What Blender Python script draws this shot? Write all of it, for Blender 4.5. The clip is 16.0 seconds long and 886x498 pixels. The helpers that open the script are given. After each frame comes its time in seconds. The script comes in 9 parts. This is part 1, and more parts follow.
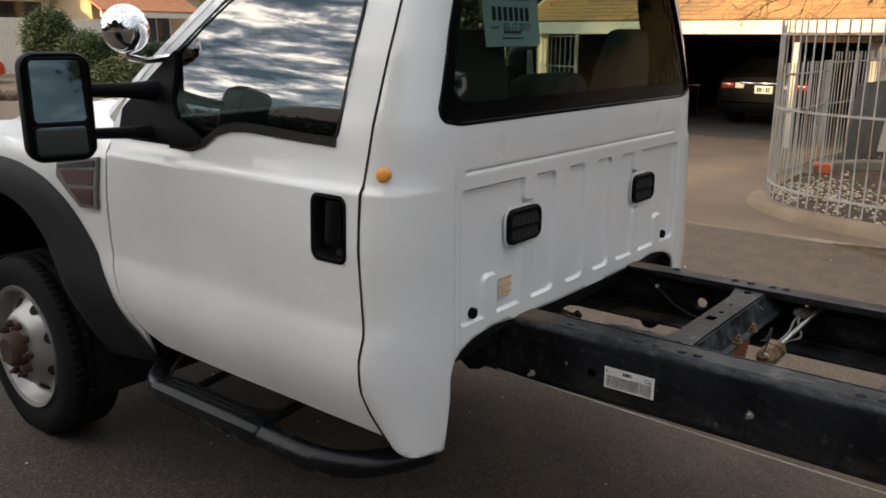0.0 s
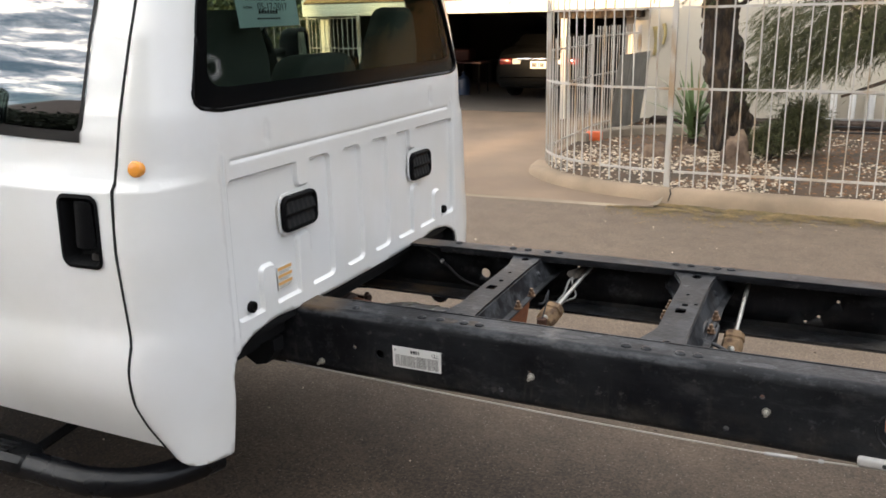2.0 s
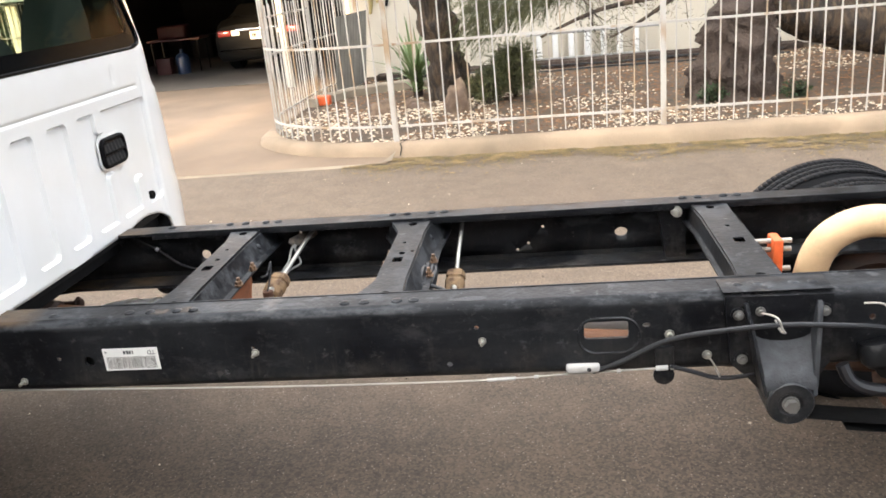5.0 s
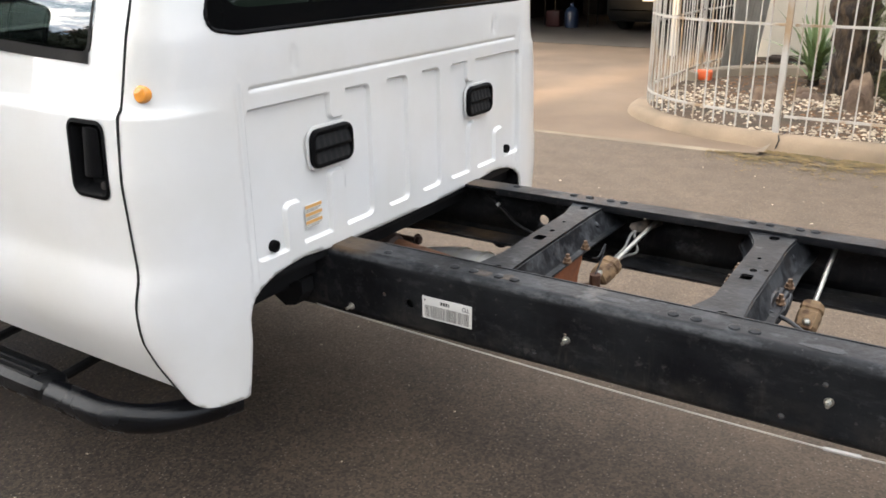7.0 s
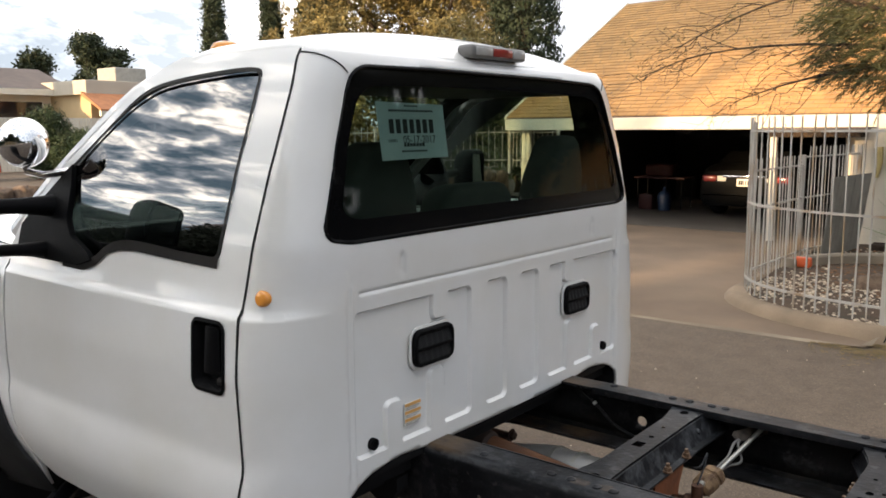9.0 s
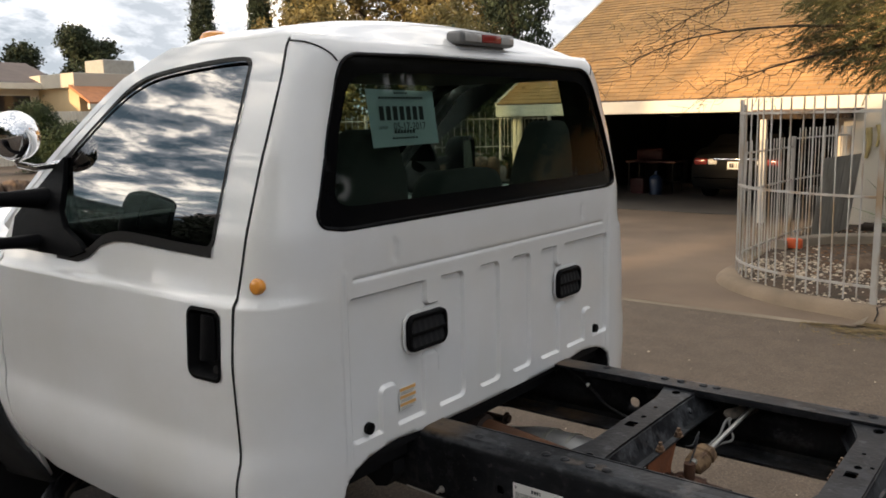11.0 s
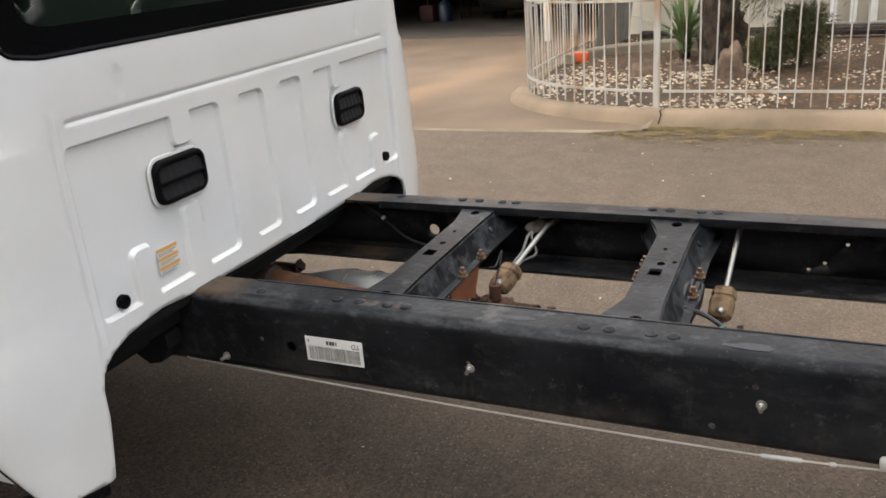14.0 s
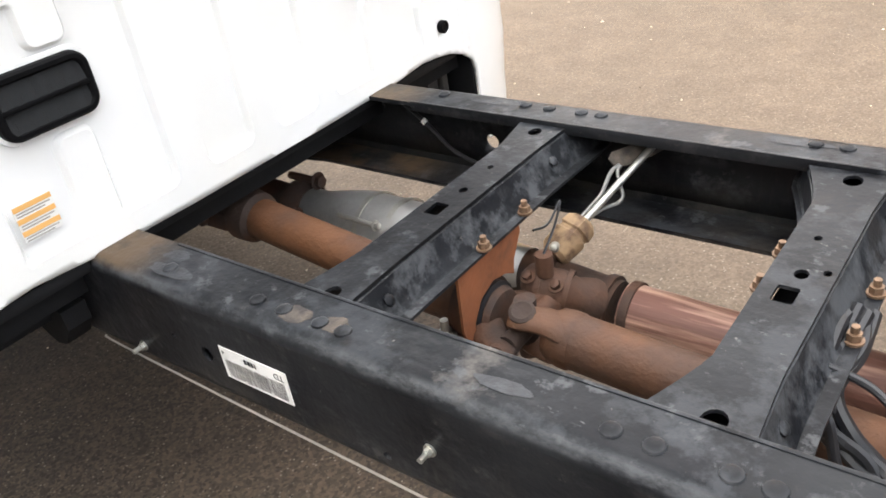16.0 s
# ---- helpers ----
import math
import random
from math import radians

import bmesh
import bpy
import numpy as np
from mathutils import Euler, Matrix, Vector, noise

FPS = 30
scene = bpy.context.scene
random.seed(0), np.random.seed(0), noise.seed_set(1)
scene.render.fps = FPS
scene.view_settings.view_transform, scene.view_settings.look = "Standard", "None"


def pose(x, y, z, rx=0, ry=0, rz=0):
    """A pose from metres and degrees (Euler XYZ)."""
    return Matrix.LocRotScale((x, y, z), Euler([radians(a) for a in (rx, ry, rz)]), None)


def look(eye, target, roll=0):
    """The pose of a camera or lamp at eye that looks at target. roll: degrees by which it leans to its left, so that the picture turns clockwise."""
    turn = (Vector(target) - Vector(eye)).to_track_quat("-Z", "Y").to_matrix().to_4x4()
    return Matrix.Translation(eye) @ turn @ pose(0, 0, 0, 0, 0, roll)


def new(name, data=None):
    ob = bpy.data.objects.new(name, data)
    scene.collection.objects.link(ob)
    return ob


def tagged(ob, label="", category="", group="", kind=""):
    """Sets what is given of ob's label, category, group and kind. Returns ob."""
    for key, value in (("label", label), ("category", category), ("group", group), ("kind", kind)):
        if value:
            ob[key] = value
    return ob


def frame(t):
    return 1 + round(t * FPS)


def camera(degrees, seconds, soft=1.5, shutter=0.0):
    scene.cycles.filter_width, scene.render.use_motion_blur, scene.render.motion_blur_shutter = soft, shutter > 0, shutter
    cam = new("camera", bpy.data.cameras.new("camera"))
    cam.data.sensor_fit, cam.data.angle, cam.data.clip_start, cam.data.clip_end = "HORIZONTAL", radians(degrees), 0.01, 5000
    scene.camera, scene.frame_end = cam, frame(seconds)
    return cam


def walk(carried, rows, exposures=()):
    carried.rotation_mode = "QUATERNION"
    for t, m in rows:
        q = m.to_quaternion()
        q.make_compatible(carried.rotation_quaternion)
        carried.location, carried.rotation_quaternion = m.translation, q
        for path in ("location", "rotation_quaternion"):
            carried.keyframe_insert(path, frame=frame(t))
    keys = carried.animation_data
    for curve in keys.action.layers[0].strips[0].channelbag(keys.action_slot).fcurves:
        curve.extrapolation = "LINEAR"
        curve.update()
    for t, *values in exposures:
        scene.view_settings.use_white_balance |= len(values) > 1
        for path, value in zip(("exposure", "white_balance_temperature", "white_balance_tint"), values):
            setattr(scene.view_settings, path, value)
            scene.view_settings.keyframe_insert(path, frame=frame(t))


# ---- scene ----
cam = camera(56.4, 16.0, soft=1.7)
PATH = [
    (0, (1.339, -2.482, 1.691), (0.133, -0.967, 1.192), 0.2),
    (0.5, (1.362, -2.474, 1.681), (0.269, -0.886, 1.148), -0.5),
    (1, (1.353, -2.449, 1.678), (0.38, -0.809, 1.074), 1.8),
    (1.5, (1.362, -2.436, 1.68), (0.431, -0.755, 1.126), 0.3),
    (2, (1.381, -2.404, 1.679), (0.58, -0.653, 1.139), -1.2),
    (2.5, (1.41, -2.387, 1.666), (0.754, -0.591, 1.079), -2.6),
    (3, (1.452, -2.352, 1.648), (0.995, -0.514, 1.007), -4.1),
    (3.5, (1.499, -2.33, 1.642), (1.214, -0.453, 1.014), -5.2),
    (3.7, (1.519, -2.328, 1.643), (1.318, -0.446, 0.996), -5.7),
    (5.8, (1.47, -2.323, 1.645), (1.06, -0.47, 1.013), -4.9),
    (6, (1.457, -2.326, 1.646), (0.953, -0.49, 1.034), -4.4),
    (6.5, (1.439, -2.25, 1.651), (0.594, -0.548, 1.026), -3.8),
    (7, (1.455, -2.141, 1.646), (0.453, -0.551, 0.96), -0.6),
    (7.5, (1.426, -2.093, 1.676), (0.382, -0.503, 1.059), 0.2),
    (8, (1.438, -2.113, 1.703), (0.389, -0.484, 1.207), 0.2),
    (8.5, (1.45, -2.149, 1.732), (0.309, -0.531, 1.445), -0.6),
    (9, (1.452, -2.183, 1.741), (0.22, -0.633, 1.457), -0.3),
    (9.2, (1.456, -2.2, 1.714), (0.172, -0.696, 1.414), -0.0),
    (11.3, (1.472, -2.197, 1.739), (0.279, -0.627, 1.41), -1.2),
    (11.5, (1.476, -2.195, 1.728), (0.313, -0.608, 1.369), -0.7),
    (12, (1.472, -2.179, 1.691), (0.379, -0.59, 1.162), -0.5),
    (12.5, (1.461, -2.146, 1.66), (0.411, -0.578, 0.996), 0.1),
    (13, (1.457, -2.119, 1.656), (0.439, -0.528, 0.997), 0.3),
    (13.5, (1.438, -2.043, 1.641), (0.483, -0.377, 1.079), -3.8),
    (14, (1.378, -1.901, 1.615), (0.584, -0.202, 0.918), -4.8),
    (14.5, (1.381, -1.693, 1.581), (0.474, -0.113, 0.757), -5.3),
    (15, (1.372, -1.477, 1.585), (0.306, -0.018, 0.727), -4.5),
    (15.5, (1.319, -1.209, 1.553), (0.219, 0.2, 0.656), -7.5),
    (16, (1.306, -1.001, 1.524), (0.181, 0.29, 0.491), -9.3),
]
walk(cam, [(t, look(eye, target, roll)) for t, eye, target, roll in PATH],
     [(0, 0.50, 6450, 14), (0.5, 0.70, 6450, 14), (1, 1.00, 6450, 14), (1.5, 1.34, 6450, 14), (2, 1.38, 6450, 14), (2.5, 1.47, 6450, 14), (3.5, 2.04, 6450, 14), (6, 2.22, 6450, 14), (6.5, 2.10, 6450, 14), (7, 1.74, 6450, 14), (8, 1.24, 6450, 14), (9, 0.74, 6450, 14), (11.5, 0.34, 6600, 14), (12.5, 0.75, 6600, 14), (13, 1.02, 6600, 14), (13.5, 1.15, 6600, 14), (14, 1.40, 6600, 14), (14.5, 1.92, 6600, 14), (15, 2.12, 6600, 14), (16, 2.42, 6600, 14)])

# ---- world, sun ----
SUN_FROM = Vector((-0.30, -1.0, 0.15)).normalized()
world = bpy.data.worlds.new("sky")
scene.world = world
world.use_nodes = True
wn, wl = world.node_tree.nodes, world.node_tree.links
wn.clear()
w_out = wn.new("ShaderNodeOutputWorld")
w_bg = wn.new("ShaderNodeBackground")
w_sky = wn.new("ShaderNodeTexSky")
w_sky.sky_type = "NISHITA"
w_sky.sun_disc = False
w_sky.sun_elevation = math.asin(SUN_FROM.z)
w_sky.sun_rotation = math.atan2(SUN_FROM.x, SUN_FROM.y)
w_sky.dust_density = 2.0
w_sky.altitude = 1100
w_co = wn.new("ShaderNodeTexCoord")
w_map = wn.new("ShaderNodeMapping")
w_map.inputs["Scale"].default_value = (1.7, 1.7, 4.2)
w_map.inputs["Rotation"].default_value = (0.0, 0.0, 0.6)
w_n = wn.new("ShaderNodeTexNoise")
w_n.inputs["Scale"].default_value = 3.4
w_n.inputs["Detail"].default_value = 9.0
w_n.inputs["Roughness"].default_value = 0.62
w_n.inputs["Distortion"].default_value = 0.15
w_ramp = wn.new("ShaderNodeValToRGB")
w_ramp.color_ramp.elements[0].position = 0.22
w_ramp.color_ramp.elements[1].position = 0.37
w_ramp.color_ramp.elements[0].color = (0, 0, 0, 1)
w_ramp.color_ramp.elements[1].color = (1, 1, 1, 1)
w_mix = wn.new("ShaderNodeMix")
w_mix.data_type = "RGBA"
w_cloud = wn.new("ShaderNodeValToRGB")
w_cloud.color_ramp.elements[0].position = 0.40
w_cloud.color_ramp.elements[0].color = (1.25, 1.85, 2.3, 1)
w_cloud.color_ramp.elements[1].position = 0.63
w_cloud.color_ramp.elements[1].color = (24.5, 22.6, 19.2, 1)
w_grey = w_cloud.color_ramp.elements.new(0.51)
w_grey.color = (5.0, 5.5, 5.9, 1)
w_n2 = wn.new("ShaderNodeTexNoise")
w_n2.inputs["Scale"].default_value = 5.6
w_n2.inputs["Detail"].default_value = 12.0
w_n2.inputs["Roughness"].default_value = 0.60
w_n2.inputs["Distortion"].default_value = 0.25
wl.new(w_co.outputs["Generated"], w_map.inputs["Vector"])
wl.new(w_map.outputs["Vector"], w_n.inputs["Vector"])
wl.new(w_map.outputs["Vector"], w_n2.inputs["Vector"])
wl.new(w_n.outputs["Fac"], w_ramp.inputs["Fac"])
wl.new(w_n2.outputs["Fac"], w_cloud.inputs["Fac"])
wl.new(w_ramp.outputs["Color"], w_mix.inputs["Factor"])
wl.new(w_sky.outputs["Color"], w_mix.inputs[6])
# clouds are brighter towards the low sun
w_dot = wn.new("ShaderNodeVectorMath")
w_dot.operation = "DOT_PRODUCT"
w_dot.inputs[1].default_value = Vector((-0.55, -0.80, 0.24))
w_side = wn.new("ShaderNodeMapRange")
w_side.inputs["From Min"].default_value, w_side.inputs["From Max"].default_value = -0.7, 1.0
w_side.inputs["To Min"].default_value, w_side.inputs["To Max"].default_value = 0.55, 2.2
w_lit = wn.new("ShaderNodeVectorMath")
w_lit.operation = "SCALE"
wl.new(w_co.outputs["Generated"], w_dot.inputs[0])
wl.new(w_dot.outputs["Value"], w_side.inputs["Value"])
wl.new(w_cloud.outputs["Color"], w_lit.inputs[0])
wl.new(w_side.outputs["Result"], w_lit.inputs["Scale"])
# away from the sun the cloud sheet is thin and evenly pale
w_pale = wn.new("ShaderNodeMapRange")
w_pale.inputs["From Min"].default_value, w_pale.inputs["From Max"].default_value = -0.15, 0.60
w_pale.inputs["To Min"].default_value, w_pale.inputs["To Max"].default_value = 6.5, 0.0
w_add = wn.new("ShaderNodeVectorMath")
w_add.operation = "ADD"
wl.new(w_dot.outputs["Value"], w_pale.inputs["Value"])
wl.new(w_lit.outputs["Vector"], w_add.inputs[0])
wl.new(w_pale.outputs["Result"], w_add.inputs[1])
# blue-grey cloud bank down the street
w_xyz = wn.new("ShaderNodeSeparateXYZ")
w_east = wn.new("ShaderNodeMapRange")
w_east.inputs["From Min"].default_value, w_east.inputs["From Max"].default_value = 0.05, 0.75
w_bank = wn.new("ShaderNodeMix")
w_bank.data_type = "RGBA"
w_bank.blend_type = "MULTIPLY"
w_bank.inputs[7].default_value = (0.50, 0.545, 0.60, 1)
wl.new(w_co.outputs["Generated"], w_xyz.inputs["Vector"])
wl.new(w_xyz.outputs["X"], w_east.inputs["Value"])
wl.new(w_east.outputs["Result"], w_bank.inputs[0])
wl.new(w_add.outputs["Vector"], w_bank.inputs[6])
wl.new(w_bank.outputs[2], w_mix.inputs[7])
wl.new(w_mix.outputs[2], w_bg.inputs["Color"])
wl.new(w_bg.outputs["Background"], w_out.inputs["Surface"])
w_bg.inputs["Strength"].default_value = 0.078

sun = new("sun", bpy.data.lights.new("sun", "SUN"))
sun.data.energy = 5.0
sun.data.angle = radians(0.8)
sun.data.color = (1.0, 0.70, 0.38)
sun.matrix_world = look((0, 0, 0), -SUN_FROM)


# ---- materials ----
def colour4(c):
    return (c[0], c[1], c[2], 1.0)


def material(name, c, rough=0.6, metal=0.0, vary=0.15, scale=6.0, grain=90.0, bump=0.15,
             second=None, amount=0.5, sharp=0.12, patch=3.0, coat=0.0, rough_vary=0.1, island=0.0,
             stretch=(1, 1, 1), specular=0.5, relief=0.004, coat_rough=0.06):
    """Colour with a broad and a fine variation, an optional second colour in patches, and fine relief."""
    m = bpy.data.materials.new(name)
    m.use_nodes = True
    n, l = m.node_tree.nodes, m.node_tree.links
    b = n["Principled BSDF"]
    geo = n.new("ShaderNodeNewGeometry")
    mp = n.new("ShaderNodeMapping")
    mp.inputs["Scale"].default_value = stretch
    l.new(geo.outputs["Position"], mp.inputs["Vector"])

    def noise_node(s, detail=4.0):
        q = n.new("ShaderNodeTexNoise")
        q.inputs["Scale"].default_value = s
        q.inputs["Detail"].default_value = detail
        l.new(mp.outputs["Vector"], q.inputs["Vector"])
        return q.outputs["Fac"]

    def mixed(fac, a, bb, blend="MIX"):
        q = n.new("ShaderNodeMix")
        q.data_type, q.blend_type = "RGBA", blend
        if isinstance(fac, float):
            q.inputs[0].default_value = fac
        else:
            l.new(fac, q.inputs[0])
        for k, v in ((6, a), (7, bb)):
            if isinstance(v, tuple):
                q.inputs[k].default_value = v
            else:
                l.new(v, q.inputs[k])
        return q.outputs[2]

    def stepped(fac, low, high):
        q = n.new("ShaderNodeMapRange")
        q.inputs["From Min"].default_value, q.inputs["From Max"].default_value = low, high
        l.new(fac, q.inputs["Value"])
        return q.outputs["Result"]

    broad = noise_node(scale)
    fine = noise_node(grain, 3.0)
    dark = colour4([x * (1 - vary) for x in c])
    light = colour4([min(1, x * (1 + vary)) for x in c])
    col = mixed(stepped(broad, 0.3, 0.7), dark, light)
    col = mixed(stepped(fine, 0.3, 0.7), col, mixed(0.5, col, light))
    if second:
        p = stepped(noise_node(patch, 6.0), 1 - amount - sharp / 2, 1 - amount + sharp / 2)
        col = mixed(p, col, colour4(second))
    if island:
        isl = n.new("ShaderNodeMapRange")
        isl.inputs["To Min"].default_value, isl.inputs["To Max"].default_value = 1 - island, 1 + island
        l.new(geo.outputs["Random Per Island"], isl.inputs["Value"])
        hsv = n.new("ShaderNodeHueSaturation")
        l.new(isl.outputs["Result"], hsv.inputs["Value"])
        l.new(col, hsv.inputs["Color"])
        col = hsv.outputs["Color"]
    l.new(col, b.inputs["Base Color"])
    r = n.new("ShaderNodeMapRange")
    r.inputs["To Min"].default_value = max(0.02, rough - rough_vary)
    r.inputs["To Max"].default_value = min(1.0, rough + rough_vary)
    l.new(broad, r.inputs["Value"])
    l.new(r.outputs["Result"], b.inputs["Roughness"])
    b.inputs["Metallic"].default_value = metal
    b.inputs["Specular IOR Level"].default_value = specular
    b.inputs["Coat Weight"].default_value = coat
    b.inputs["Coat Roughness"].default_value = coat_rough
    if bump:
        bp = n.new("ShaderNodeBump")
        bp.inputs["Strength"].default_value = bump
        bp.inputs["Distance"].default_value = relief
        l.new(fine, bp.inputs["Height"])
        l.new(bp.outputs["Normal"], b.inputs["Normal"])
    return m


def glass_material(name, tint, rough=0.0, ior=1.52):
    """A thin pane: clear from both sides, with a glossy face."""
    m = bpy.data.materials.new(name)
    m.use_nodes = True
    n, l = m.node_tree.nodes, m.node_tree.links
    n.clear()
    out = n.new("ShaderNodeOutputMaterial")
    tr = n.new("ShaderNodeBsdfTransparent")
    tr.inputs["Color"].default_value = colour4(tint)
    gl = n.new("ShaderNodeBsdfGlossy")
    gl.inputs["Roughness"].default_value = rough
    gl.inputs["Color"].default_value = (1, 1, 1, 1)
    fr = n.new("ShaderNodeFresnel")
    fr.inputs["IOR"].default_value = ior
    mx = n.new("ShaderNodeMixShader")
    l.new(fr.outputs["Fac"], mx.inputs["Fac"])
    l.new(tr.outputs["BSDF"], mx.inputs[1])
    l.new(gl.outputs["BSDF"], mx.inputs[2])
    l.new(mx.outputs["Shader"], out.inputs["Surface"])
    return m


def asphalt_material():
    m = material("asphalt", (0.044, 0.0310, 0.0218), rough=0.86, vary=0.24, scale=0.9, grain=70, bump=0.8,
                 second=(0.061, 0.044, 0.0305), amount=0.42, sharp=0.3, patch=0.5, rough_vary=0.06)
    n, l = m.node_tree.nodes, m.node_tree.links
    b = n["Principled BSDF"]
    geo = n.new("ShaderNodeNewGeometry")
    v = n.new("ShaderNodeTexVoronoi")
    v.inputs["Scale"].default_value = 120.0
    v.inputs["Randomness"].default_value = 1.0
    l.new(geo.outputs["Position"], v.inputs["Vector"])
    cell = n.new("ShaderNodeSeparateColor")
    l.new(v.outputs["Color"], cell.inputs["Color"])
    pick = n.new("ShaderNodeMapRange")
    pick.inputs["From Min"].default_value, pick.inputs["From Max"].default_value = 0.88, 0.97
    l.new(cell.outputs["Red"], pick.inputs["Value"])
    near = n.new("ShaderNodeMapRange")
    near.inputs["From Min"].default_value, near.inputs["From Max"].default_value = 0.45, 0.25
    l.new(v.outputs["Distance"], near.inputs["Value"])
    both = n.new("ShaderNodeMath")
    both.operation = "MULTIPLY"
    l.new(pick.outputs["Result"], both.inputs[0])
    l.new(near.outputs["Result"], both.inputs[1])
    mx = n.new("ShaderNodeMix")
    mx.data_type = "RGBA"
    old = b.inputs["Base Color"].links[0].from_socket
    l.new(both.outputs["Value"], mx.inputs[0])
    mx.inputs[7].default_value = (0.19, 0.161, 0.127, 1)
    grit = n.new("ShaderNodeHueSaturation")
    shade = n.new("ShaderNodeMapRange")
    shade.inputs["To Min"].default_value, shade.inputs["To Max"].default_value = 0.42, 1.55
    l.new(cell.outputs["Green"], shade.inputs["Value"])
    l.new(shade.outputs["Result"], grit.inputs["Value"])
    l.new(old, grit.inputs["Color"])
    l.new(grit.outputs["Color"], mx.inputs[6])
    # parking strip beside the kerb painted paler than the lane, as if brighter lit
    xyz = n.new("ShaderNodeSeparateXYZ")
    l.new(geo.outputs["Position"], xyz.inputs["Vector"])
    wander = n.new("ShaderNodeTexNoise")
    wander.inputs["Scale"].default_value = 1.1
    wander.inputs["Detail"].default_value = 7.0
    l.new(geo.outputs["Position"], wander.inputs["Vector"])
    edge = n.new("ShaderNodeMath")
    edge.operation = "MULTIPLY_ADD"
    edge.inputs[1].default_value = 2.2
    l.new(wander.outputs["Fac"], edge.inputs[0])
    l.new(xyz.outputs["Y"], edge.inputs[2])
    lighter = n.new("ShaderNodeMapRange")
    lighter.inputs["From Min"].default_value, lighter.inputs["From Max"].default_value = 0.7, 2.6
    lighter.inputs["To Max"].default_value = 0.62
    l.new(edge.outputs["Value"], lighter.inputs["Value"])
    lit_strip = n.new("ShaderNodeMix")
    lit_strip.data_type = "RGBA"
    lit_strip.blend_type = "SCREEN"
    l.new(lighter.outputs["Result"], lit_strip.inputs[0])
    l.new(mx.outputs[2], lit_strip.inputs[6])
    lit_strip.inputs[7].default_value = (0.118, 0.084, 0.054, 1)
    # older and newer binder in blotches of a hand's width and more
    blot = n.new("ShaderNodeTexNoise")
    blot.inputs["Scale"].default_value = 4.5
    blot.inputs["Detail"].default_value = 10.0
    blot.inputs["Roughness"].default_value = 0.68
    l.new(geo.outputs["Position"], blot.inputs["Vector"])
    tone = n.new("ShaderNodeMapRange")
    tone.inputs["From Min"].default_value, tone.inputs["From Max"].default_value = 0.34, 0.66
    tone.inputs["To Min"].default_value, tone.inputs["To Max"].default_value = 0.85, 1.13
    l.new(blot.outputs["Fac"], tone.inputs["Value"])
    blotchy = n.new("ShaderNodeHueSaturation")
    l.new(tone.outputs["Result"], blotchy.inputs["Value"])
    l.new(lit_strip.outputs[2], blotchy.inputs["Color"])
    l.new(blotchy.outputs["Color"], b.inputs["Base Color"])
    return m


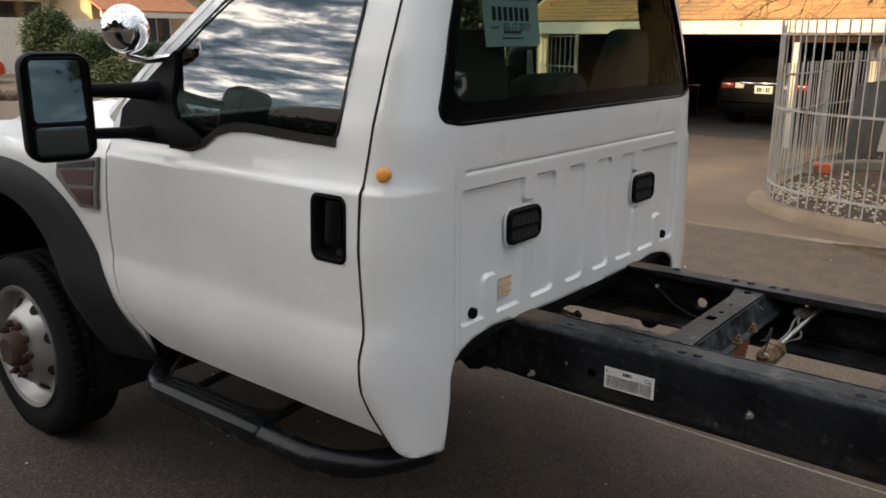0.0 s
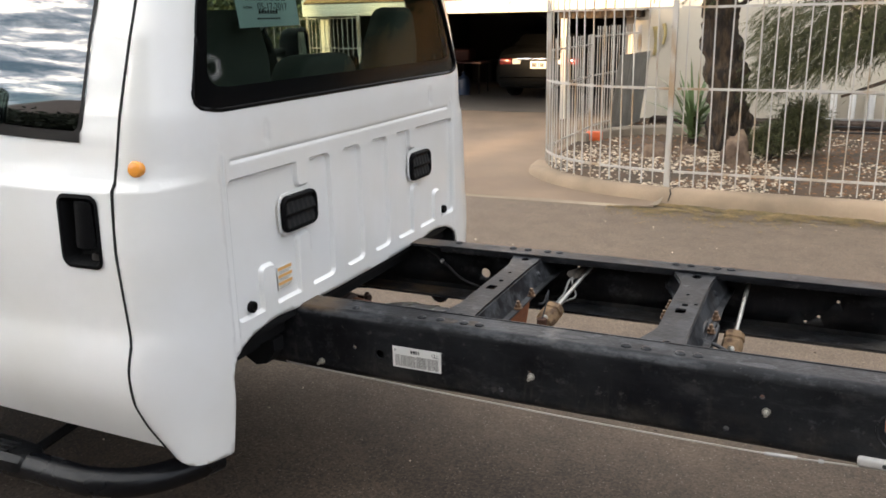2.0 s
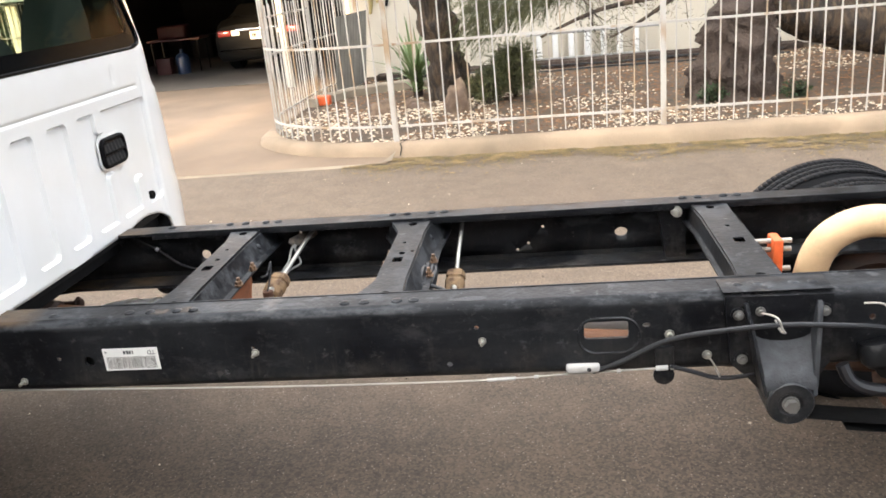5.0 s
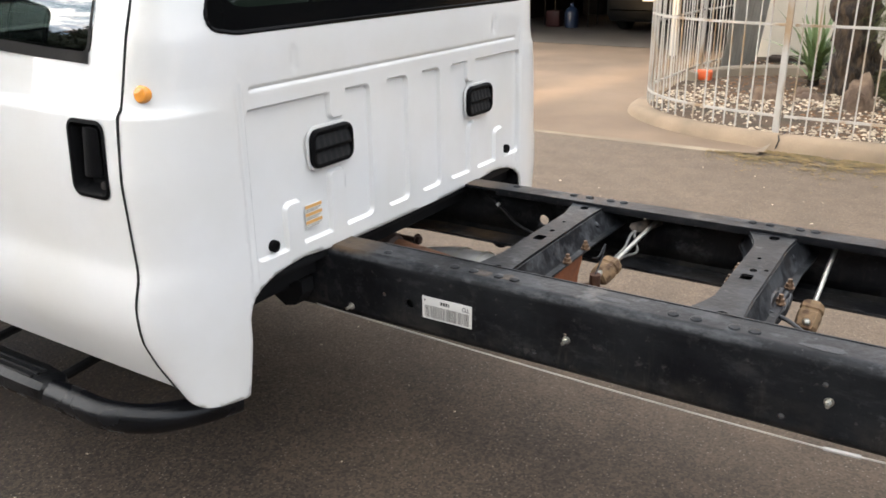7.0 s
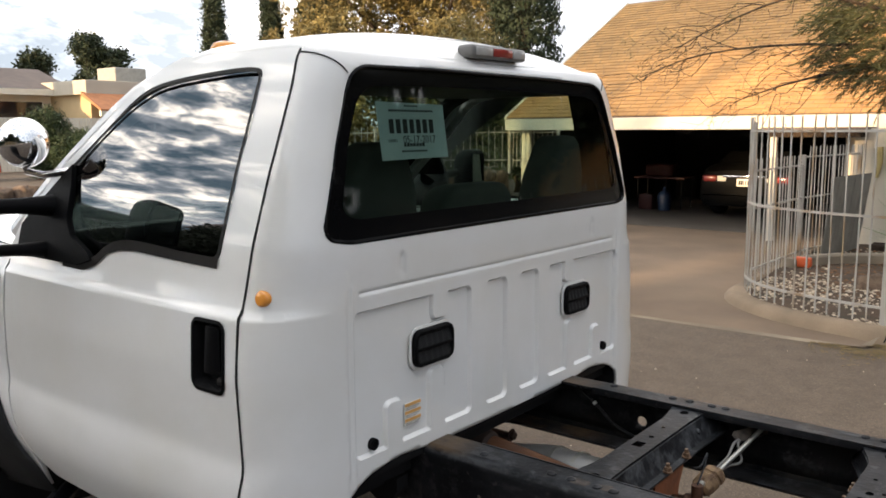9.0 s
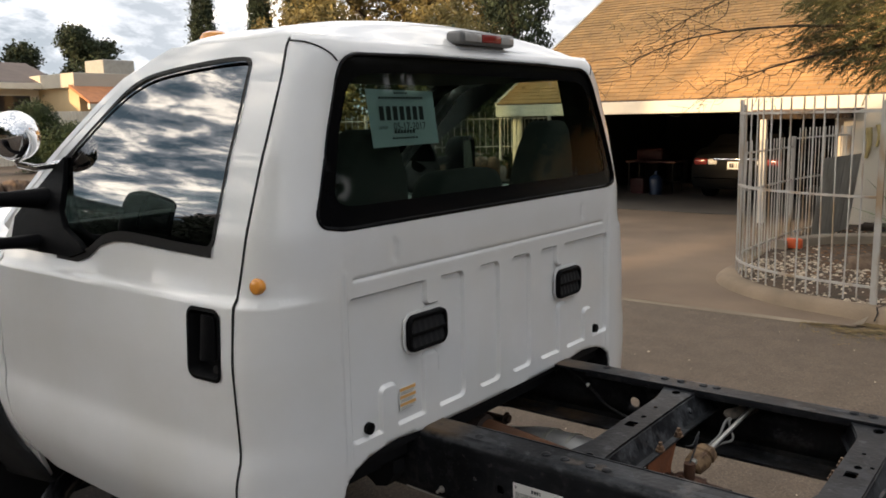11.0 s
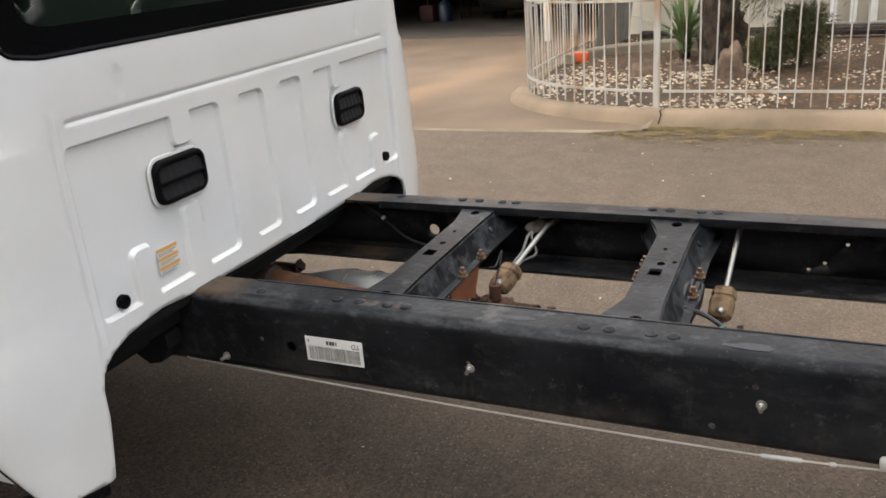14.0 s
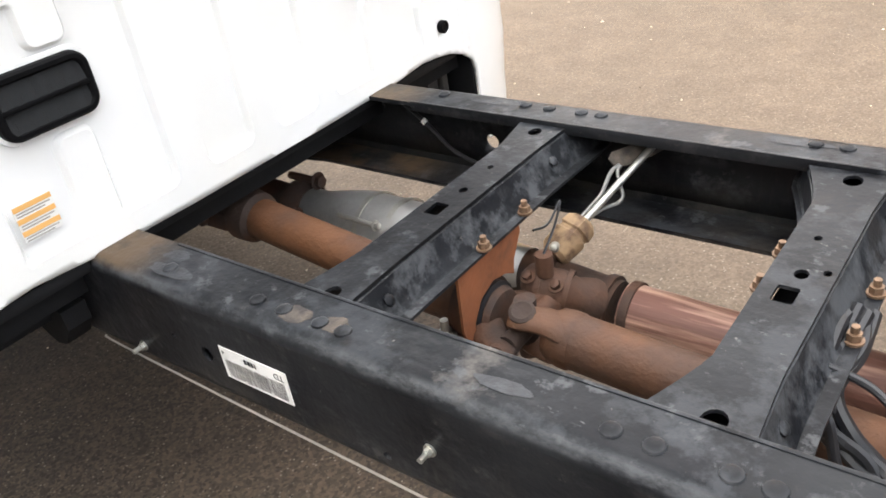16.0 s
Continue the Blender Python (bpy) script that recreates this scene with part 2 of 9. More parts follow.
def chassis_material():
    """Black chassis paint with pale scuffs, brown road dirt on the upper faces and a dirty end beside the cab."""
    m = material("black_chassis_paint", (0.0045, 0.0048, 0.0062), specular=0.13, rough=0.40, vary=0.35, scale=3, grain=70, bump=0.25,
                 second=(0.016, 0.017, 0.019), amount=0.46, sharp=0.25, patch=4.0, rough_vary=0.16)
    n, l = m.node_tree.nodes, m.node_tree.links
    b = n["Principled BSDF"]
    geo = n.new("ShaderNodeNewGeometry")
    xyz = n.new("ShaderNodeSeparateXYZ")
    l.new(geo.outputs["Position"], xyz.inputs["Vector"])
    nrm = n.new("ShaderNodeSeparateXYZ")
    l.new(geo.outputs["Normal"], nrm.inputs["Vector"])

    def ranged(sock, a, c, lo=0.0, hi=1.0):
        q = n.new("ShaderNodeMapRange")
        for k, v in zip(("From Min", "From Max", "To Min", "To Max"), (a, c, lo, hi)):
            q.inputs[k].default_value = v
        l.new(sock, q.inputs["Value"])
        return q.outputs["Result"]

    def times(a, c):
        q = n.new("ShaderNodeMath")
        q.operation = "MULTIPLY"
        l.new(a, q.inputs[0])
        l.new(c, q.inputs[1])
        return q.outputs["Value"]

    def noisy(s, detail, stretch=(1, 1, 1)):
        mp = n.new("ShaderNodeMapping")
        mp.inputs["Scale"].default_value = stretch
        l.new(geo.outputs["Position"], mp.inputs["Vector"])
        q = n.new("ShaderNodeTexNoise")
        q.inputs["Scale"].default_value = s
        q.inputs["Detail"].default_value = detail
        q.inputs["Roughness"].default_value = 0.7
        l.new(mp.outputs["Vector"], q.inputs["Vector"])
        return q.outputs["Fac"]

    def over(fac, colour):
        q = n.new("ShaderNodeMix")
        q.data_type = "RGBA"
        l.new(fac, q.inputs[0])
        l.new(b.inputs["Base Color"].links[0].from_socket, q.inputs[6])
        q.inputs[7].default_value = colour
        l.new(q.outputs[2], b.inputs["Base Color"])

    up = ranged(nrm.outputs["Z"], 0.5, 0.9)
    over(ranged(noisy(5, 9, (0.5, 1, 1.6)), 0.46, 0.66, 0.0, 0.40), (0.026, 0.027, 0.030, 1))
    over(ranged(noisy(16, 6, (0.35, 1, 1)), 0.56, 0.68, 0.0, 0.45), (0.044, 0.044, 0.046, 1))
    over(ranged(noisy(9, 8), 0.61, 0.69, 0.0, 0.7), (0.060, 0.063, 0.067, 1))
    over(ranged(noisy(3.3, 8), 0.58, 0.70, 0.0, 0.45), (0.040, 0.032, 0.026, 1))
    low = times(ranged(xyz.outputs["Z"], 0.74, 0.66), ranged(noisy(11, 8, (0.7, 1, 1)), 0.44, 0.64, 0.0, 0.7))
    over(low, (0.045, 0.040, 0.035, 1))
    drip = times(ranged(nrm.outputs["Z"], 0.35, 0.10), ranged(noisy(24, 5, (1.5, 1, 0.22)), 0.54, 0.70, 0.0, 0.5))
    over(times(drip, ranged(xyz.outputs["Z"], 0.80, 0.68)), (0.046, 0.042, 0.038, 1))
    over(ranged(noisy(38, 6), 0.62, 0.70, 0.0, 0.45), (0.048, 0.047, 0.046, 1))
    over(times(up, ranged(noisy(2.2, 9), 0.60, 0.70, 0.0, 0.7)), (0.17, 0.155, 0.14, 1))
    over(times(up, ranged(noisy(26, 4, (0.4, 1, 1)), 0.68, 0.74, 0.0, 0.6)), (0.23, 0.23, 0.23, 1))
    over(times(up, ranged(noisy(7, 11), 0.50, 0.58, 0.0, 0.62)), (0.040, 0.043, 0.048, 1))
    over(times(up, ranged(noisy(19, 11), 0.57, 0.63, 0.0, 0.65)), (0.075, 0.078, 0.082, 1))
    bend = times(ranged(nrm.outputs["Z"], 0.20, 0.45), ranged(nrm.outputs["Z"], 0.97, 0.80))
    over(times(bend, ranged(noisy(15, 9, (0.5, 1, 1)), 0.46, 0.60, 0.0, 0.75)), (0.070, 0.073, 0.078, 1))
    wall = ranged(nrm.outputs["Z"], 0.30, 0.10)
    over(times(wall, ranged(noisy(13, 11, (0.8, 1, 0.7)), 0.55, 0.63, 0.0, 0.55)), (0.036, 0.035, 0.036, 1))
    over(times(wall, ranged(noisy(33, 8), 0.62, 0.68, 0.0, 0.6)), (0.062, 0.058, 0.055, 1))
    near_cab = times(ranged(xyz.outputs["X"], 0.15, 0.06), ranged(noisy(7, 5), 0.36, 0.50))
    over(times(up, near_cab), (0.085, 0.058, 0.036, 1))
    over(ranged(noisy(60, 3), 0.71, 0.76, 0.0, 0.8), (0.14, 0.13, 0.12, 1))
    return m


M = {
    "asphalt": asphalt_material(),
    "paint": material("white_paint", (0.82, 0.815, 0.805), rough=0.34, vary=0.025, scale=2, grain=30, bump=0.0, coat=1.0, rough_vary=0.06, coat_rough=0.02,
                      second=(0.765, 0.75, 0.71), amount=0.46, sharp=0.35, patch=2.6),
    "white_metal": material("white_fence_paint", (0.46, 0.43, 0.385), rough=0.5, vary=0.08, scale=4, grain=40, bump=0.1,
                            second=(0.34, 0.235, 0.14), amount=0.40, sharp=0.14, patch=5.0, stretch=(1, 1, 0.35)),
    "frame": chassis_material(),
    "worn_paint": material("worn_grey_paint", (0.028, 0.030, 0.034), rough=0.6, vary=0.3, scale=30, grain=160, bump=0.3, second=(0.012, 0.013, 0.016), amount=0.48, sharp=0.4, patch=40),
    "arch_dust": material("dusty_inner_panel", (0.050, 0.043, 0.037), rough=0.9, vary=0.4, scale=14, grain=120, bump=0.3, second=(0.018, 0.017, 0.016), amount=0.45, sharp=0.3, patch=9),
    "dry_mud": material("dried_tan_mud", (0.088, 0.070, 0.055), rough=0.9, vary=0.3, scale=30, grain=160, bump=0.4, second=(0.035, 0.030, 0.027), amount=0.48, sharp=0.3, patch=35),
    "frame_dark": material("black_underbody", (0.007, 0.007, 0.0075), specular=0.15, rough=0.7, vary=0.3, scale=5, grain=60, bump=0.2),
    "rust": material("rusty_steel", (0.066, 0.027, 0.0125), rough=0.8, vary=0.35, scale=9, grain=120, bump=0.5,
                     second=(0.030, 0.017, 0.012), amount=0.50, sharp=0.2, patch=8.0),
    "rust_tube": material("brown_rusted_tube", (0.098, 0.036, 0.0105), rough=0.7, vary=0.25, scale=7, grain=90, bump=0.6,
                          second=(0.050, 0.022, 0.0115), amount=0.47, sharp=0.25, patch=6.0),
    "rust_scraped": material("scraped_reddish_tube", (0.100, 0.040, 0.027), rough=0.65, vary=0.25, scale=7, grain=60, bump=0.3,
                             second=(0.32, 0.19, 0.14), amount=0.49, sharp=0.12, patch=13.0, stretch=(0.18, 2.4, 2.4)),
    "rust_plate": material("orange_rust_plate", (0.17, 0.055, 0.019), rough=0.85, vary=0.3, scale=10, grain=100, bump=0.4,
                           second=(0.085, 0.034, 0.018), amount=0.35, sharp=0.15, patch=14.0),
    "zinc": material("zinc_steel", (0.42, 0.41, 0.37), rough=0.4, metal=0.85, vary=0.2, scale=20, grain=120, bump=0.1),
    "brass_bolt": material("rusty_zinc_bolt", (0.17, 0.105, 0.065), rough=0.55, metal=0.5, vary=0.35, scale=60, grain=200, bump=0.2),
    "steel": material("dull_steel", (0.20, 0.195, 0.185), rough=0.45, metal=0.7, vary=0.2, scale=15, grain=90, bump=0.15),
    "alu": material("aluminised_steel", (0.40, 0.395, 0.385), rough=0.36, metal=0.75, vary=0.15, scale=10, grain=80, bump=0.12),
    "black_plastic": material("black_plastic", (0.0045, 0.0045, 0.005), specular=0.05, rough=0.5, vary=0.2, scale=10, grain=220, bump=0.25),
    "grey_plastic": material("grey_plastic_flare", (0.012, 0.0125, 0.0135), specular=0.22, rough=0.6, vary=0.15, scale=6, grain=240, bump=0.3),
    "rubber": material("tyre_rubber", (0.0075, 0.0075, 0.0085), specular=0.15, rough=0.75, vary=0.25, scale=8, grain=90, bump=0.2),
    "black_tube": material("black_powder_coat", (0.005, 0.0053, 0.0065), specular=0.28, rough=0.26, vary=0.3, scale=8, grain=150, bump=0.15),
    "step_pad": material("worn_step_pad", (0.005, 0.0053, 0.006), specular=0.25, rough=0.36, vary=0.5, scale=14, grain=90, bump=0.4),
    "chrome": material("chrome", (0.85, 0.85, 0.86), rough=0.05, metal=1.0, vary=0.03, bump=0.0, rough_vary=0.03),
    # mirror colour darkened to stand in for a dim sky reflection
    "mirror_glass": material("dimmed_mirror", (0.085, 0.115, 0.122), rough=0.03, metal=1.0, vary=0.03, bump=0.0, rough_vary=0.01),
    "kerb": material("stained_kerb_concrete", (0.285, 0.207, 0.137), rough=0.9, vary=0.2, scale=1.4, grain=90, bump=0.4,
                     second=(0.165, 0.122, 0.080), amount=0.44, sharp=0.3, patch=1.7),
    "wheel": material("silver_wheel", (0.36, 0.355, 0.34), rough=0.38, metal=0.7, vary=0.15, scale=10, grain=60, bump=0.08),
    "frit": material("black_glass_border", (0.004, 0.004, 0.0045), rough=0.10, specular=0.12, vary=0.1, bump=0.0, rough_vary=0.03),
    "trim": material("dark_rubber_trim", (0.017, 0.0145, 0.013), rough=0.55, vary=0.2, scale=10, grain=100, bump=0.1),
    # near-black, stands for the shade in door gaps and hand holes
    "seal": material("gap_shadow", (0.006, 0.006, 0.006), rough=0.9, vary=0.1, bump=0.0),
    "amber": material("amber_lens", (0.80, 0.31, 0.045), rough=0.22, vary=0.06, scale=30, bump=0.0, coat=0.5),
    "red_lens": material("red_lens", (0.26, 0.03, 0.024), rough=0.2, vary=0.15, scale=40, bump=0.0, coat=0.5),
    "lamp_frame": material("grey_lamp_housing", (0.17, 0.165, 0.157), rough=0.45, vary=0.15, scale=20, bump=0.05),
    "lamp_clear": material("clear_lamp_lens", (0.40, 0.385, 0.365), rough=0.2, vary=0.12, scale=30, bump=0.0, coat=0.5),
    "label_white": material("white_label", (0.74, 0.73, 0.70), rough=0.5, vary=0.04, scale=20, bump=0.0),
    "label_paper": material("pale_blue_paper", (0.60, 0.71, 0.72), rough=0.7, vary=0.03, scale=20, bump=0.0),
    "faint_print": material("faint_grey_print", (0.33, 0.31, 0.28), rough=0.6, vary=0.1, bump=0.0),
    "code_print": material("bar_code_print", (0.13, 0.12, 0.11), rough=0.6, vary=0.1, bump=0.0),
    "ink": material("printing_ink", (0.02, 0.02, 0.022), rough=0.6, vary=0.05, bump=0.0),
    "label_orange": material("orange_warning_print", (0.72, 0.40, 0.13), rough=0.5, vary=0.05, bump=0.0),
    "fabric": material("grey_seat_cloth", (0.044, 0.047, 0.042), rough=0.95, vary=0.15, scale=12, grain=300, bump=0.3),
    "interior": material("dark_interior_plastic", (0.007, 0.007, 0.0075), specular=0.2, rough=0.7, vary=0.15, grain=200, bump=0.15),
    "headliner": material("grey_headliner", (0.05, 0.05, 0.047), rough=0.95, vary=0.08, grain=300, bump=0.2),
    "grille_red": material("dark_red_vent_mesh", (0.07, 0.018, 0.020), rough=0.5, vary=0.3, scale=30, grain=150, bump=0.3),
    "glass": glass_material("clear_glass", (0.70, 0.78, 0.74)),
    "glass_rear": glass_material("green_rear_glass", (0.50, 0.60, 0.54), ior=1.28),
    "glass_tint": glass_material("tinted_glass", (0.040, 0.050, 0.047), ior=2.45),
    "tan_hose": material("tan_painted_pipe", (0.62, 0.42, 0.24), rough=0.6, vary=0.12, scale=12, grain=100, bump=0.15,
                         second=(0.45, 0.26, 0.13), amount=0.33, sharp=0.2, patch=9),
    "orange": material("orange_plastic", (0.72, 0.13, 0.035), rough=0.5, vary=0.12, scale=12, bump=0.1),
    "block": material("weathered_tan_block", (0.235, 0.150, 0.080), rough=0.75, vary=0.3, scale=25, grain=140, bump=0.4,
                      second=(0.10, 0.055, 0.03), amount=0.42, sharp=0.15, patch=30),
    "gutter": material("dull_gutter_concrete", (0.27, 0.215, 0.15), rough=0.9, vary=0.2, scale=1.5, grain=80, bump=0.35,
                       second=(0.17, 0.13, 0.09), amount=0.45, sharp=0.3, patch=1.6),
    "concrete": material("concrete", (0.325, 0.268, 0.20), rough=0.9, vary=0.14, scale=1.4, grain=90, bump=0.35,
                         second=(0.23, 0.19, 0.145), amount=0.42, sharp=0.3, patch=1.2),
    "driveway": material("driveway_concrete", (0.205, 0.143, 0.093), rough=0.9, vary=0.18, scale=0.8, grain=80, bump=0.3,
                         second=(0.122, 0.083, 0.054), amount=0.45, sharp=0.35, patch=0.7),
    # concrete darkened in colour for the shade inside the garage
    "garage_floor": material("shaded_concrete", (0.10, 0.085, 0.07), rough=0.85, vary=0.25, scale=1.2, grain=60, bump=0.2),
    "soil": material("yard_soil", (0.074, 0.044, 0.024), rough=0.95, vary=0.35, scale=3, grain=60, bump=0.8,
                     second=(0.042, 0.030, 0.016), amount=0.45, sharp=0.2, patch=4),
    "moss": material("dry_moss_litter", (0.185, 0.125, 0.052), rough=0.95, vary=0.4, scale=8, grain=80, bump=0.6,
                     second=(0.115, 0.088, 0.036), amount=0.45, sharp=0.2, patch=7),
    "mulch": material("dead_leaf_mulch", (0.135, 0.072, 0.034), rough=0.95, vary=0.4, scale=9, grain=80, bump=0.4, island=0.45),
    "white_stone": material("white_gravel", (0.47, 0.385, 0.285), rough=0.85, vary=0.2, scale=15, grain=90, bump=0.3, island=0.45),
    "rock": material("brown_rock", (0.165, 0.112, 0.074), rough=0.9, vary=0.45, scale=9, grain=40, bump=0.9, relief=0.02, second=(0.085, 0.055, 0.04), amount=0.45, sharp=0.3, patch=7),
    "bark": material("rough_bark", (0.075, 0.050, 0.030), rough=0.95, vary=0.45, scale=9, grain=45, bump=1.0,
                     second=(0.035, 0.026, 0.020), amount=0.5, sharp=0.15, patch=16, stretch=(1, 1, 0.3), relief=0.04),
    "dead_wood": material("weathered_stump_wood", (0.082, 0.055, 0.040), relief=0.05, rough=0.95, vary=0.4, scale=5, grain=45, bump=0.9,
                          second=(0.038, 0.026, 0.020), amount=0.46, sharp=0.4, patch=5),
    "leaf": material("grey_green_leaf", (0.056, 0.070, 0.026), rough=0.7, vary=0.35, scale=5, grain=40, bump=0.0, island=0.4),
    "needle": material("olive_brown_needle", (0.068, 0.070, 0.022), rough=0.7, vary=0.35, scale=4, grain=30, bump=0.0, island=0.4),
    # low-sun gold is mixed into this olive leaf colour
    "leaf_sunlit": material("sunlit_olive_leaf", (0.190, 0.150, 0.050), rough=0.7, vary=0.35, scale=1, grain=10, bump=0.0, island=0.4),
    "leaf_dark": material("dark_cypress_leaf", (0.030, 0.044, 0.020), rough=0.8, vary=0.35, scale=2, grain=20, bump=0.0, island=0.4),
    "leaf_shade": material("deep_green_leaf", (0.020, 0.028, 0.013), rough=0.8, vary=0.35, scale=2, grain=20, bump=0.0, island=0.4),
    "leaf_hedge": material("hedge_leaf", (0.034, 0.056, 0.018), rough=0.7, vary=0.3, scale=3, grain=30, bump=0.0, island=0.4),
    "yucca": material("yucca_blade", (0.12, 0.17, 0.065), rough=0.6, vary=0.3, scale=8, grain=40, bump=0.1, island=0.35),
    "stucco": material("cream_stucco", (0.68, 0.62, 0.52), rough=0.92, vary=0.07, scale=1.5, grain=70, bump=0.4),
    "stucco_tan": material("tan_stucco", (0.56, 0.43, 0.25), rough=0.92, vary=0.08, scale=1.5, grain=70, bump=0.4),
    "stucco_white": material("white_stucco", (0.54, 0.49, 0.40), rough=0.92, vary=0.06, scale=1.5, grain=70, bump=0.4),
    "fascia": material("cream_fascia_board", (0.74, 0.69, 0.58), rough=0.6, vary=0.06, scale=3, grain=40, bump=0.1),
    "shingle": material("brown_roof_shingle", (0.43, 0.240, 0.088), rough=0.92, vary=0.2, scale=2, grain=50, bump=0.6, island=0.12),
    "roof_dark": material("grey_brown_roofing", (0.15, 0.12, 0.105), rough=0.9, vary=0.2, scale=2, grain=40, bump=0.5),
    "roof_orange": material("terracotta_roof", (0.48, 0.20, 0.09), rough=0.85, vary=0.2, scale=3, grain=40, bump=0.5),
    # the garage interior's shade is put into this near-black colour
    "shaded_room": material("shaded_garage_wall", (0.035, 0.028, 0.024), rough=0.9, vary=0.25, scale=2, grain=30, bump=0.2),
    "car_dark": material("dark_grey_car_paint", (0.006, 0.006, 0.006), rough=0.55, vary=0.05, bump=0.0, coat=0.0, specular=0.05),
    "car_red": material("red_car_paint", (0.55, 0.055, 0.025), rough=0.25, vary=0.05, bump=0.0, coat=0.8),
    "galv": material("galvanised_sheet", (0.34, 0.33, 0.30), rough=0.7, metal=0.1, vary=0.15, scale=5, grain=50, bump=0.15),
    "cable": material("black_cable", (0.012, 0.012, 0.014), rough=0.42, vary=0.2, bump=0.05),
    "wire": material("pale_steel_wire", (0.38, 0.35, 0.31), rough=0.45, metal=0.6, vary=0.15, bump=0.05),
    "blue_plastic": material("blue_plastic", (0.012, 0.028, 0.07), rough=0.4, vary=0.1, bump=0.0),
    "red_cloth": material("red_plastic", (0.045, 0.008, 0.007), rough=0.6, vary=0.15, bump=0.0),
    "green_plastic": material("green_plastic", (0.02, 0.20, 0.10), rough=0.5, vary=0.1, bump=0.0),
    "yellow": material("yellow_cloth", (0.42, 0.33, 0.14), rough=0.8, vary=0.2, bump=0.1),
    "dirt_land": material("dry_ground", (0.25, 0.19, 0.13), rough=0.95, vary=0.25, scale=0.3, grain=30, bump=0.5),
    "window_dark": material("dark_window_pane", (0.02, 0.022, 0.025), rough=0.08, vary=0.1, bump=0.0),
}


# ---- mesh tools ----
from mathutils import geometry as geom2d


def part(name, bm, mat, parent=None, label="", smooth=True, angle=0.6):
    """Links a bmesh as one mesh object, under a thing or a part if one is given."""
    if smooth:
        for f in bm.faces:
            f.smooth = True
        for e in bm.edges:
            if len(e.link_faces) == 2 and e.calc_face_angle(0) > angle:
                e.smooth = False
    me = bpy.data.meshes.new(name)
    bm.to_mesh(me)
    bm.free()
    me.materials.append(mat if not isinstance(mat, str) else M[mat])
    ob = new(name, me)
    if parent:
        ob.parent = parent
    if label:
        ob["label"] = label
    return ob


def thing(name, label, category, at=(0, 0, 0), turn=0.0, group="", kind=""):
    ob = new(name)
    ob.empty_display_size = 0.2
    ob.matrix_basis = pose(*at, 0, 0, turn)
    return tagged(ob, label, category, group, kind)


def structure(name, bm, mat, label, category, **kw):
    return tagged(part(name, bm, mat, **kw), label, category, kind="structure")


def whole(name, bm, mat, label, category, group="", kind="", **kw):
    return tagged(part(name, bm, mat, **kw), label, category, group, kind)


def box(bm, lo, hi, bevel=0.0, seg=2, m=None):
    lo, hi = Vector(lo), Vector(hi)
    ret = bmesh.ops.create_cube(bm, size=1.0)
    vs = ret["verts"]
    mid, size = (lo + hi) / 2, hi - lo
    for v in vs:
        v.co = Vector((v.co.x * size.x, v.co.y * size.y, v.co.z * size.z)) + mid
    es = list({e for v in vs for e in v.link_edges})
    if bevel:
        r = bmesh.ops.bevel(bm, geom=es, offset=bevel, segments=seg, affect="EDGES", profile=0.5)
        vs = list({v for f in r["faces"] for v in f.verts} | {v for v in vs if v.is_valid})
    if m is not None:
        bmesh.ops.transform(bm, matrix=m, verts=[v for v in vs if v.is_valid])
    return bm


def frame_along(d):
    d = Vector(d).normalized()
    up = Vector((0, 0, 1)) if abs(d.z) < 0.95 else Vector((1, 0, 0))
    s = d.cross(up).normalized()
    return s, s.cross(d).normalized()


def ring_tube(bm, pts, radii, seg=12, caps=True, flat=1.0):
    """A tube through points with a radius at each."""
    pts = [Vector(p) for p in pts]
    if not isinstance(radii, (list, tuple)):
        radii = [radii] * len(pts)
    rings, s_last = [], None
    for i, p in enumerate(pts):
        d = (pts[min(i + 1, len(pts) - 1)] - pts[max(i - 1, 0)]).normalized()
        if s_last is None:
            s, u = frame_along(d)
        else:
            s = (s_last - d * s_last.dot(d)).normalized()
            u = s.cross(d)
        s_last = s
        rings.append([bm.verts.new(p + (s * math.cos(2 * math.pi * k / seg) + u * flat * math.sin(2 * math.pi * k / seg)) * radii[i])
                      for k in range(seg)])
    for a, b in zip(rings, rings[1:]):
        for k in range(seg):
            bm.faces.new((a[k], a[(k + 1) % seg], b[(k + 1) % seg], b[k]))
    if caps:
        bm.faces.new(rings[0][::-1])
        bm.faces.new(rings[-1])
    bmesh.ops.recalc_face_normals(bm, faces=list(bm.faces))
    return bm


def smooth_line(pts, n=8):
    """A smooth line through points."""
    pts = [Vector(p) for p in pts]
    out = []
    for i in range(len(pts) - 1):
        p0, p1, p2, p3 = pts[max(i - 1, 0)], pts[i], pts[i + 1], pts[min(i + 2, len(pts) - 1)]
        for k in range(n):
            t = k / n
            out.append(0.5 * (2 * p1 + (p2 - p0) * t + (2 * p0 - 5 * p1 + 4 * p2 - p3) * t * t + (3 * p1 - p0 - 3 * p2 + p3) * t ** 3))
    return out + [pts[-1]]


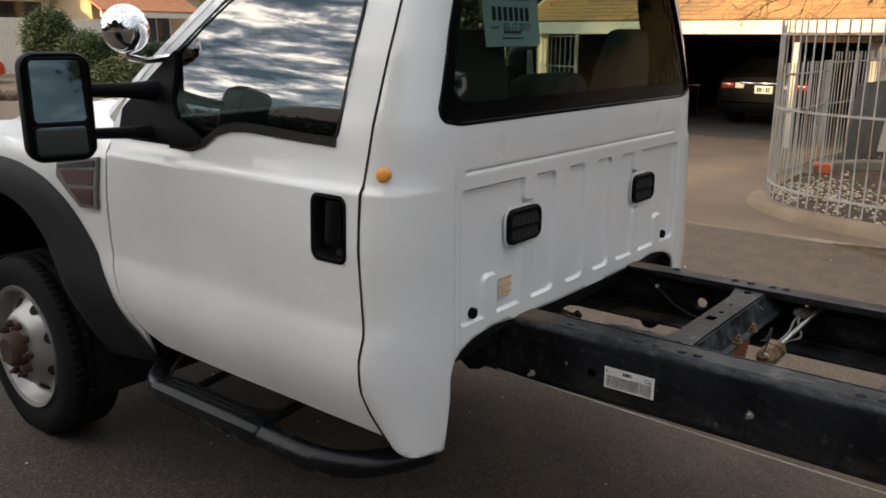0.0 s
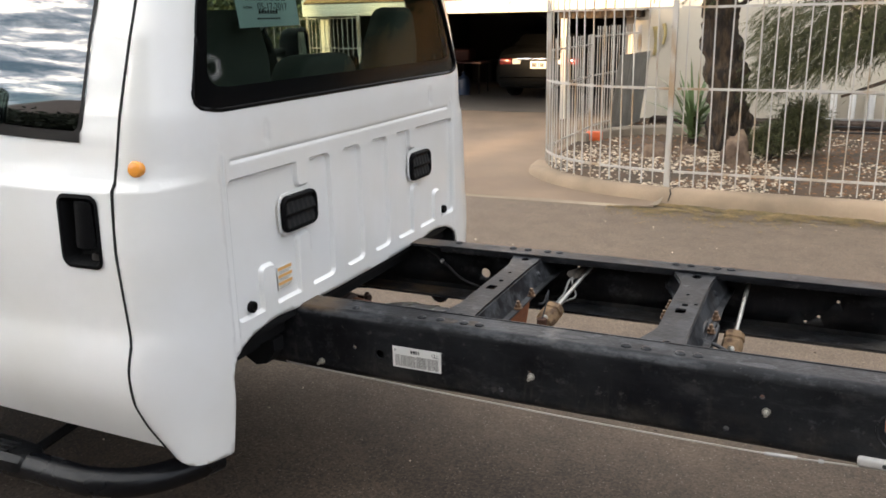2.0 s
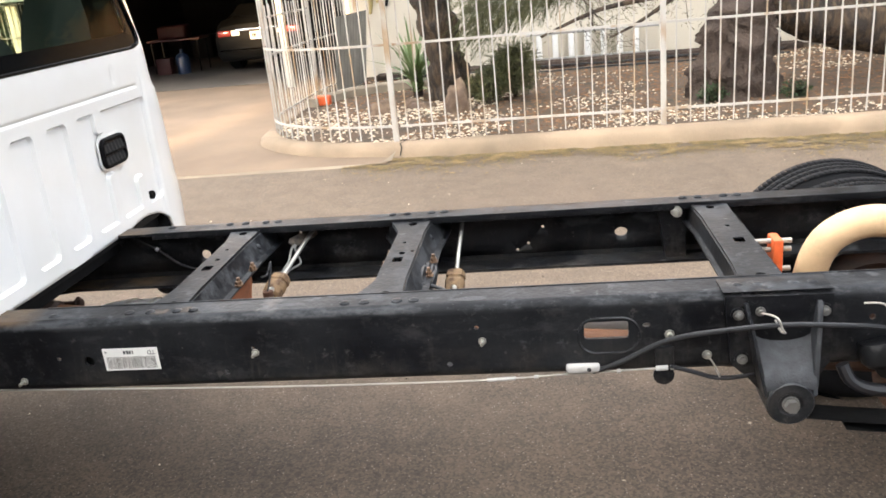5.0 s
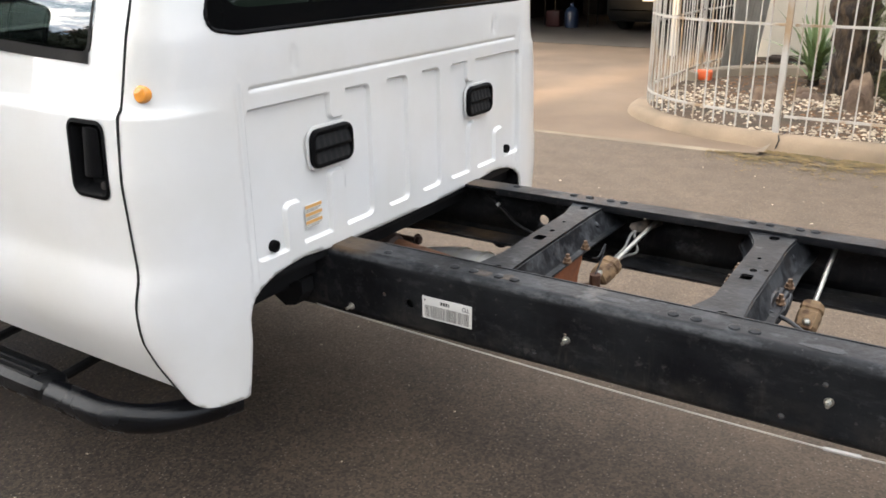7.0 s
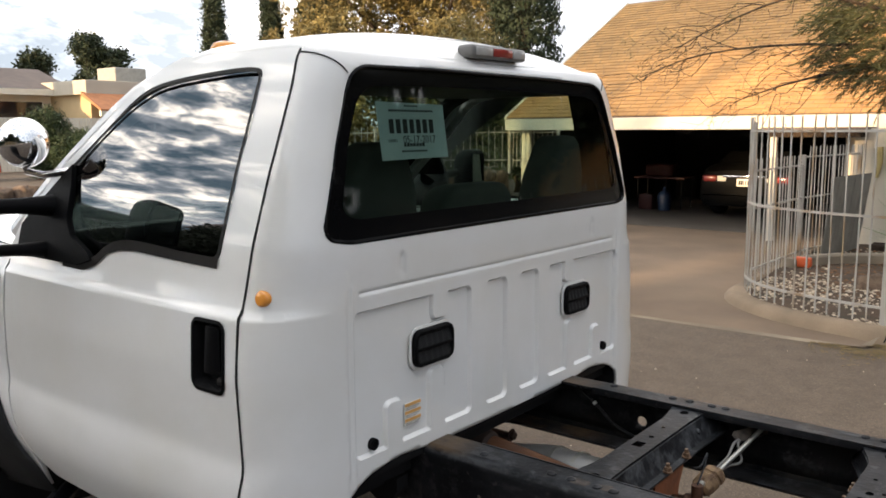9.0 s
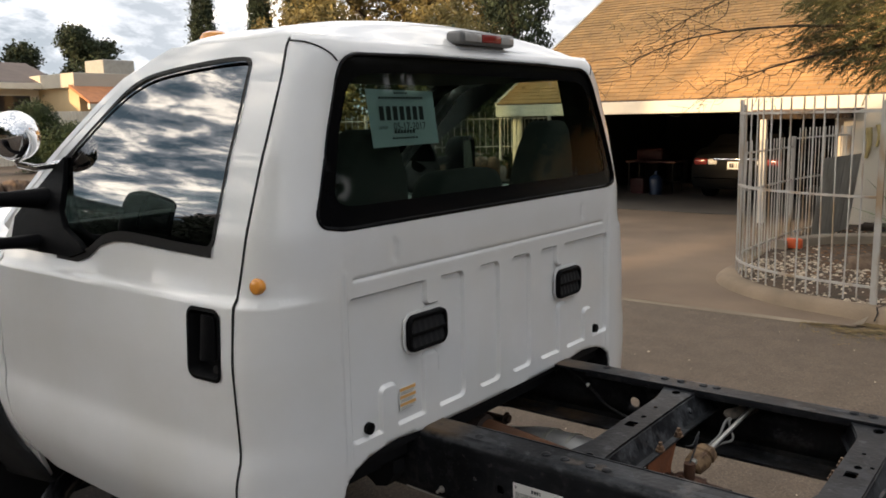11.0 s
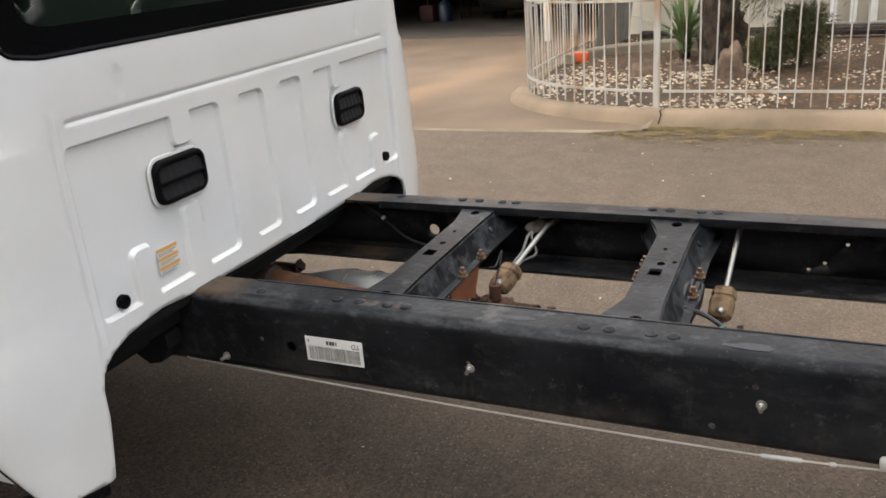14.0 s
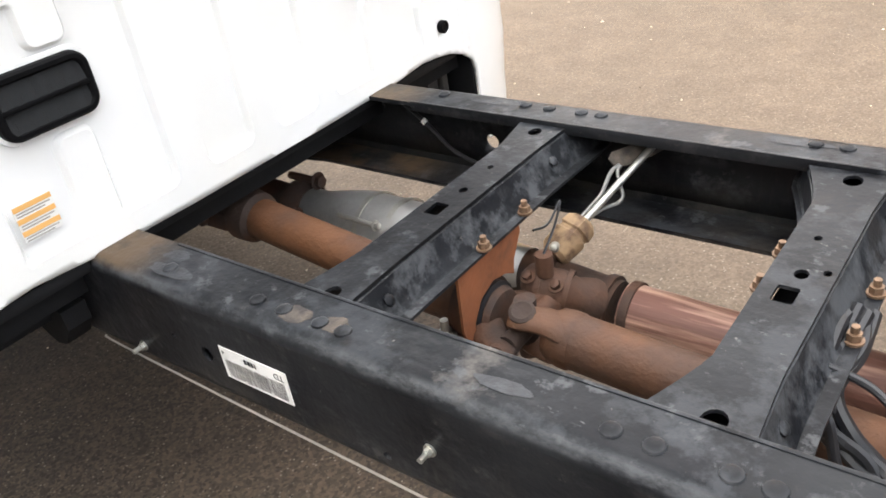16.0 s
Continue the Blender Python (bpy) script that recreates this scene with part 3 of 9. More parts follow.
def lathe(bm, profile, centre, axis, seg=32):
    """Turns (along, radius) pairs round an axis."""
    c, d = Vector(centre), Vector(axis).normalized()
    s, u = frame_along(d)
    rings = []
    for a, r in profile:
        rings.append([bm.verts.new(c + d * a + (s * math.cos(2 * math.pi * k / seg) + u * math.sin(2 * math.pi * k / seg)) * max(r, 1e-4))
                      for k in range(seg)])
    for a, b in zip(rings, rings[1:]):
        for k in range(seg):
            bm.faces.new((a[k], a[(k + 1) % seg], b[(k + 1) % seg], b[k]))
    bmesh.ops.remove_doubles(bm, verts=list(bm.verts), dist=5e-4)
    bmesh.ops.recalc_face_normals(bm, faces=list(bm.faces))
    return bm


def hex_bolt(bm, p, axis, r=0.011, h=0.010, washer=True):
    p, d = Vector(p), Vector(axis).normalized()
    if washer:
        ring_tube(bm, [p, p + d * 0.003], r * 1.5, 14)
    ring_tube(bm, [p + d * 0.003, p + d * (0.003 + h), p + d * (0.004 + h)], [r, r, r * 0.8], 6)
    return bm


def dome(bm, p, axis, r=0.013, h=0.006, seg=12):
    lathe(bm, [(0, r), (h * 0.5, r * 0.92), (h * 0.9, r * 0.6), (h, 0)], p, axis, seg)
    return bm


def rounded(w, h, r, n=5, at=(0, 0)):
    """A rounded rectangle in two dimensions."""
    out = []
    for cx, cy, a0 in ((w / 2 - r, h / 2 - r, 0), (-w / 2 + r, h / 2 - r, 90), (-w / 2 + r, -h / 2 + r, 180), (w / 2 - r, -h / 2 + r, 270)):
        for k in range(n + 1):
            a = radians(a0 + 90 * k / n)
            out.append((at[0] + cx + r * math.cos(a), at[1] + cy + r * math.sin(a)))
    return out


def inside(px, py, poly):
    x, y = np.asarray(px), np.asarray(py)
    r = np.zeros(x.shape, bool)
    q = poly[-1]
    for p in poly:
        if p[1] != q[1]:
            c = ((p[1] > y) != (q[1] > y)) & (x < (q[0] - p[0]) * (y - p[1]) / (q[1] - p[1]) + p[0])
            r ^= c
        q = p
    return r


def resample(poly, step):
    out = []
    for a, b in zip(poly, poly[1:] + poly[:1]):
        n = max(1, int(math.ceil(math.hypot(b[0] - a[0], b[1] - a[1]) / step)))
        out += [(a[0] + (b[0] - a[0]) * k / n, a[1] + (b[1] - a[1]) * k / n) for k in range(n)]
    return out


def sheet(outline, holes, fn, step=0.03, flip=False, thick=0.0, creases=(), fine=0.012, grid=True):
    """A curved sheet: a flat outline with holes, filled by small triangles and carried to space by fn(u, v).
    With a thickness it gets a back and rims."""
    loops = [resample(outline, step)] + [resample(h, step) for h in holes]
    pts, edges = [], []
    for lp in loops:
        o = len(pts)
        pts += lp
        edges += [(o + k, o + (k + 1) % len(lp)) for k in range(len(lp))]
    for c in creases:
        lp = resample(c, fine)
        o = len(pts)
        pts += lp
        edges += [(o + k, o + (k + 1) % len(lp)) for k in range(len(lp))]
    arr = np.array(pts)
    lo, hi = arr.min(0), arr.max(0)
    gx, gy = np.meshgrid(np.arange(lo[0] + step / 2, hi[0], step), np.arange(lo[1] + step / 2, hi[1], step))
    gx, gy = gx.ravel(), gy.ravel()
    ok = inside(gx, gy, loops[0])
    for h in loops[1:]:
        ok &= ~inside(gx, gy, h)
    gx, gy = gx[ok], gy[ok]
    keep = np.ones(gx.shape, bool)
    for a in range(0, len(arr), 400):
        d = (gx[:, None] - arr[None, a:a + 400, 0]) ** 2 + (gy[:, None] - arr[None, a:a + 400, 1]) ** 2
        keep &= d.min(1) > (0.45 * step) ** 2
    if not grid:
        keep[:] = False
    pts2 = [Vector(p) for p in pts] + [Vector((a, b)) for a, b in zip(gx[keep], gy[keep])]
    vs, _, fs, *_ = geom2d.delaunay_2d_cdt(pts2, edges, [], 0, 1e-6)
    fs = [f for f in fs if len(f) == 3]
    cx = np.array([sum(vs[i].x for i in f) / 3 for f in fs])
    cy = np.array([sum(vs[i].y for i in f) / 3 for f in fs])
    ok = inside(cx, cy, loops[0])
    for h in loops[1:]:
        ok &= ~inside(cx, cy, h)
    bm = bmesh.new()
    bv = [bm.verts.new(fn(v.x, v.y)) for v in vs]
    bm.verts.index_update()
    for f, k in zip(fs, ok):
        if k:
            try:
                bm.faces.new([bv[i] for i in (f[::-1] if flip else f)])
            except ValueError:
                pass
    loose = [v for v in bm.verts if not v.link_faces]
    bmesh.ops.delete(bm, geom=loose, context="VERTS")
    if thick:
        bm.normal_update()
        bm.verts.index_update()
        front = list(bm.faces)
        rim = [(e.verts[0], e.verts[1]) if e.link_loops[0].vert == e.verts[0] else (e.verts[1], e.verts[0]) for e in bm.edges if e.is_boundary]
        back = {v: bm.verts.new(v.co - v.normal * thick) for v in list(bm.verts)}
        for f in front:
            bm.faces.new([back[v] for v in reversed(f.verts)])
        for a, b in rim:
            bm.faces.new((b, a, back[a], back[b]))
    return bm


def strip_ring(outer, inner, fn, flip=False):
    """A band between two loops of equal length, carried to space by fn."""
    bm = bmesh.new()
    a = [bm.verts.new(fn(*p)) for p in outer]
    b = [bm.verts.new(fn(*p)) for p in inner]
    n = len(a)
    for k in range(n):
        q = (a[k], a[(k + 1) % n], b[(k + 1) % n], b[k])
        bm.faces.new(q[::-1] if flip else q)
    return bm


def loop_tube(bm, pts, r, seg=8):
    """A closed tube along a loop of points."""
    pts = [Vector(p) for p in pts]
    n = len(pts)
    rings = []
    for i in range(n):
        d = (pts[(i + 1) % n] - pts[i - 1]).normalized()
        s, u = frame_along(d)
        rings.append([bm.verts.new(pts[i] + (s * math.cos(2 * math.pi * k / seg) + u * math.sin(2 * math.pi * k / seg)) * r) for k in range(seg)])
    for i in range(n):
        a, b = rings[i], rings[(i + 1) % n]
        for k in range(seg):
            bm.faces.new((a[k], a[(k + 1) % seg], b[(k + 1) % seg], b[k]))
    bmesh.ops.recalc_face_normals(bm, faces=list(bm.faces))
    return bm


def prism(bm, poly, lo, hi, plane="xy"):
    """A flat outline drawn out between two levels."""
    def at(p, q):
        return {"xy": (p[0], p[1], q), "xz": (p[0], q, p[1]), "yz": (q, p[0], p[1])}[plane]
    a = [bm.verts.new(at(p, lo)) for p in poly]
    b = [bm.verts.new(at(p, hi)) for p in poly]
    n = len(poly)
    bm.faces.new(a[::-1])
    bm.faces.new(b)
    for k in range(n):
        bm.faces.new((a[k], a[(k + 1) % n], b[(k + 1) % n], b[k]))
    bmesh.ops.recalc_face_normals(bm, faces=list(bm.faces))
    return bm


def bars(bm, lo, hi, y, count, rng, fill=0.5):
    """Thin printed bars in place of writing, on a face that looks towards -y."""
    w = (hi[0] - lo[0]) / count
    for k in range(count):
        a = lo[0] + k * w
        b = a + w * (fill * rng.uniform(0.5, 1.4))
        vs = [bm.verts.new(p) for p in ((a, y, lo[1]), (b, y, lo[1]), (b, y, hi[1]), (a, y, hi[1]))]
        bm.faces.new(vs)


def writing(text, size, m, mat, parent, name="writing", width=None):
    cu = bpy.data.curves.new(name, "FONT")
    cu.body, cu.size, cu.align_x, cu.align_y = text, size, "CENTER", "CENTER"
    cu.extrude = 0.0002
    ob = new(name, cu)
    cu.materials.append(M[mat])
    ob.parent = parent
    ob.matrix_basis = m
    return ob


# ---- ground, kerb, driveway, yard ----
def build_ground():
    bm = bmesh.new()
    xs = [-1500, -600, -250, -120, -70, -45, -32, -24, -18, -12, -8, -4, 0, 4, 8, 15, 25, 50, 120, 300, 900]
    ys = [-900, -300, -120, -60, -30, -18, -12, -8, -4, 0, 4, 8, 12, 18, 26, 40, 70, 140, 400, 1200]
    grid = [[bm.verts.new((x, y, 0)) for y in ys] for x in xs]
    for a, b in zip(grid, grid[1:]):
        for k in range(len(ys) - 1):
            bm.faces.new((a[k], b[k], b[k + 1], a[k + 1]))
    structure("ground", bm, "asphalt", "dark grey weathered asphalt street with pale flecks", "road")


build_ground()

# fence line in plan: end post by the driveway, curve, then straight along the street
P0, PA, PB = Vector((-1.37, 6.50)), Vector((0.15, 5.30)), Vector((2.60, 5.22))
FDIR = (PB - PA).normalized()


def fence_curve(t):
    c = Vector((-1.22, 5.48))
    return P0 * (1 - t) ** 2 + c * 2 * t * (1 - t) + PA * t * t


def build_kerb():
    """Rounded kerb round the yard's corner and along the street."""
    inner = [(-1.44, 9.0), (-1.43, 7.6)] + [tuple(fence_curve(t)) for t in np.linspace(0, 1, 9)] + [tuple(PA + FDIR * d) for d in (1, 2, 3.5, 5, 8, 14, 30)]
    outer = [(-1.54, 9.0), (-1.53, 7.6), (-1.50, 6.5), (-1.46, 6.12), (-1.36, 5.86), (-1.18, 5.66), (-0.96, 5.50), (-0.72, 5.37), (-0.45, 5.27), (-0.12, 5.19), (0.18, 5.13)]
    outer += [(PA.x + d, 5.13 - 0.05 * d) for d in (1, 2, 3.5, 5, 8, 14, 30)]
    bm = bmesh.new()
    rows = []
    fine_i = [Vector(p).to_3d() for p in inner]
    fine_o = [Vector(p).to_3d() for p in outer]
    fi, fo = smooth_line(fine_i, 5), smooth_line(fine_o, 5)
    for a, b in zip(fi, fo):
        d = (b - a)
        w = d.length
        d.normalize()
        prof = [(-0.03, 0.085), (0.0, 0.128), (w * 0.5, 0.135), (w - 0.05, 0.125), (w - 0.012, 0.095), (w + 0.012, 0.04), (w + 0.03, -0.01)]
        rows.append([bm.verts.new((a.x + d.x * o, a.y + d.y * o, z + 0.005 * noise.noise((a.x * 2 + o, a.y * 2, o * 4)))) for o, z in prof])
    for a, b in zip(rows, rows[1:]):
        for k in range(len(a) - 1):
            bm.faces.new((a[k], b[k], b[k + 1], a[k + 1]))
    bmesh.ops.recalc_face_normals(bm, faces=list(bm.faces))
    structure("kerb", bm, "kerb", "worn buff concrete kerb with a cracked corner", "kerb")
    bm = bmesh.new()
    pts = [(0.20, 5.095, 0.03), (0.215, 5.13, 0.10), (0.20, 5.16, 0.134), (0.235, 5.23, 0.141), (0.225, 5.31, 0.140)]
    for a, b in zip(pts, pts[1:]):
        bm.faces.new([bm.verts.new(p) for p in ((a[0] - 0.006, a[1], a[2]), (a[0] + 0.006, a[1], a[2]), (b[0] + 0.007, b[1], b[2]), (b[0] - 0.005, b[1], b[2]))])
    structure("trim", bm, "seal", "dark crack across the concrete kerb", "crack")


build_kerb()


def build_driveway():
    edge = [(0.10, 5.14), (-0.45, 5.28), (-0.96, 5.51), (-1.34, 5.87), (-1.46, 6.2), (-1.50, 6.6), (-1.52, 9.0), (-1.52, 11.2), (-8.1, 11.2), (-8.1, 8.0), (-8.6, 6.2), (-9.6, 5.2), (-9.6, 4.90), (0.10, 4.90)]

    def fn(x, y):
        f = max(0, min(1, (y - 4.9) / 1.7))
        return (x, y, 0.014 + 0.075 * f * f * (3 - 2 * f) + 0.006 * noise.noise((x, y, 0)))
    bm = sheet(edge, [], fn, step=0.2)
    structure("driveway", bm, "driveway", "pale stained concrete driveway up to the open garage", "driveway")
    bm = sheet([(0.16, 5.10), (0.14, 4.95), (-0.3, 4.865), (-9.6, 4.865), (-9.6, 4.915), (0.05, 4.915)], [], lambda x, y: (x, y, 0.0015 + 0.018 * max(0, (y - 4.865) / 0.06)), step=0.15)
    structure("gutter", bm, "gutter", "pale concrete gutter lip at the foot of the driveway", "gutter")


build_driveway()


def yard_z(x, y):
    return 0.105 + 0.03 * noise.noise((x * 0.8, y * 0.8, 0)) + 0.012 * noise.noise((x * 4, y * 4, 2))


def build_yard():
    edge = [tuple(fence_curve(t)) for t in np.linspace(0, 1, 13)] + [tuple(PA + FDIR * d) for d in (2, 5, 9, 14, 30)]
    edge += [(30, 12), (-1.44, 12), (-1.44, 9), (-1.43, 7.6)]
    bm = sheet(edge, [], lambda x, y: (x, y, yard_z(x, y)), step=0.25)
    structure("yard_soil", bm, "soil", "brown bare soil of the front yard behind the fence", "soil")
    rng = random.Random(51)
    verts, faces = [], []
    while len(faces) < 19000:
        x = rng.uniform(-0.3, 13)
        wide = max(0.05, 0.24 + 0.34 * noise.noise((x * 0.9, 3, 0)) + 0.16 * noise.noise((x * 4, 1, 0)))
        y = 5.10 - 0.05 * (x - 0.15) - abs(rng.gauss(0, 0.85)) * wide
        if noise.noise((x * 6, y * 9, 7)) < rng.uniform(-0.5, 0.35):
            continue
        a, r = rng.uniform(0, 6.28), rng.uniform(0.008, 0.022)
        z = 0.004 + rng.uniform(0, 0.006)
        o = len(verts)
        for q, f in ((0, 1.3), (1.7, 0.6), (3.1, 1.2), (4.6, 0.7)):
            verts.append((x + r * f * math.cos(a + q), y + r * f * math.sin(a + q), z + rng.uniform(0, 0.004)))
        faces.append((o, o + 1, o + 2, o + 3))
    me = bpy.data.meshes.new("leaf_litter")
    me.from_pydata(verts, [], faces)
    me.materials.append(M["moss"])
    tagged(new("leaf_litter", me), "dry olive-brown moss and leaf litter along the kerb", "litter", kind="stuff")


build_yard()


# ---- many small pieces in one mesh ----
def mesh_of(name, verts, faces, mat, label, category, kind="stuff", parent=None, smooth=False):
    me = bpy.data.meshes.new(name)
    me.from_pydata([tuple(v) for v in verts], [], faces)
    me.materials.append(M[mat])
    if smooth:
        for p in me.polygons:
            p.use_smooth = True
    ob = new(name, me)
    if parent:
        ob.parent = parent
        if label:
            ob["label"] = label
        if kind:
            ob["kind"] = kind
        return ob
    return tagged(ob, label, category, kind=kind)


def pebble(verts, faces, c, r, rng, flat=0.6):
    o = len(verts)
    a = rng.uniform(0, 6.28)
    sx, sy, sz = r * rng.uniform(0.8, 1.4), r * rng.uniform(0.6, 1.0), r * flat * rng.uniform(0.7, 1.2)
    for px, py, pz in ((1, 0, 0.1), (0.4, 0.9, 0), (-0.6, 0.8, 0.15), (-1, -0.1, 0), (-0.4, -0.9, 0.1), (0.6, -0.8, 0), (0.3, 0.3, 0.9), (-0.35, 0.1, 1.0), (0.1, -0.4, 0.85)):
        q = (px * sx * rng.uniform(0.85, 1.15), py * sy * rng.uniform(0.85, 1.15), pz * sz)
        verts.append((c[0] + q[0] * math.cos(a) - q[1] * math.sin(a), c[1] + q[0] * math.sin(a) + q[1] * math.cos(a), c[2] + q[2]))
    for f in ((0, 1, 6), (1, 2, 7), (1, 7, 6), (2, 3, 7), (3, 4, 8), (3, 8, 7), (4, 5, 8), (5, 0, 6), (5, 6, 8), (6, 7, 8)):
        faces.append([o + i for i in f])


def build_gravel():
    rng = random.Random(4)
    verts, faces = [], []
    n = 0
    while n < 6000:
        x, y = rng.uniform(-1.35, 9.5), rng.uniform(5.3, 10.2)
        if x < 0.15:
            t = (x - P0.x) / (PA.x - P0.x)
            line = min((fence_curve(k / 20).y for k in range(21) if abs(fence_curve(k / 20).x - x) < 0.12), default=6.5)
            if y < line + 0.03:
                continue
        dens = 0.74 if (x < 1.0 and y < 7.7) else (0.72 if y < 5.9 else 0.30)
        if noise.noise((x * 1.1, y * 1.1, 5)) + dens < rng.uniform(0.2, 1.0):
            continue
        pebble(verts, faces, (x, y, yard_z(x, y) + 0.002), (rng.uniform(0.009, 0.024) if x < 1.3 else rng.uniform(0.007, 0.019)) * (1.3 if rng.random() < 0.10 else 1), rng, 0.7)
        n += 1
    mesh_of("gravel", verts, faces, "white_stone", "scattered white gravel on the yard soil", "gravel")
    verts, faces = [], []
    for k in range(9500):
        x, y = rng.uniform(-1.2, 9.5), rng.uniform(5.45, 10.2)
        if x < 0.15 and y < 6.4:
            continue
        pebble(verts, faces, (x, y, yard_z(x, y)), rng.uniform(0.012, 0.035), rng, 0.35)
    mesh_of("leaf_mulch", verts, faces, "mulch", "brown dead leaves and mulch on the soil", "litter")


build_gravel()


def build_grit():
    """Loose grit and small debris on the street."""
    rng = random.Random(77)
    for name, mat, count, label in (("road_grit", "white_stone", 280, "pale loose grit scattered on the asphalt"), ("road_debris", "bark", 240, "dark bits of debris scattered on the asphalt")):
        verts, faces = [], []
        for k in range(count):
            x, y = rng.uniform(-3.5, 6.5), rng.uniform(-3.0, 5.0)
            pebble(verts, faces, (x, y, 0.0), rng.uniform(0.003, 0.0075) * (1.6 if rng.random() < 0.06 else 1), rng, 0.7)
        mesh_of(name, verts, faces, mat, label, "grit")


build_grit()


# ---- steel fence ----
def square_bar(bm, a, b, w, d=None, point=False):
    """An upright or level bar of square section between two points."""
    a, b = Vector(a), Vector(b)
    dr = (b - a).normalized()
    if abs(dr.z) > 0.7:
        s, u = Vector((1, 0, 0)), Vector((0, 1, 0))
    else:
        s = dr.cross(Vector((0, 0, 1))).normalized()
        u = Vector((0, 0, 1))
    d = d or w
    lo = [bm.verts.new(a + s * i * w / 2 + u * j * d / 2) for i, j in ((-1, -1), (1, -1), (1, 1), (-1, 1))]
    hi = [bm.verts.new(b + s * i * w / 2 + u * j * d / 2) for i, j in ((-1, -1), (1, -1), (1, 1), (-1, 1))]
    for k in range(4):
        bm.faces.new((lo[k], lo[(k + 1) % 4], hi[(k + 1) % 4], hi[k]))
    bm.faces.new(lo[::-1])
    if point:
        tip = bm.verts.new(b + dr * w * 0.8)
        for k in range(4):
            bm.faces.new((hi[k], hi[(k + 1) % 4], tip))
    else:
        bm.faces.new(hi)
    return bm


def build_fence(name, line, posts, base, z_low, z_mid, z_top, z_tip, spacing, label, post_top, group="", rng_seed=1, z_slope=0.0):
    """Pickets and rails along a line of plan points; posts at the given points."""
    rng = random.Random(rng_seed)
    root = thing(name, label, "fence", (line[0].x, line[0].y, base))
    inv = Vector((line[0].x, line[0].y, base))
    def loc(p, z):
        return Vector((p.x, p.y, z)) - inv
    for z in (z_low, z_mid, z_top):
        bm = bmesh.new()
        rows = []
        for i, p in enumerate(line):
            d = (line[min(i + 1, len(line) - 1)] - line[max(i - 1, 0)]).normalized()
            s = Vector((d.y, -d.x, 0))
            rows.append([bm.verts.new(loc(p, z) + s * u * 0.009 + Vector((0, 0, v * 0.0105))) for u, v in ((-1, -1), (1, -1), (1, 1), (-1, 1))])
        for a, b in zip(rows, rows[1:]):
            for k in range(4):
                bm.faces.new((a[k], a[(k + 1) % 4], b[(k + 1) % 4], b[k]))
        bm.faces.new(rows[0][::-1])
        bm.faces.new(rows[-1])
        bmesh.ops.recalc_face_normals(bm, faces=list(bm.faces))
        part("rail", bm, "white_metal", root, smooth=False)
    acc, nxt, tot = 0.0, spacing * 0.5, 0.0
    shared = None
    for a, b in zip(line, line[1:]):
        L = (b - a).length
        while nxt <= acc + L:
            p = a.lerp(b, (nxt - acc) / L)
            if shared is None:
                bm = square_bar(bmesh.new(), (0, 0, z_low - 0.13), (0, 0, z_tip), 0.0112, None, True)
                o = part("picket", bm, "white_metal", root, smooth=False)
                shared = o.data
            else:
                o = new("picket", shared)
                o.parent = root
            o.location = (p.x - inv.x, p.y - inv.y, -inv.z)
            o.rotation_euler = (rng.uniform(-0.006, 0.006), rng.uniform(-0.010, 0.010), math.atan2(b.y - a.y, b.x - a.x))
            nxt += spacing
        acc += L
    for p in posts:
        bm = square_bar(bmesh.new(), loc(p, base - 0.05), loc(p, post_top), 0.044)
        square_bar(bm, loc(p, post_top), loc(p, post_top + 0.006), 0.049)
        part("post", bm, "white_metal", root, smooth=False)
    return root


curve_line = [fence_curve(t) for t in np.linspace(0, 1, 14)]
build_fence("steel_fence", curve_line, [P0, PA], 0.11, 0.27, 1.02, 1.72, 1.85, 0.112, "white steel picket fence, rust-streaked, curving to the driveway", 1.80, rng_seed=2)
straight = [PA + FDIR * d for d in (0.05, 2.45, 4.9, 7.35, 9.8, 12.25, 14.7)]
build_fence("steel_fence", straight, straight[1:], 0.11, 0.27, 1.02, 1.72, 1.85, 0.1225, "white steel picket fence along the street, slightly rusty", 1.80, rng_seed=3)
# gate leaf folded back along the driveway, and the short fence behind it
build_fence("steel_gate", [Vector((-1.42, 6.62)), Vector((-1.40, 8.5))], [Vector((-1.40, 8.5))], 0.10, 0.24, 0.90, 1.30, 1.42, 0.105, "white steel gate standing open beside the driveway", 1.42, rng_seed=5)
build_fence("steel_fence", [Vector((-1.38, 8.58)), Vector((-1.15, 10.3))], [Vector((-1.15, 10.3))], 0.10, 0.24, 0.90, 1.40, 1.52, 0.105, "white steel picket fence running back to the house wall", 1.50, rng_seed=6)
# fence on the far side of the driveway
far_line = [Vector((-6.35, 11.05)), Vector((-7.70, 11.45)), Vector((-9.8, 9.85)), Vector((-11.9, 7.95))]
build_fence("steel_fence", far_line, far_line, 0.95, 1.16, 1.161, 1.70, 1.82, 0.125, "white steel picket fence beyond the driveway", 1.80, rng_seed=7)


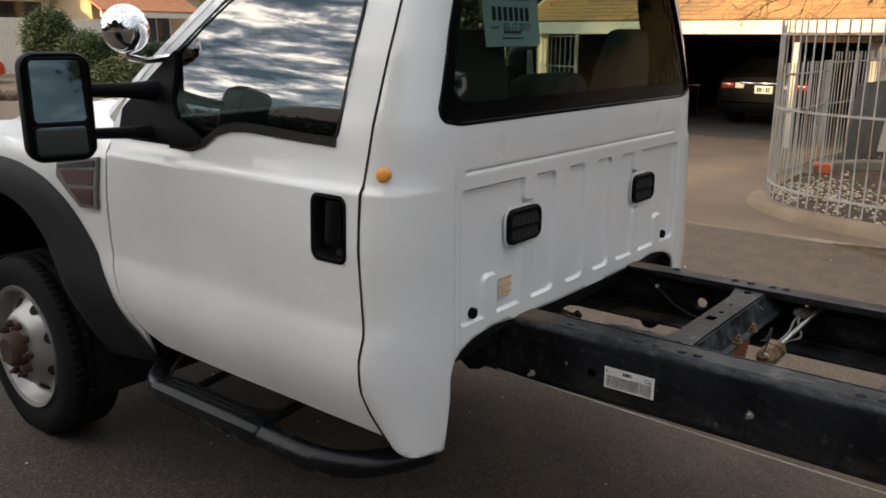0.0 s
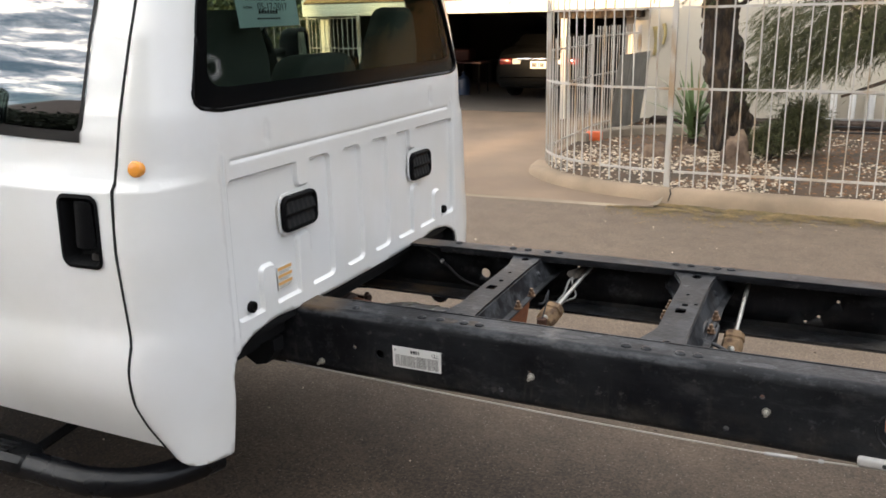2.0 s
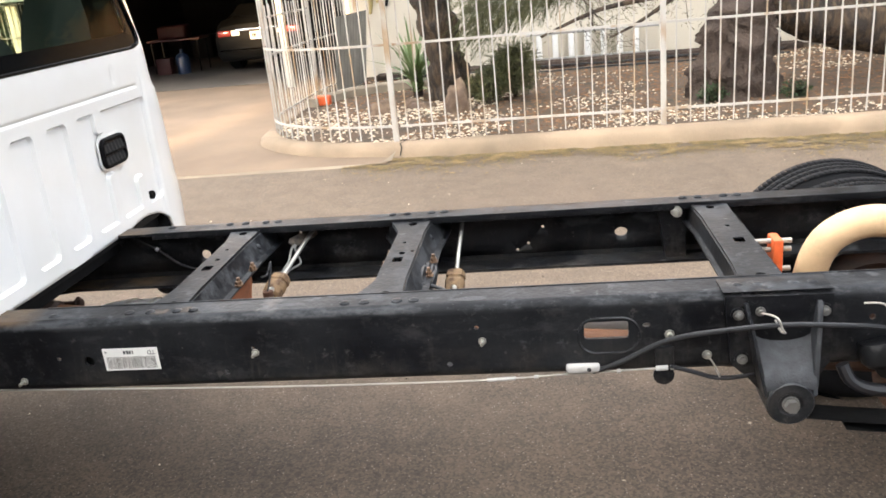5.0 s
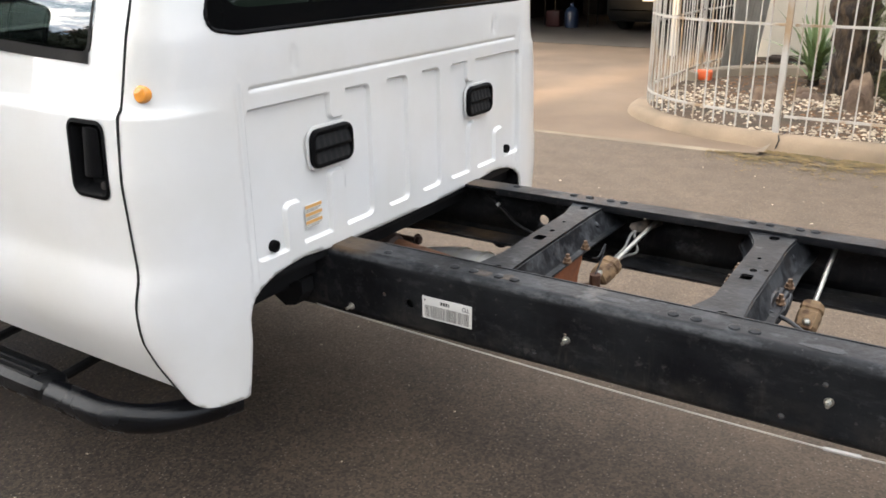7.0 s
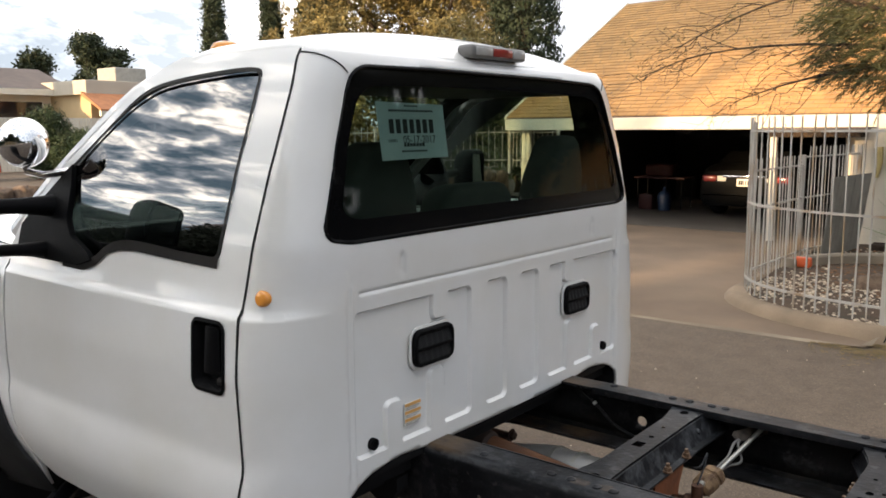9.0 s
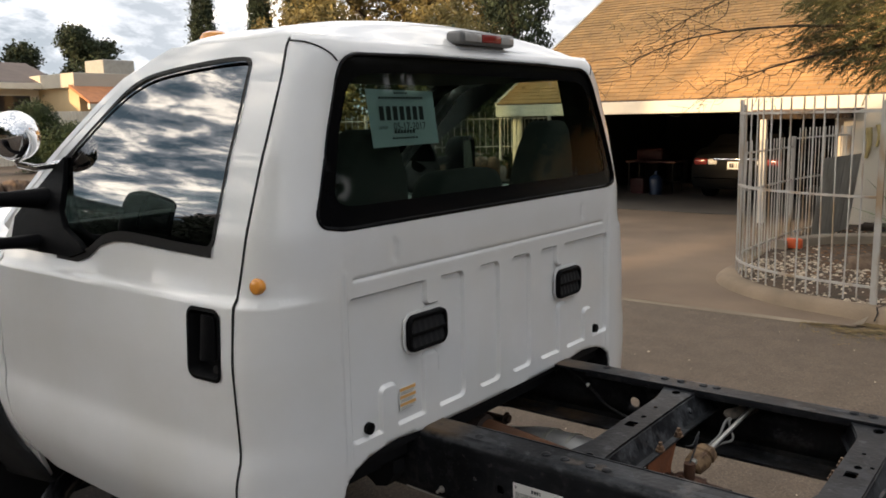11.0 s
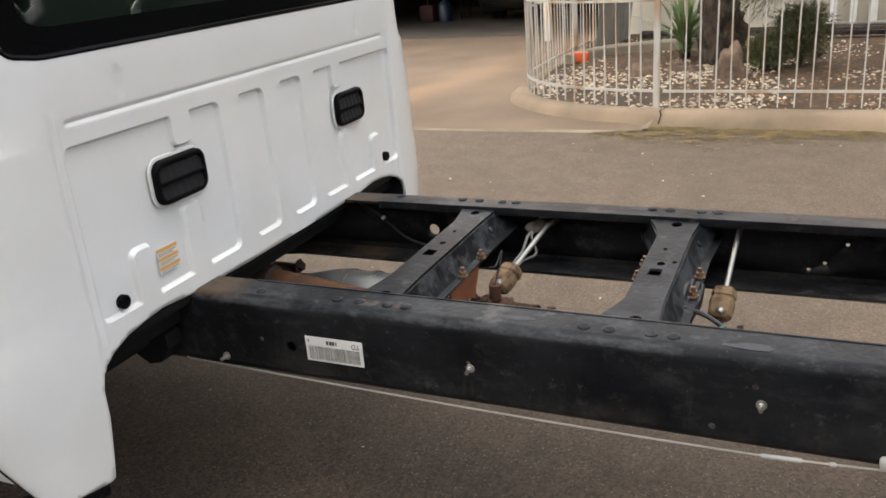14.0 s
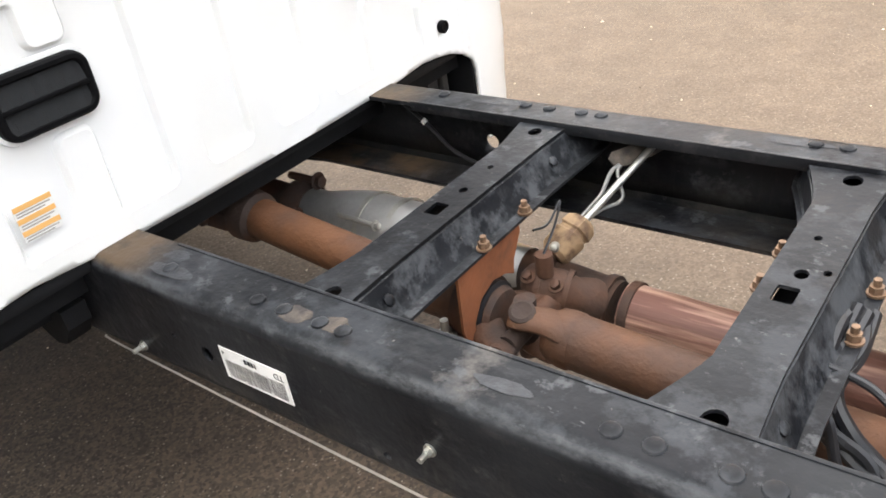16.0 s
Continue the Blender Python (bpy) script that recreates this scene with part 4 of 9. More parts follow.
# ---- plants ----
def leaf_mesh(name, spots, mat, size, per, spread, rng, parent=None, label="", category="", droop=0.0, slim=0.35, kind=""):
    """Small pointed leaves round the given spots."""
    verts, faces = [], []
    for c in spots:
        for k in range(per):
            p = Vector((c[0] + rng.gauss(0, spread), c[1] + rng.gauss(0, spread), c[2] + rng.gauss(0, spread * 0.8)))
            d = Vector((rng.gauss(0, 1), rng.gauss(0, 1), rng.gauss(0, 0.7) - droop)).normalized()
            s = d.cross(Vector((rng.gauss(0, 1), rng.gauss(0, 1), rng.gauss(0, 1)))).normalized()
            L = size * rng.uniform(0.6, 1.4)
            o = len(verts)
            verts += [p, p + d * L * 0.5 + s * L * slim * 0.5, p + d * L, p + d * L * 0.5 - s * L * slim * 0.5]
            faces.append((o, o + 1, o + 2, o + 3))
    return mesh_of(name, verts, faces, mat, label, category, kind=kind, parent=parent)


def limb(bm, pts, r0, r1, seg=9, rough=0.0, n=5):
    line = smooth_line(pts, n)
    m = len(line)
    radii = [r0 + (r1 - r0) * (i / (m - 1)) ** 0.8 for i in range(m)]
    ring_tube(bm, line, radii, seg)
    if rough:
        for v in bm.verts:
            q = noise.noise(v.co * 5) * rough + noise.noise(v.co * 16) * rough * 0.5
            v.co += Vector((q, noise.noise(v.co * 5 + Vector((9, 0, 0))) * rough, 0.3 * q))


def build_mesquite():
    """Leaning mesquite by the fence, with long bare twigs and feathery leaves."""
    rng = random.Random(11)
    root = thing("mesquite_tree", "gnarled mesquite tree with bare twigs and feathery leaves", "tree", (0.36, 7.9, 0.08))
    base = Vector((0.45, 7.9, 0.08))
    bm = bmesh.new()
    limb(bm, [(0.10, 0.05, -0.05), (0.06, 0.0, 0.25), (-0.02, -0.05, 0.9), (-0.10, -0.1, 1.6), (-0.05, -0.2, 2.3), (0.1, -0.2, 3.0), (0.2, -0.2, 3.8)], 0.275, 0.13, 34, 0.085, 18)
    part("trunk", bm, "bark", root)
    spots = []
    arms = [
        [(-0.05, -0.2, 2.2), (-0.7, -0.7, 2.45), (-1.5, -1.2, 2.50), (-2.3, -1.5, 2.42), (-2.9, -1.6, 2.22)],
        [(0.0, -0.2, 2.4), (-0.6, -0.9, 2.75), (-1.3, -1.3, 2.95), (-2.0, -1.5, 2.75), (-2.5, -1.6, 2.5)],
        [(-0.3, -0.5, 2.3), (-0.9, -0.9, 2.25), (-1.5, -1.1, 2.12), (-2.0, -1.2, 1.95)],
        [(0.1, -0.2, 2.9), (-0.5, -0.6, 3.3), (-1.4, -0.9, 3.5), (-2.2, -1.0, 3.3)],
        [(0.1, -0.2, 2.5), (0.8, -0.6, 2.8), (1.6, -0.8, 2.7), (2.3, -0.9, 2.2), (2.6, -0.9, 1.6)],
        [(0.15, -0.2, 2.8), (0.6, -0.9, 3.1), (1.0, -1.4, 3.0), (1.3, -1.7, 2.4)],
        [(0.0, -0.15, 1.6), (0.5, -0.5, 1.85), (1.0, -0.7, 1.75), (1.5, -0.75, 1.35), (1.8, -0.75, 0.9)],
        [(0.0, -0.15, 1.9), (0.7, -0.3, 2.0), (1.4, -0.4, 1.7), (1.9, -0.4, 1.2)],
        [(0.2, -0.2, 3.6), (0.0, 0.3, 4.4), (-0.3, 0.7, 5.0)],
        [(0.2, -0.2, 3.4), (0.9, 0.2, 4.1), (1.6, 0.3, 4.4)],
        [(0.2, -0.2, 3.5), (-0.8, 0.1, 4.2), (-1.6, 0.3, 4.5)],
    ]
    for a_i, arm in enumerate(arms):
        bm = bmesh.new()
        limb(bm, arm, 0.024 if a_i < 4 else 0.030, 0.004, 7, 0.022, 6)
        line = smooth_line(arm, 6)
        for k in range(5, len(line), 2):
            p = line[k]
            for j in range(2 if a_i < 4 else 4):
                L = rng.uniform(0.25, 0.95)
                along = (line[min(k + 1, len(line) - 1)] - line[k - 1]).normalized()
                d = (along + Vector((rng.gauss(0, 0.38), rng.gauss(0, 0.45), rng.gauss(0.0, 0.32)))).normalized()
                wob = L * 0.09
                q = [p + d * L * f + Vector((rng.gauss(0, wob), rng.gauss(0, wob), rng.gauss(-0.05 * f, wob))) * (1 if f else 0) for f in (0, 0.22, 0.42, 0.62, 0.82, 1.0)]
                twig = smooth_line(q, 2)
                ring_tube(bm, twig, [0.0046 - 0.0030 * i / (len(twig) - 1) for i in range(len(twig))], 4)
                for f in (3, 5, 7):
                    side_d = (d + Vector((rng.gauss(0, 0.7), rng.gauss(0, 0.7), rng.gauss(0, 0.5)))).normalized()
                    ring_tube(bm, [twig[f], twig[f] + side_d * 0.07 + Vector((0, 0, rng.gauss(0, 0.012))), twig[f] + side_d * L * 0.30], [0.0026, 0.0022, 0.0014], 4)
                dense = 0.22 if a_i in (0, 1, 2, 3) and p.x < -0.9 else 1.2
                for t in (0.35, 0.7, 1.0):
                    if rng.random() < dense * 0.55:
                        spots.append(tuple(p + d * L * t))
        part("limb", bm, "bark", root)
    # hanging strands of thin needles on the street side
    verts, faces = [], []
    def needle(p, d, L, w):
        s = d.cross(Vector((rng.gauss(0, 1), rng.gauss(0, 1), rng.gauss(0, 1)))).normalized() * w
        o = len(verts)
        verts.extend([p - s, p + s, p + d * L])
        faces.append((o, o + 1, o + 2))
    for k in range(1250):
        if k < 620:
            q = rng.random()
            p = Vector((0.50 + 1.35 * q + rng.gauss(0, 0.06), -0.65 + rng.gauss(0, 0.18), 1.75 - (0.95 - 0.55 * q) * rng.random() ** 0.9))
            d = Vector((-0.75 + rng.gauss(0, 0.25), rng.gauss(0, 0.25), -0.45 + rng.gauss(0, 0.25))).normalized()
        else:
            q = rng.random() ** 1.5
            p = Vector((0.15 - 1.35 * q, -0.7 + rng.gauss(0, 0.25), 1.80 + 0.45 * q + rng.random() * (1.25 - 0.5 * q)))
            d = Vector((-0.8 + rng.gauss(0, 0.3), rng.gauss(0, 0.3), -0.10 + rng.gauss(0, 0.3))).normalized()
        for j in range(15):
            d = (d + Vector((0, 0, -0.035))).normalized()
            needle(p, d, 0.05, 0.0022 if k < 620 else 0.0034)
            for i in range(3):
                side_d = (d + Vector((rng.gauss(0, 0.45), rng.gauss(0, 0.45), rng.gauss(0, 0.4)))).normalized()
                needle(p, side_d, rng.uniform(0.05, 0.11), 0.0022 if k < 620 else 0.0038)
            p = p + d * 0.026
    mesh_of("sprays", verts, faces, "needle", "thin drooping olive-brown needle sprays", "", "stuff", root)
    spots += [(0.25 - 0.75 * rng.random() ** 1.4, -0.6 + rng.gauss(0, 0.2), rng.uniform(2.15, 3.1)) for k in range(150)]
    leaf_mesh("crown", spots, "needle", 0.060, 30, 0.085, rng, root, "feathery grey-green leaves", droop=0.5, slim=0.10)


build_mesquite()


def build_yucca():
    rng = random.Random(5)
    root = thing("yucca", "spiky green yucca with stiff blades beside the tree", "plant", (-0.05, 8.35, 0.10))
    for k in range(72):
        verts, faces = [], []
        a, e = rng.uniform(0, 6.28), rng.uniform(0.15, 1.45)
        L, w = rng.uniform(0.50, 0.82), rng.uniform(0.018, 0.030)
        d = Vector((math.cos(a) * math.cos(e), math.sin(a) * math.cos(e), math.sin(e)))
        s = d.cross(Vector((0, 0, 1))).normalized()
        b = Vector((rng.gauss(0, 0.03), rng.gauss(0, 0.03), rng.uniform(0.05, 0.32)))
        o = len(verts)
        up = s.cross(d) * w * 0.6
        verts += [b - s * w, b + s * w, b + d * L * 0.45 + s * w * 0.9 + up, b + d * L * 0.45 - s * w * 0.9 + up, b + d * L - Vector((0, 0, 0.05 * math.cos(e))), b + up * -0.5]
        faces += [(o, o + 5, o + 2, o + 3), (o + 5, o + 1, o + 2), (o + 3, o + 2, o + 4)]
        mesh_of("blade", verts, faces, "yucca", "", "", kind="", parent=root)
    bm = bmesh.new()
    limb(bm, [(0, 0, -0.05), (0.0, 0, 0.15), (0, 0, 0.34)], 0.07, 0.06, 9, 0.01)
    part("stem", bm, "bark", root)


build_yucca()


def build_shrub(at, r, h, seed, name="shrub", label="thin grey-green desert shrub behind the fence", mat="leaf", n=220, leaf=0.05, per=10, slim=0.35):
    rng = random.Random(seed)
    root = thing(name, label, "shrub", at)
    bm = bmesh.new()
    spots = []
    for k in range(12):
        a = rng.uniform(0, 6.28)
        tip = Vector((math.cos(a) * r * rng.uniform(0.3, 1), math.sin(a) * r * rng.uniform(0.3, 1), h * rng.uniform(0.6, 1)))
        ring_tube(bm, [(0, 0, -0.03), tuple(tip * 0.5 + Vector((0, 0, 0.1 * h))), tuple(tip)], [0.012, 0.009, 0.004], 5)
    part("stems", bm, "bark", root)
    for k in range(n):
        a, e, q = rng.uniform(0, 6.28), math.asin(rng.uniform(-0.85, 1)), rng.uniform(0.62, 1.0)
        wob = 1 + 0.25 * noise.noise((math.cos(a) * 2 + seed, math.sin(a) * 2, e * 2))
        spots.append((math.cos(a) * math.cos(e) * r * q * wob, math.sin(a) * math.cos(e) * r * q * wob, max(0.03, h * 0.5 + math.sin(e) * h * 0.5 * q * wob)))
    leaf_mesh("foliage", spots, mat, leaf, per, r * 0.13, rng, root, slim=slim)
    return root


build_shrub((1.22, 7.60, 0.10), 0.27, 0.66, 3, label="wispy brownish green shrub behind the fence", mat="needle", n=190, leaf=0.11, per=26, slim=0.06)
build_shrub((0.92, 7.25, 0.10), 0.20, 0.42, 8, label="small brownish green shrub beside the boulder", mat="needle", n=220, leaf=0.06, per=18, slim=0.12)


def build_rock(name, at, size, seed, mat="rock", label="rough brown rock lying in the gravel"):
    bm = bmesh.new()
    bmesh.ops.create_icosphere(bm, subdivisions=3, radius=1.0)
    for v in bm.verts:
        d = v.co.copy()
        k = 1 + 0.40 * noise.noise(d * 1.3 + Vector((seed, 0, 0))) + 0.20 * noise.noise(d * 3.2 + Vector((0, seed, 0))) + 0.08 * noise.noise(d * 8 + Vector((0, seed, 0)))
        v.co = Vector((d.x * size[0], d.y * size[1], max(-0.3, d.z) * size[2])) * k
    ob = whole(name, bm, mat, label, "rock", angle=0.5)
    ob.location = at
    return ob


build_rock("boulder", (-0.28, 7.05, 0.14), (0.17, 0.13, 0.13), 3)
build_rock("boulder", (0.62, 6.75, 0.16), (0.15, 0.12, 0.27), 7, label="tall brown boulder at the foot of the tree")
build_rock("boulder", (0.02, 7.35, 0.13), (0.13, 0.10, 0.09), 9)
build_rock("boulder", (0.12, 7.25, 0.12), (0.16, 0.10, 0.06), 12)


def build_stump():
    root = thing("fallen_tree", "thick weathered dead tree with its trunk leaning over", "tree stump", (3.55, 6.75, 0.08))
    bm = bmesh.new()
    limb(bm, [(-0.02, 0, -0.12), (0.00, 0, 0.08), (0.0, 0.0, 0.45), (0.10, 0.05, 0.80), (0.24, 0.05, 1.10), (0.34, 0.05, 1.35)], 0.55, 0.20, 48, 0.13, 18)
    part("stump", bm, "dead_wood", root)
    bm = bmesh.new()
    limb(bm, [(0.10, 0.1, 1.22), (0.45, 0.12, 1.00), (0.8, 0.15, 0.78), (1.35, 0.2, 0.60), (2.0, 0.3, 0.50), (3.0, 0.4, 0.50)], 0.30, 0.27, 30, 0.06, 12)
    part("fallen_trunk", bm, "bark", root, "dark rough-barked trunk")
    bm = bmesh.new()
    limb(bm, [(0.9, 0.2, 0.95), (1.6, 0.1, 1.25), (2.4, 0.0, 1.75), (3.2, 0, 2.2)], 0.24, 0.14, 14, 0.04, 7)
    part("limb", bm, "bark", root)
    bm = bmesh.new()
    limb(bm, [(-0.05, 0, 1.25), (-0.7, -0.1, 1.10), (-1.4, -0.15, 1.0), (-2.0, -0.2, 0.78)], 0.05, 0.012, 7, 0.01, 6)
    limb(bm, [(-0.5, -0.1, 1.14), (-1.0, -0.2, 0.85), (-1.3, -0.2, 0.72)], 0.03, 0.008, 6, 0.006, 6)
    part("limb", bm, "bark", root)
    build_shrub((3.25, 6.35, 0.10), 0.13, 0.16, 21, "grass_tuft", "green weed tuft at the dead tree's foot", "leaf_hedge", 50, 0.05, 8)
    build_shrub((4.05, 6.30, 0.10), 0.13, 0.14, 22, "grass_tuft", "green weed tuft at the dead tree's foot", "leaf_hedge", 40, 0.05, 8)


build_stump()


def build_border():
    """Low concrete edging inside the gravel corner."""
    line = smooth_line([(-1.36, 7.9, 0), (-1.20, 8.35, 0), (-0.9, 8.75, 0), (-0.45, 9.0, 0), (0.2, 9.1, 0), (1.2, 9.15, 0)], 6)
    bm = bmesh.new()
    rows = []
    for i, p in enumerate(line):
        d = (line[min(i + 1, len(line) - 1)] - line[max(i - 1, 0)]).normalized()
        n = Vector((d.y, -d.x, 0))
        rows.append([bm.verts.new(p + n * o + Vector((0, 0, z))) for o, z in ((-0.07, 0.02), (-0.065, 0.20), (-0.04, 0.225), (0.05, 0.225), (0.07, 0.20), (0.075, 0.02))])
    for a, b in zip(rows, rows[1:]):
        for k in range(5):
            bm.faces.new((a[k], b[k], b[k + 1], a[k + 1]))
    bm.faces.new(rows[0])
    bm.faces.new(rows[-1][::-1])
    bmesh.ops.recalc_face_normals(bm, faces=list(bm.faces))
    structure("border_kerb", bm, "concrete", "low curved concrete edging round the planted bed", "edging")


build_border()


# ---- the truck: a white single-cab chassis truck ----
truck = thing("chassis_cab_truck", "white single-cab truck with a bare black chassis behind the cab", "truck", (0, 0, 0.05))

HALF_W = [(.30, .88), (.48, .925), (.52, .952), (.58, .977), (.65, 1.003), (.70, 1.0175), (.74, 1.0240), (.78, 1.0245), (.82, 1.0215), (.85, 1.0165), (.868, 1.012), (.882, 1.009), (.90, 1.0075), (1.10, 1.006), (1.20, .994), (1.245, .988), (1.262, .973),
          (1.30, .963), (1.42, .940), (1.60, .888), (1.80, .813), (1.87, .780), (1.905, .760), (1.95, .71)]


def half_w(z):
    return float(np.interp(z, [a for a, b in HALF_W], [b for a, b in HALF_W]))


def side(x, z, out=0.0):
    """The driver's flank of the cab."""
    return Vector((x, -(half_w(z) + out - 0.014 * ((x + 0.75) / 0.75) ** 2), z))


def mirror_y(v):
    return Vector((v[0], -v[1], v[2]))


def rear_x(z):
    return -0.12 * max(0.0, z - 1.40) ** 1.0 - (max(0.0, z - 1.84) ** 2) * 6.0


def corner_a(z):
    return float(np.interp(z, [0.5, 1.3, 1.5, 1.87], [0.225, 0.215, 0.17, 0.12]))


def flat_y(z):
    return half_w(z) - corner_a(z) - 0.010


ARC = 0.27
SEAM_X = -0.122


def rear_emboss(y, z):
    """Pressed relief of the rear wall: recessed fields with bright raised feet between them."""
    def field(x0, x1, z0, z1, r=0.020, soft=0.008, depth=0.012):
        cx, cz, hx, hz = (x0 + x1) / 2, (z0 + z1) / 2, (x1 - x0) / 2 - r, (z1 - z0) / 2 - r
        dx, dz = max(abs(y - cx) - hx, 0), max(abs(z - cz) - hz, 0)
        d = math.hypot(dx, dz) - r
        s = min(1, max(0, 0.5 - d / soft))
        return depth * s * s * (3 - 2 * s)
    rec = 0.0
    for f in FIELDS:
        rec = max(rec, field(*f))
    keep = 0.0
    for f in BLOCKS:
        keep = max(keep, field(*f) / 0.012)
    d = -rec * (1 - keep)
    # the whole panel is let in a little between its two seams
    s = min(1, max(0, 0.5 - (abs(y) - 0.742) / 0.006)) * min(1, max(0, (1.36 - z) / 0.12))
    d -= 0.005 * s
    d += 0.004 * math.exp(-(((abs(y) - 0.7235) / 0.006) ** 2)) if z < 1.30 else 0
    # horizontal swage under the window
    e = (z - 1.278) / 0.0045
    if abs(y) < 0.69:
        d -= 0.006 * math.exp(-e * e)
    for cy in (-0.53, 0.53):
        d -= 0.006 * math.exp(-(((y - cy) / 0.010) ** 2)) * (1 if 1.315 < z < 1.37 else 0)
    return d


FIELDS = [(-0.715, -0.10 - 0.115, 0.838, 1.228), (-0.135, -0.022, 0.838, 1.228), (0.055, 0.168, 0.838, 1.228),
          (0.235, 0.735, 0.838, 1.228)]
BLOCKS = [(-0.397, -0.323, 1.155, 1.30), (-0.598, -0.530, 0.74, 0.962), (-0.412, -0.340, 0.74, 1.012),
          (-0.585, -0.545, 0.80, 0.96),
          (0.345, 0.405, 1.155, 1.30), (0.555, 0.622, 0.74, 0.955), (0.362, 0.425, 0.74, 1.012)]


def rear(s, z):
    """Rear wall, from the driver's seam round both corners."""
    a, sg = abs(s), (1 if s >= 0 else -1)
    yf = flat_y(z)
    if a <= yf:
        return Vector((rear_x(z) + rear_emboss(s, z), s, z))
    t = min(1.0, (a - yf) / ARC) * math.pi / 2
    ca = half_w(z) - 0.010 - yf
    y = yf + ca * math.sin(t)
    x = rear_x(z) - (rear_x(z) - SEAM_X + seam_shift(z)) * (1 - math.cos(t))
    return Vector((x, sg * y, z))


def seam_shift(z):
    """How far the door's rear edge lies ahead of its mean line."""
    return float(np.interp(z, [0.50, 0.58, 0.64, 0.71, 0.80, 0.86, 0.90, 1.10, 1.28, 1.62, 1.80, 1.87],
                           [-0.082, -0.055, -0.030, -0.012, -0.010, -0.019, -0.015, 0.0, 0.008, -0.012, -0.012, 0.004]))


def edge_s(z):
    return flat_y(z) + ARC


def rounder(poly, times=2):
    """Corners cut twice into soft bends; long straight runs stay."""
    poly = resample(poly, 0.05)
    for _ in range(times):
        poly = [(a[0] * q + b[0] * (1 - q), a[1] * q + b[1] * (1 - q)) for a, b in zip(poly, poly[1:] + poly[:1]) for q in (0.75, 0.25)]
    return poly


def build_rear_panel():
    zs = [0.50, 0.56, 0.62, 0.70, 0.78, 0.84, 0.88, 0.95, 1.05, 1.15, 1.25, 1.30, 1.40, 1.5, 1.6, 1.7, 1.8, 1.87, 1.902]
    arch = [(0.778, 0.485), (0.768, 0.489), (0.763, 0.70), (0.752, 0.735), (0.72, 0.762), (0.66, 0.785), (0.60, 0.795), (0.54, 0.800), (0.42, 0.790), (0.2, 0.785)]
    foot = [(edge_s(0.545), 0.543), (edge_s(0.53) - 0.025, 0.528), (edge_s(0.51) - 0.065, 0.509), (edge_s(0.50) - 0.115, 0.497), (edge_s(0.50) - 0.17, 0.489)]
    bottom = foot + arch + [(-a, b) for a, b in arch[::-1]] + [(-a, b) for a, b in foot[::-1]]
    outline = [(-edge_s(z), z) for z in zs[1:]][::-1] + bottom[::-1] + [(edge_s(z), z) for z in zs[1:]]
    win = [(-0.785, 1.425), (-0.800, 1.452), (-0.738, 1.66), (-0.682, 1.80), (-0.655, 1.838), (-0.61, 1.856),
           (-0.33, 1.862), (0.33, 1.862), (0.61, 1.856), (0.655, 1.838), (0.682, 1.80), (0.738, 1.66), (0.800, 1.452), (0.785, 1.425), (0.72, 1.413), (-0.72, 1.413)]
    win = rounder(win)
    creases = []
    for f in FIELDS + BLOCKS:
        for o in (-0.004, 0.0, 0.004):
            q = rounded(f[1] - f[0] + 2 * o, f[3] - f[2] + 2 * o, 0.020 + o, 4, ((f[0] + f[1]) / 2, (f[2] + f[3]) / 2))
            if f[2] > 0.83 and f[3] < 1.25:
                creases.append(q)
            else:
                creases.append([(a, max(0.815, min(1.27, b))) for a, b in q])
    for y in (0.715, 0.719, 0.7235, 0.728, 0.732, 0.739, 0.7455):
        for sg in (-1, 1):
            creases.append([(sg * y, 0.80), (sg * y, 1.33)])
    for z in (1.266, 1.270, 1.274, 1.278, 1.282, 1.286, 1.290):
        creases.append([(-0.70, z), (0.70, z)])
    for z in (0.65, 0.72, 0.79, 0.84, 0.875, 0.90, 0.94, 1.20, 1.245, 1.262, 1.30):
        for sg in (-1, 1):
            creases.append([(sg * (flat_y(z) + 0.01), z), (sg * (edge_s(z) - 0.012), z)])
    bm = sheet(outline, [win], rear, step=0.011, creases=creases)
    ob = part("rear_cab_wall", bm, "paint", truck, "white pressed-steel rear cab wall", angle=0.75)
    so = ob.modifiers.new("thickness", "SOLIDIFY")
    so.thickness, so.offset = 0.012, -1
    # glass with a black printed border
    def glass_fn(s, z):
        v = rear(max(-flat_y(z) - 0.2, min(flat_y(z) + 0.2, s)), z)
        return v + Vector((-0.006, 0, 0))
    inner = [(-0.715, 1.475), (-0.735, 1.50), (-0.69, 1.66), (-0.645, 1.765), (-0.615, 1.795), (-0.57, 1.808), (-0.3, 1.815), (0.3, 1.815), (0.57, 1.808), (0.615, 1.795),
             (0.645, 1.765), (0.69, 1.66), (0.735, 1.50), (0.715, 1.475), (0.67, 1.468), (-0.67, 1.468)]
    inner = rounder(inner)
    frit = sheet(win, [inner], glass_fn, step=0.04)
    rw = part("rear_window", frit, "frit", truck, "black-bordered rear window glass")
    pane = sheet(inner, [], lambda s, z: Vector((rear_x(z) - 0.008, s, z)), step=0.05)
    g = part("pane", pane, "glass_rear", rw)
    g.visible_shadow = False
    seal = bmesh.new()
    loop_tube(seal, [glass_fn(*p) + Vector((0.004, 0, 0)) for p in resample(win, 0.02)], 0.006, 8)
    part("window_seal", seal, "frit", rw)
    return rw


rear_window = build_rear_panel()


def squircle(t, p=3.0):
    return max(0.0, 1 - min(1.0, abs(t)) ** p) ** (1 / p)


ROOF_X0, ROOF_X1 = -0.082, -0.84


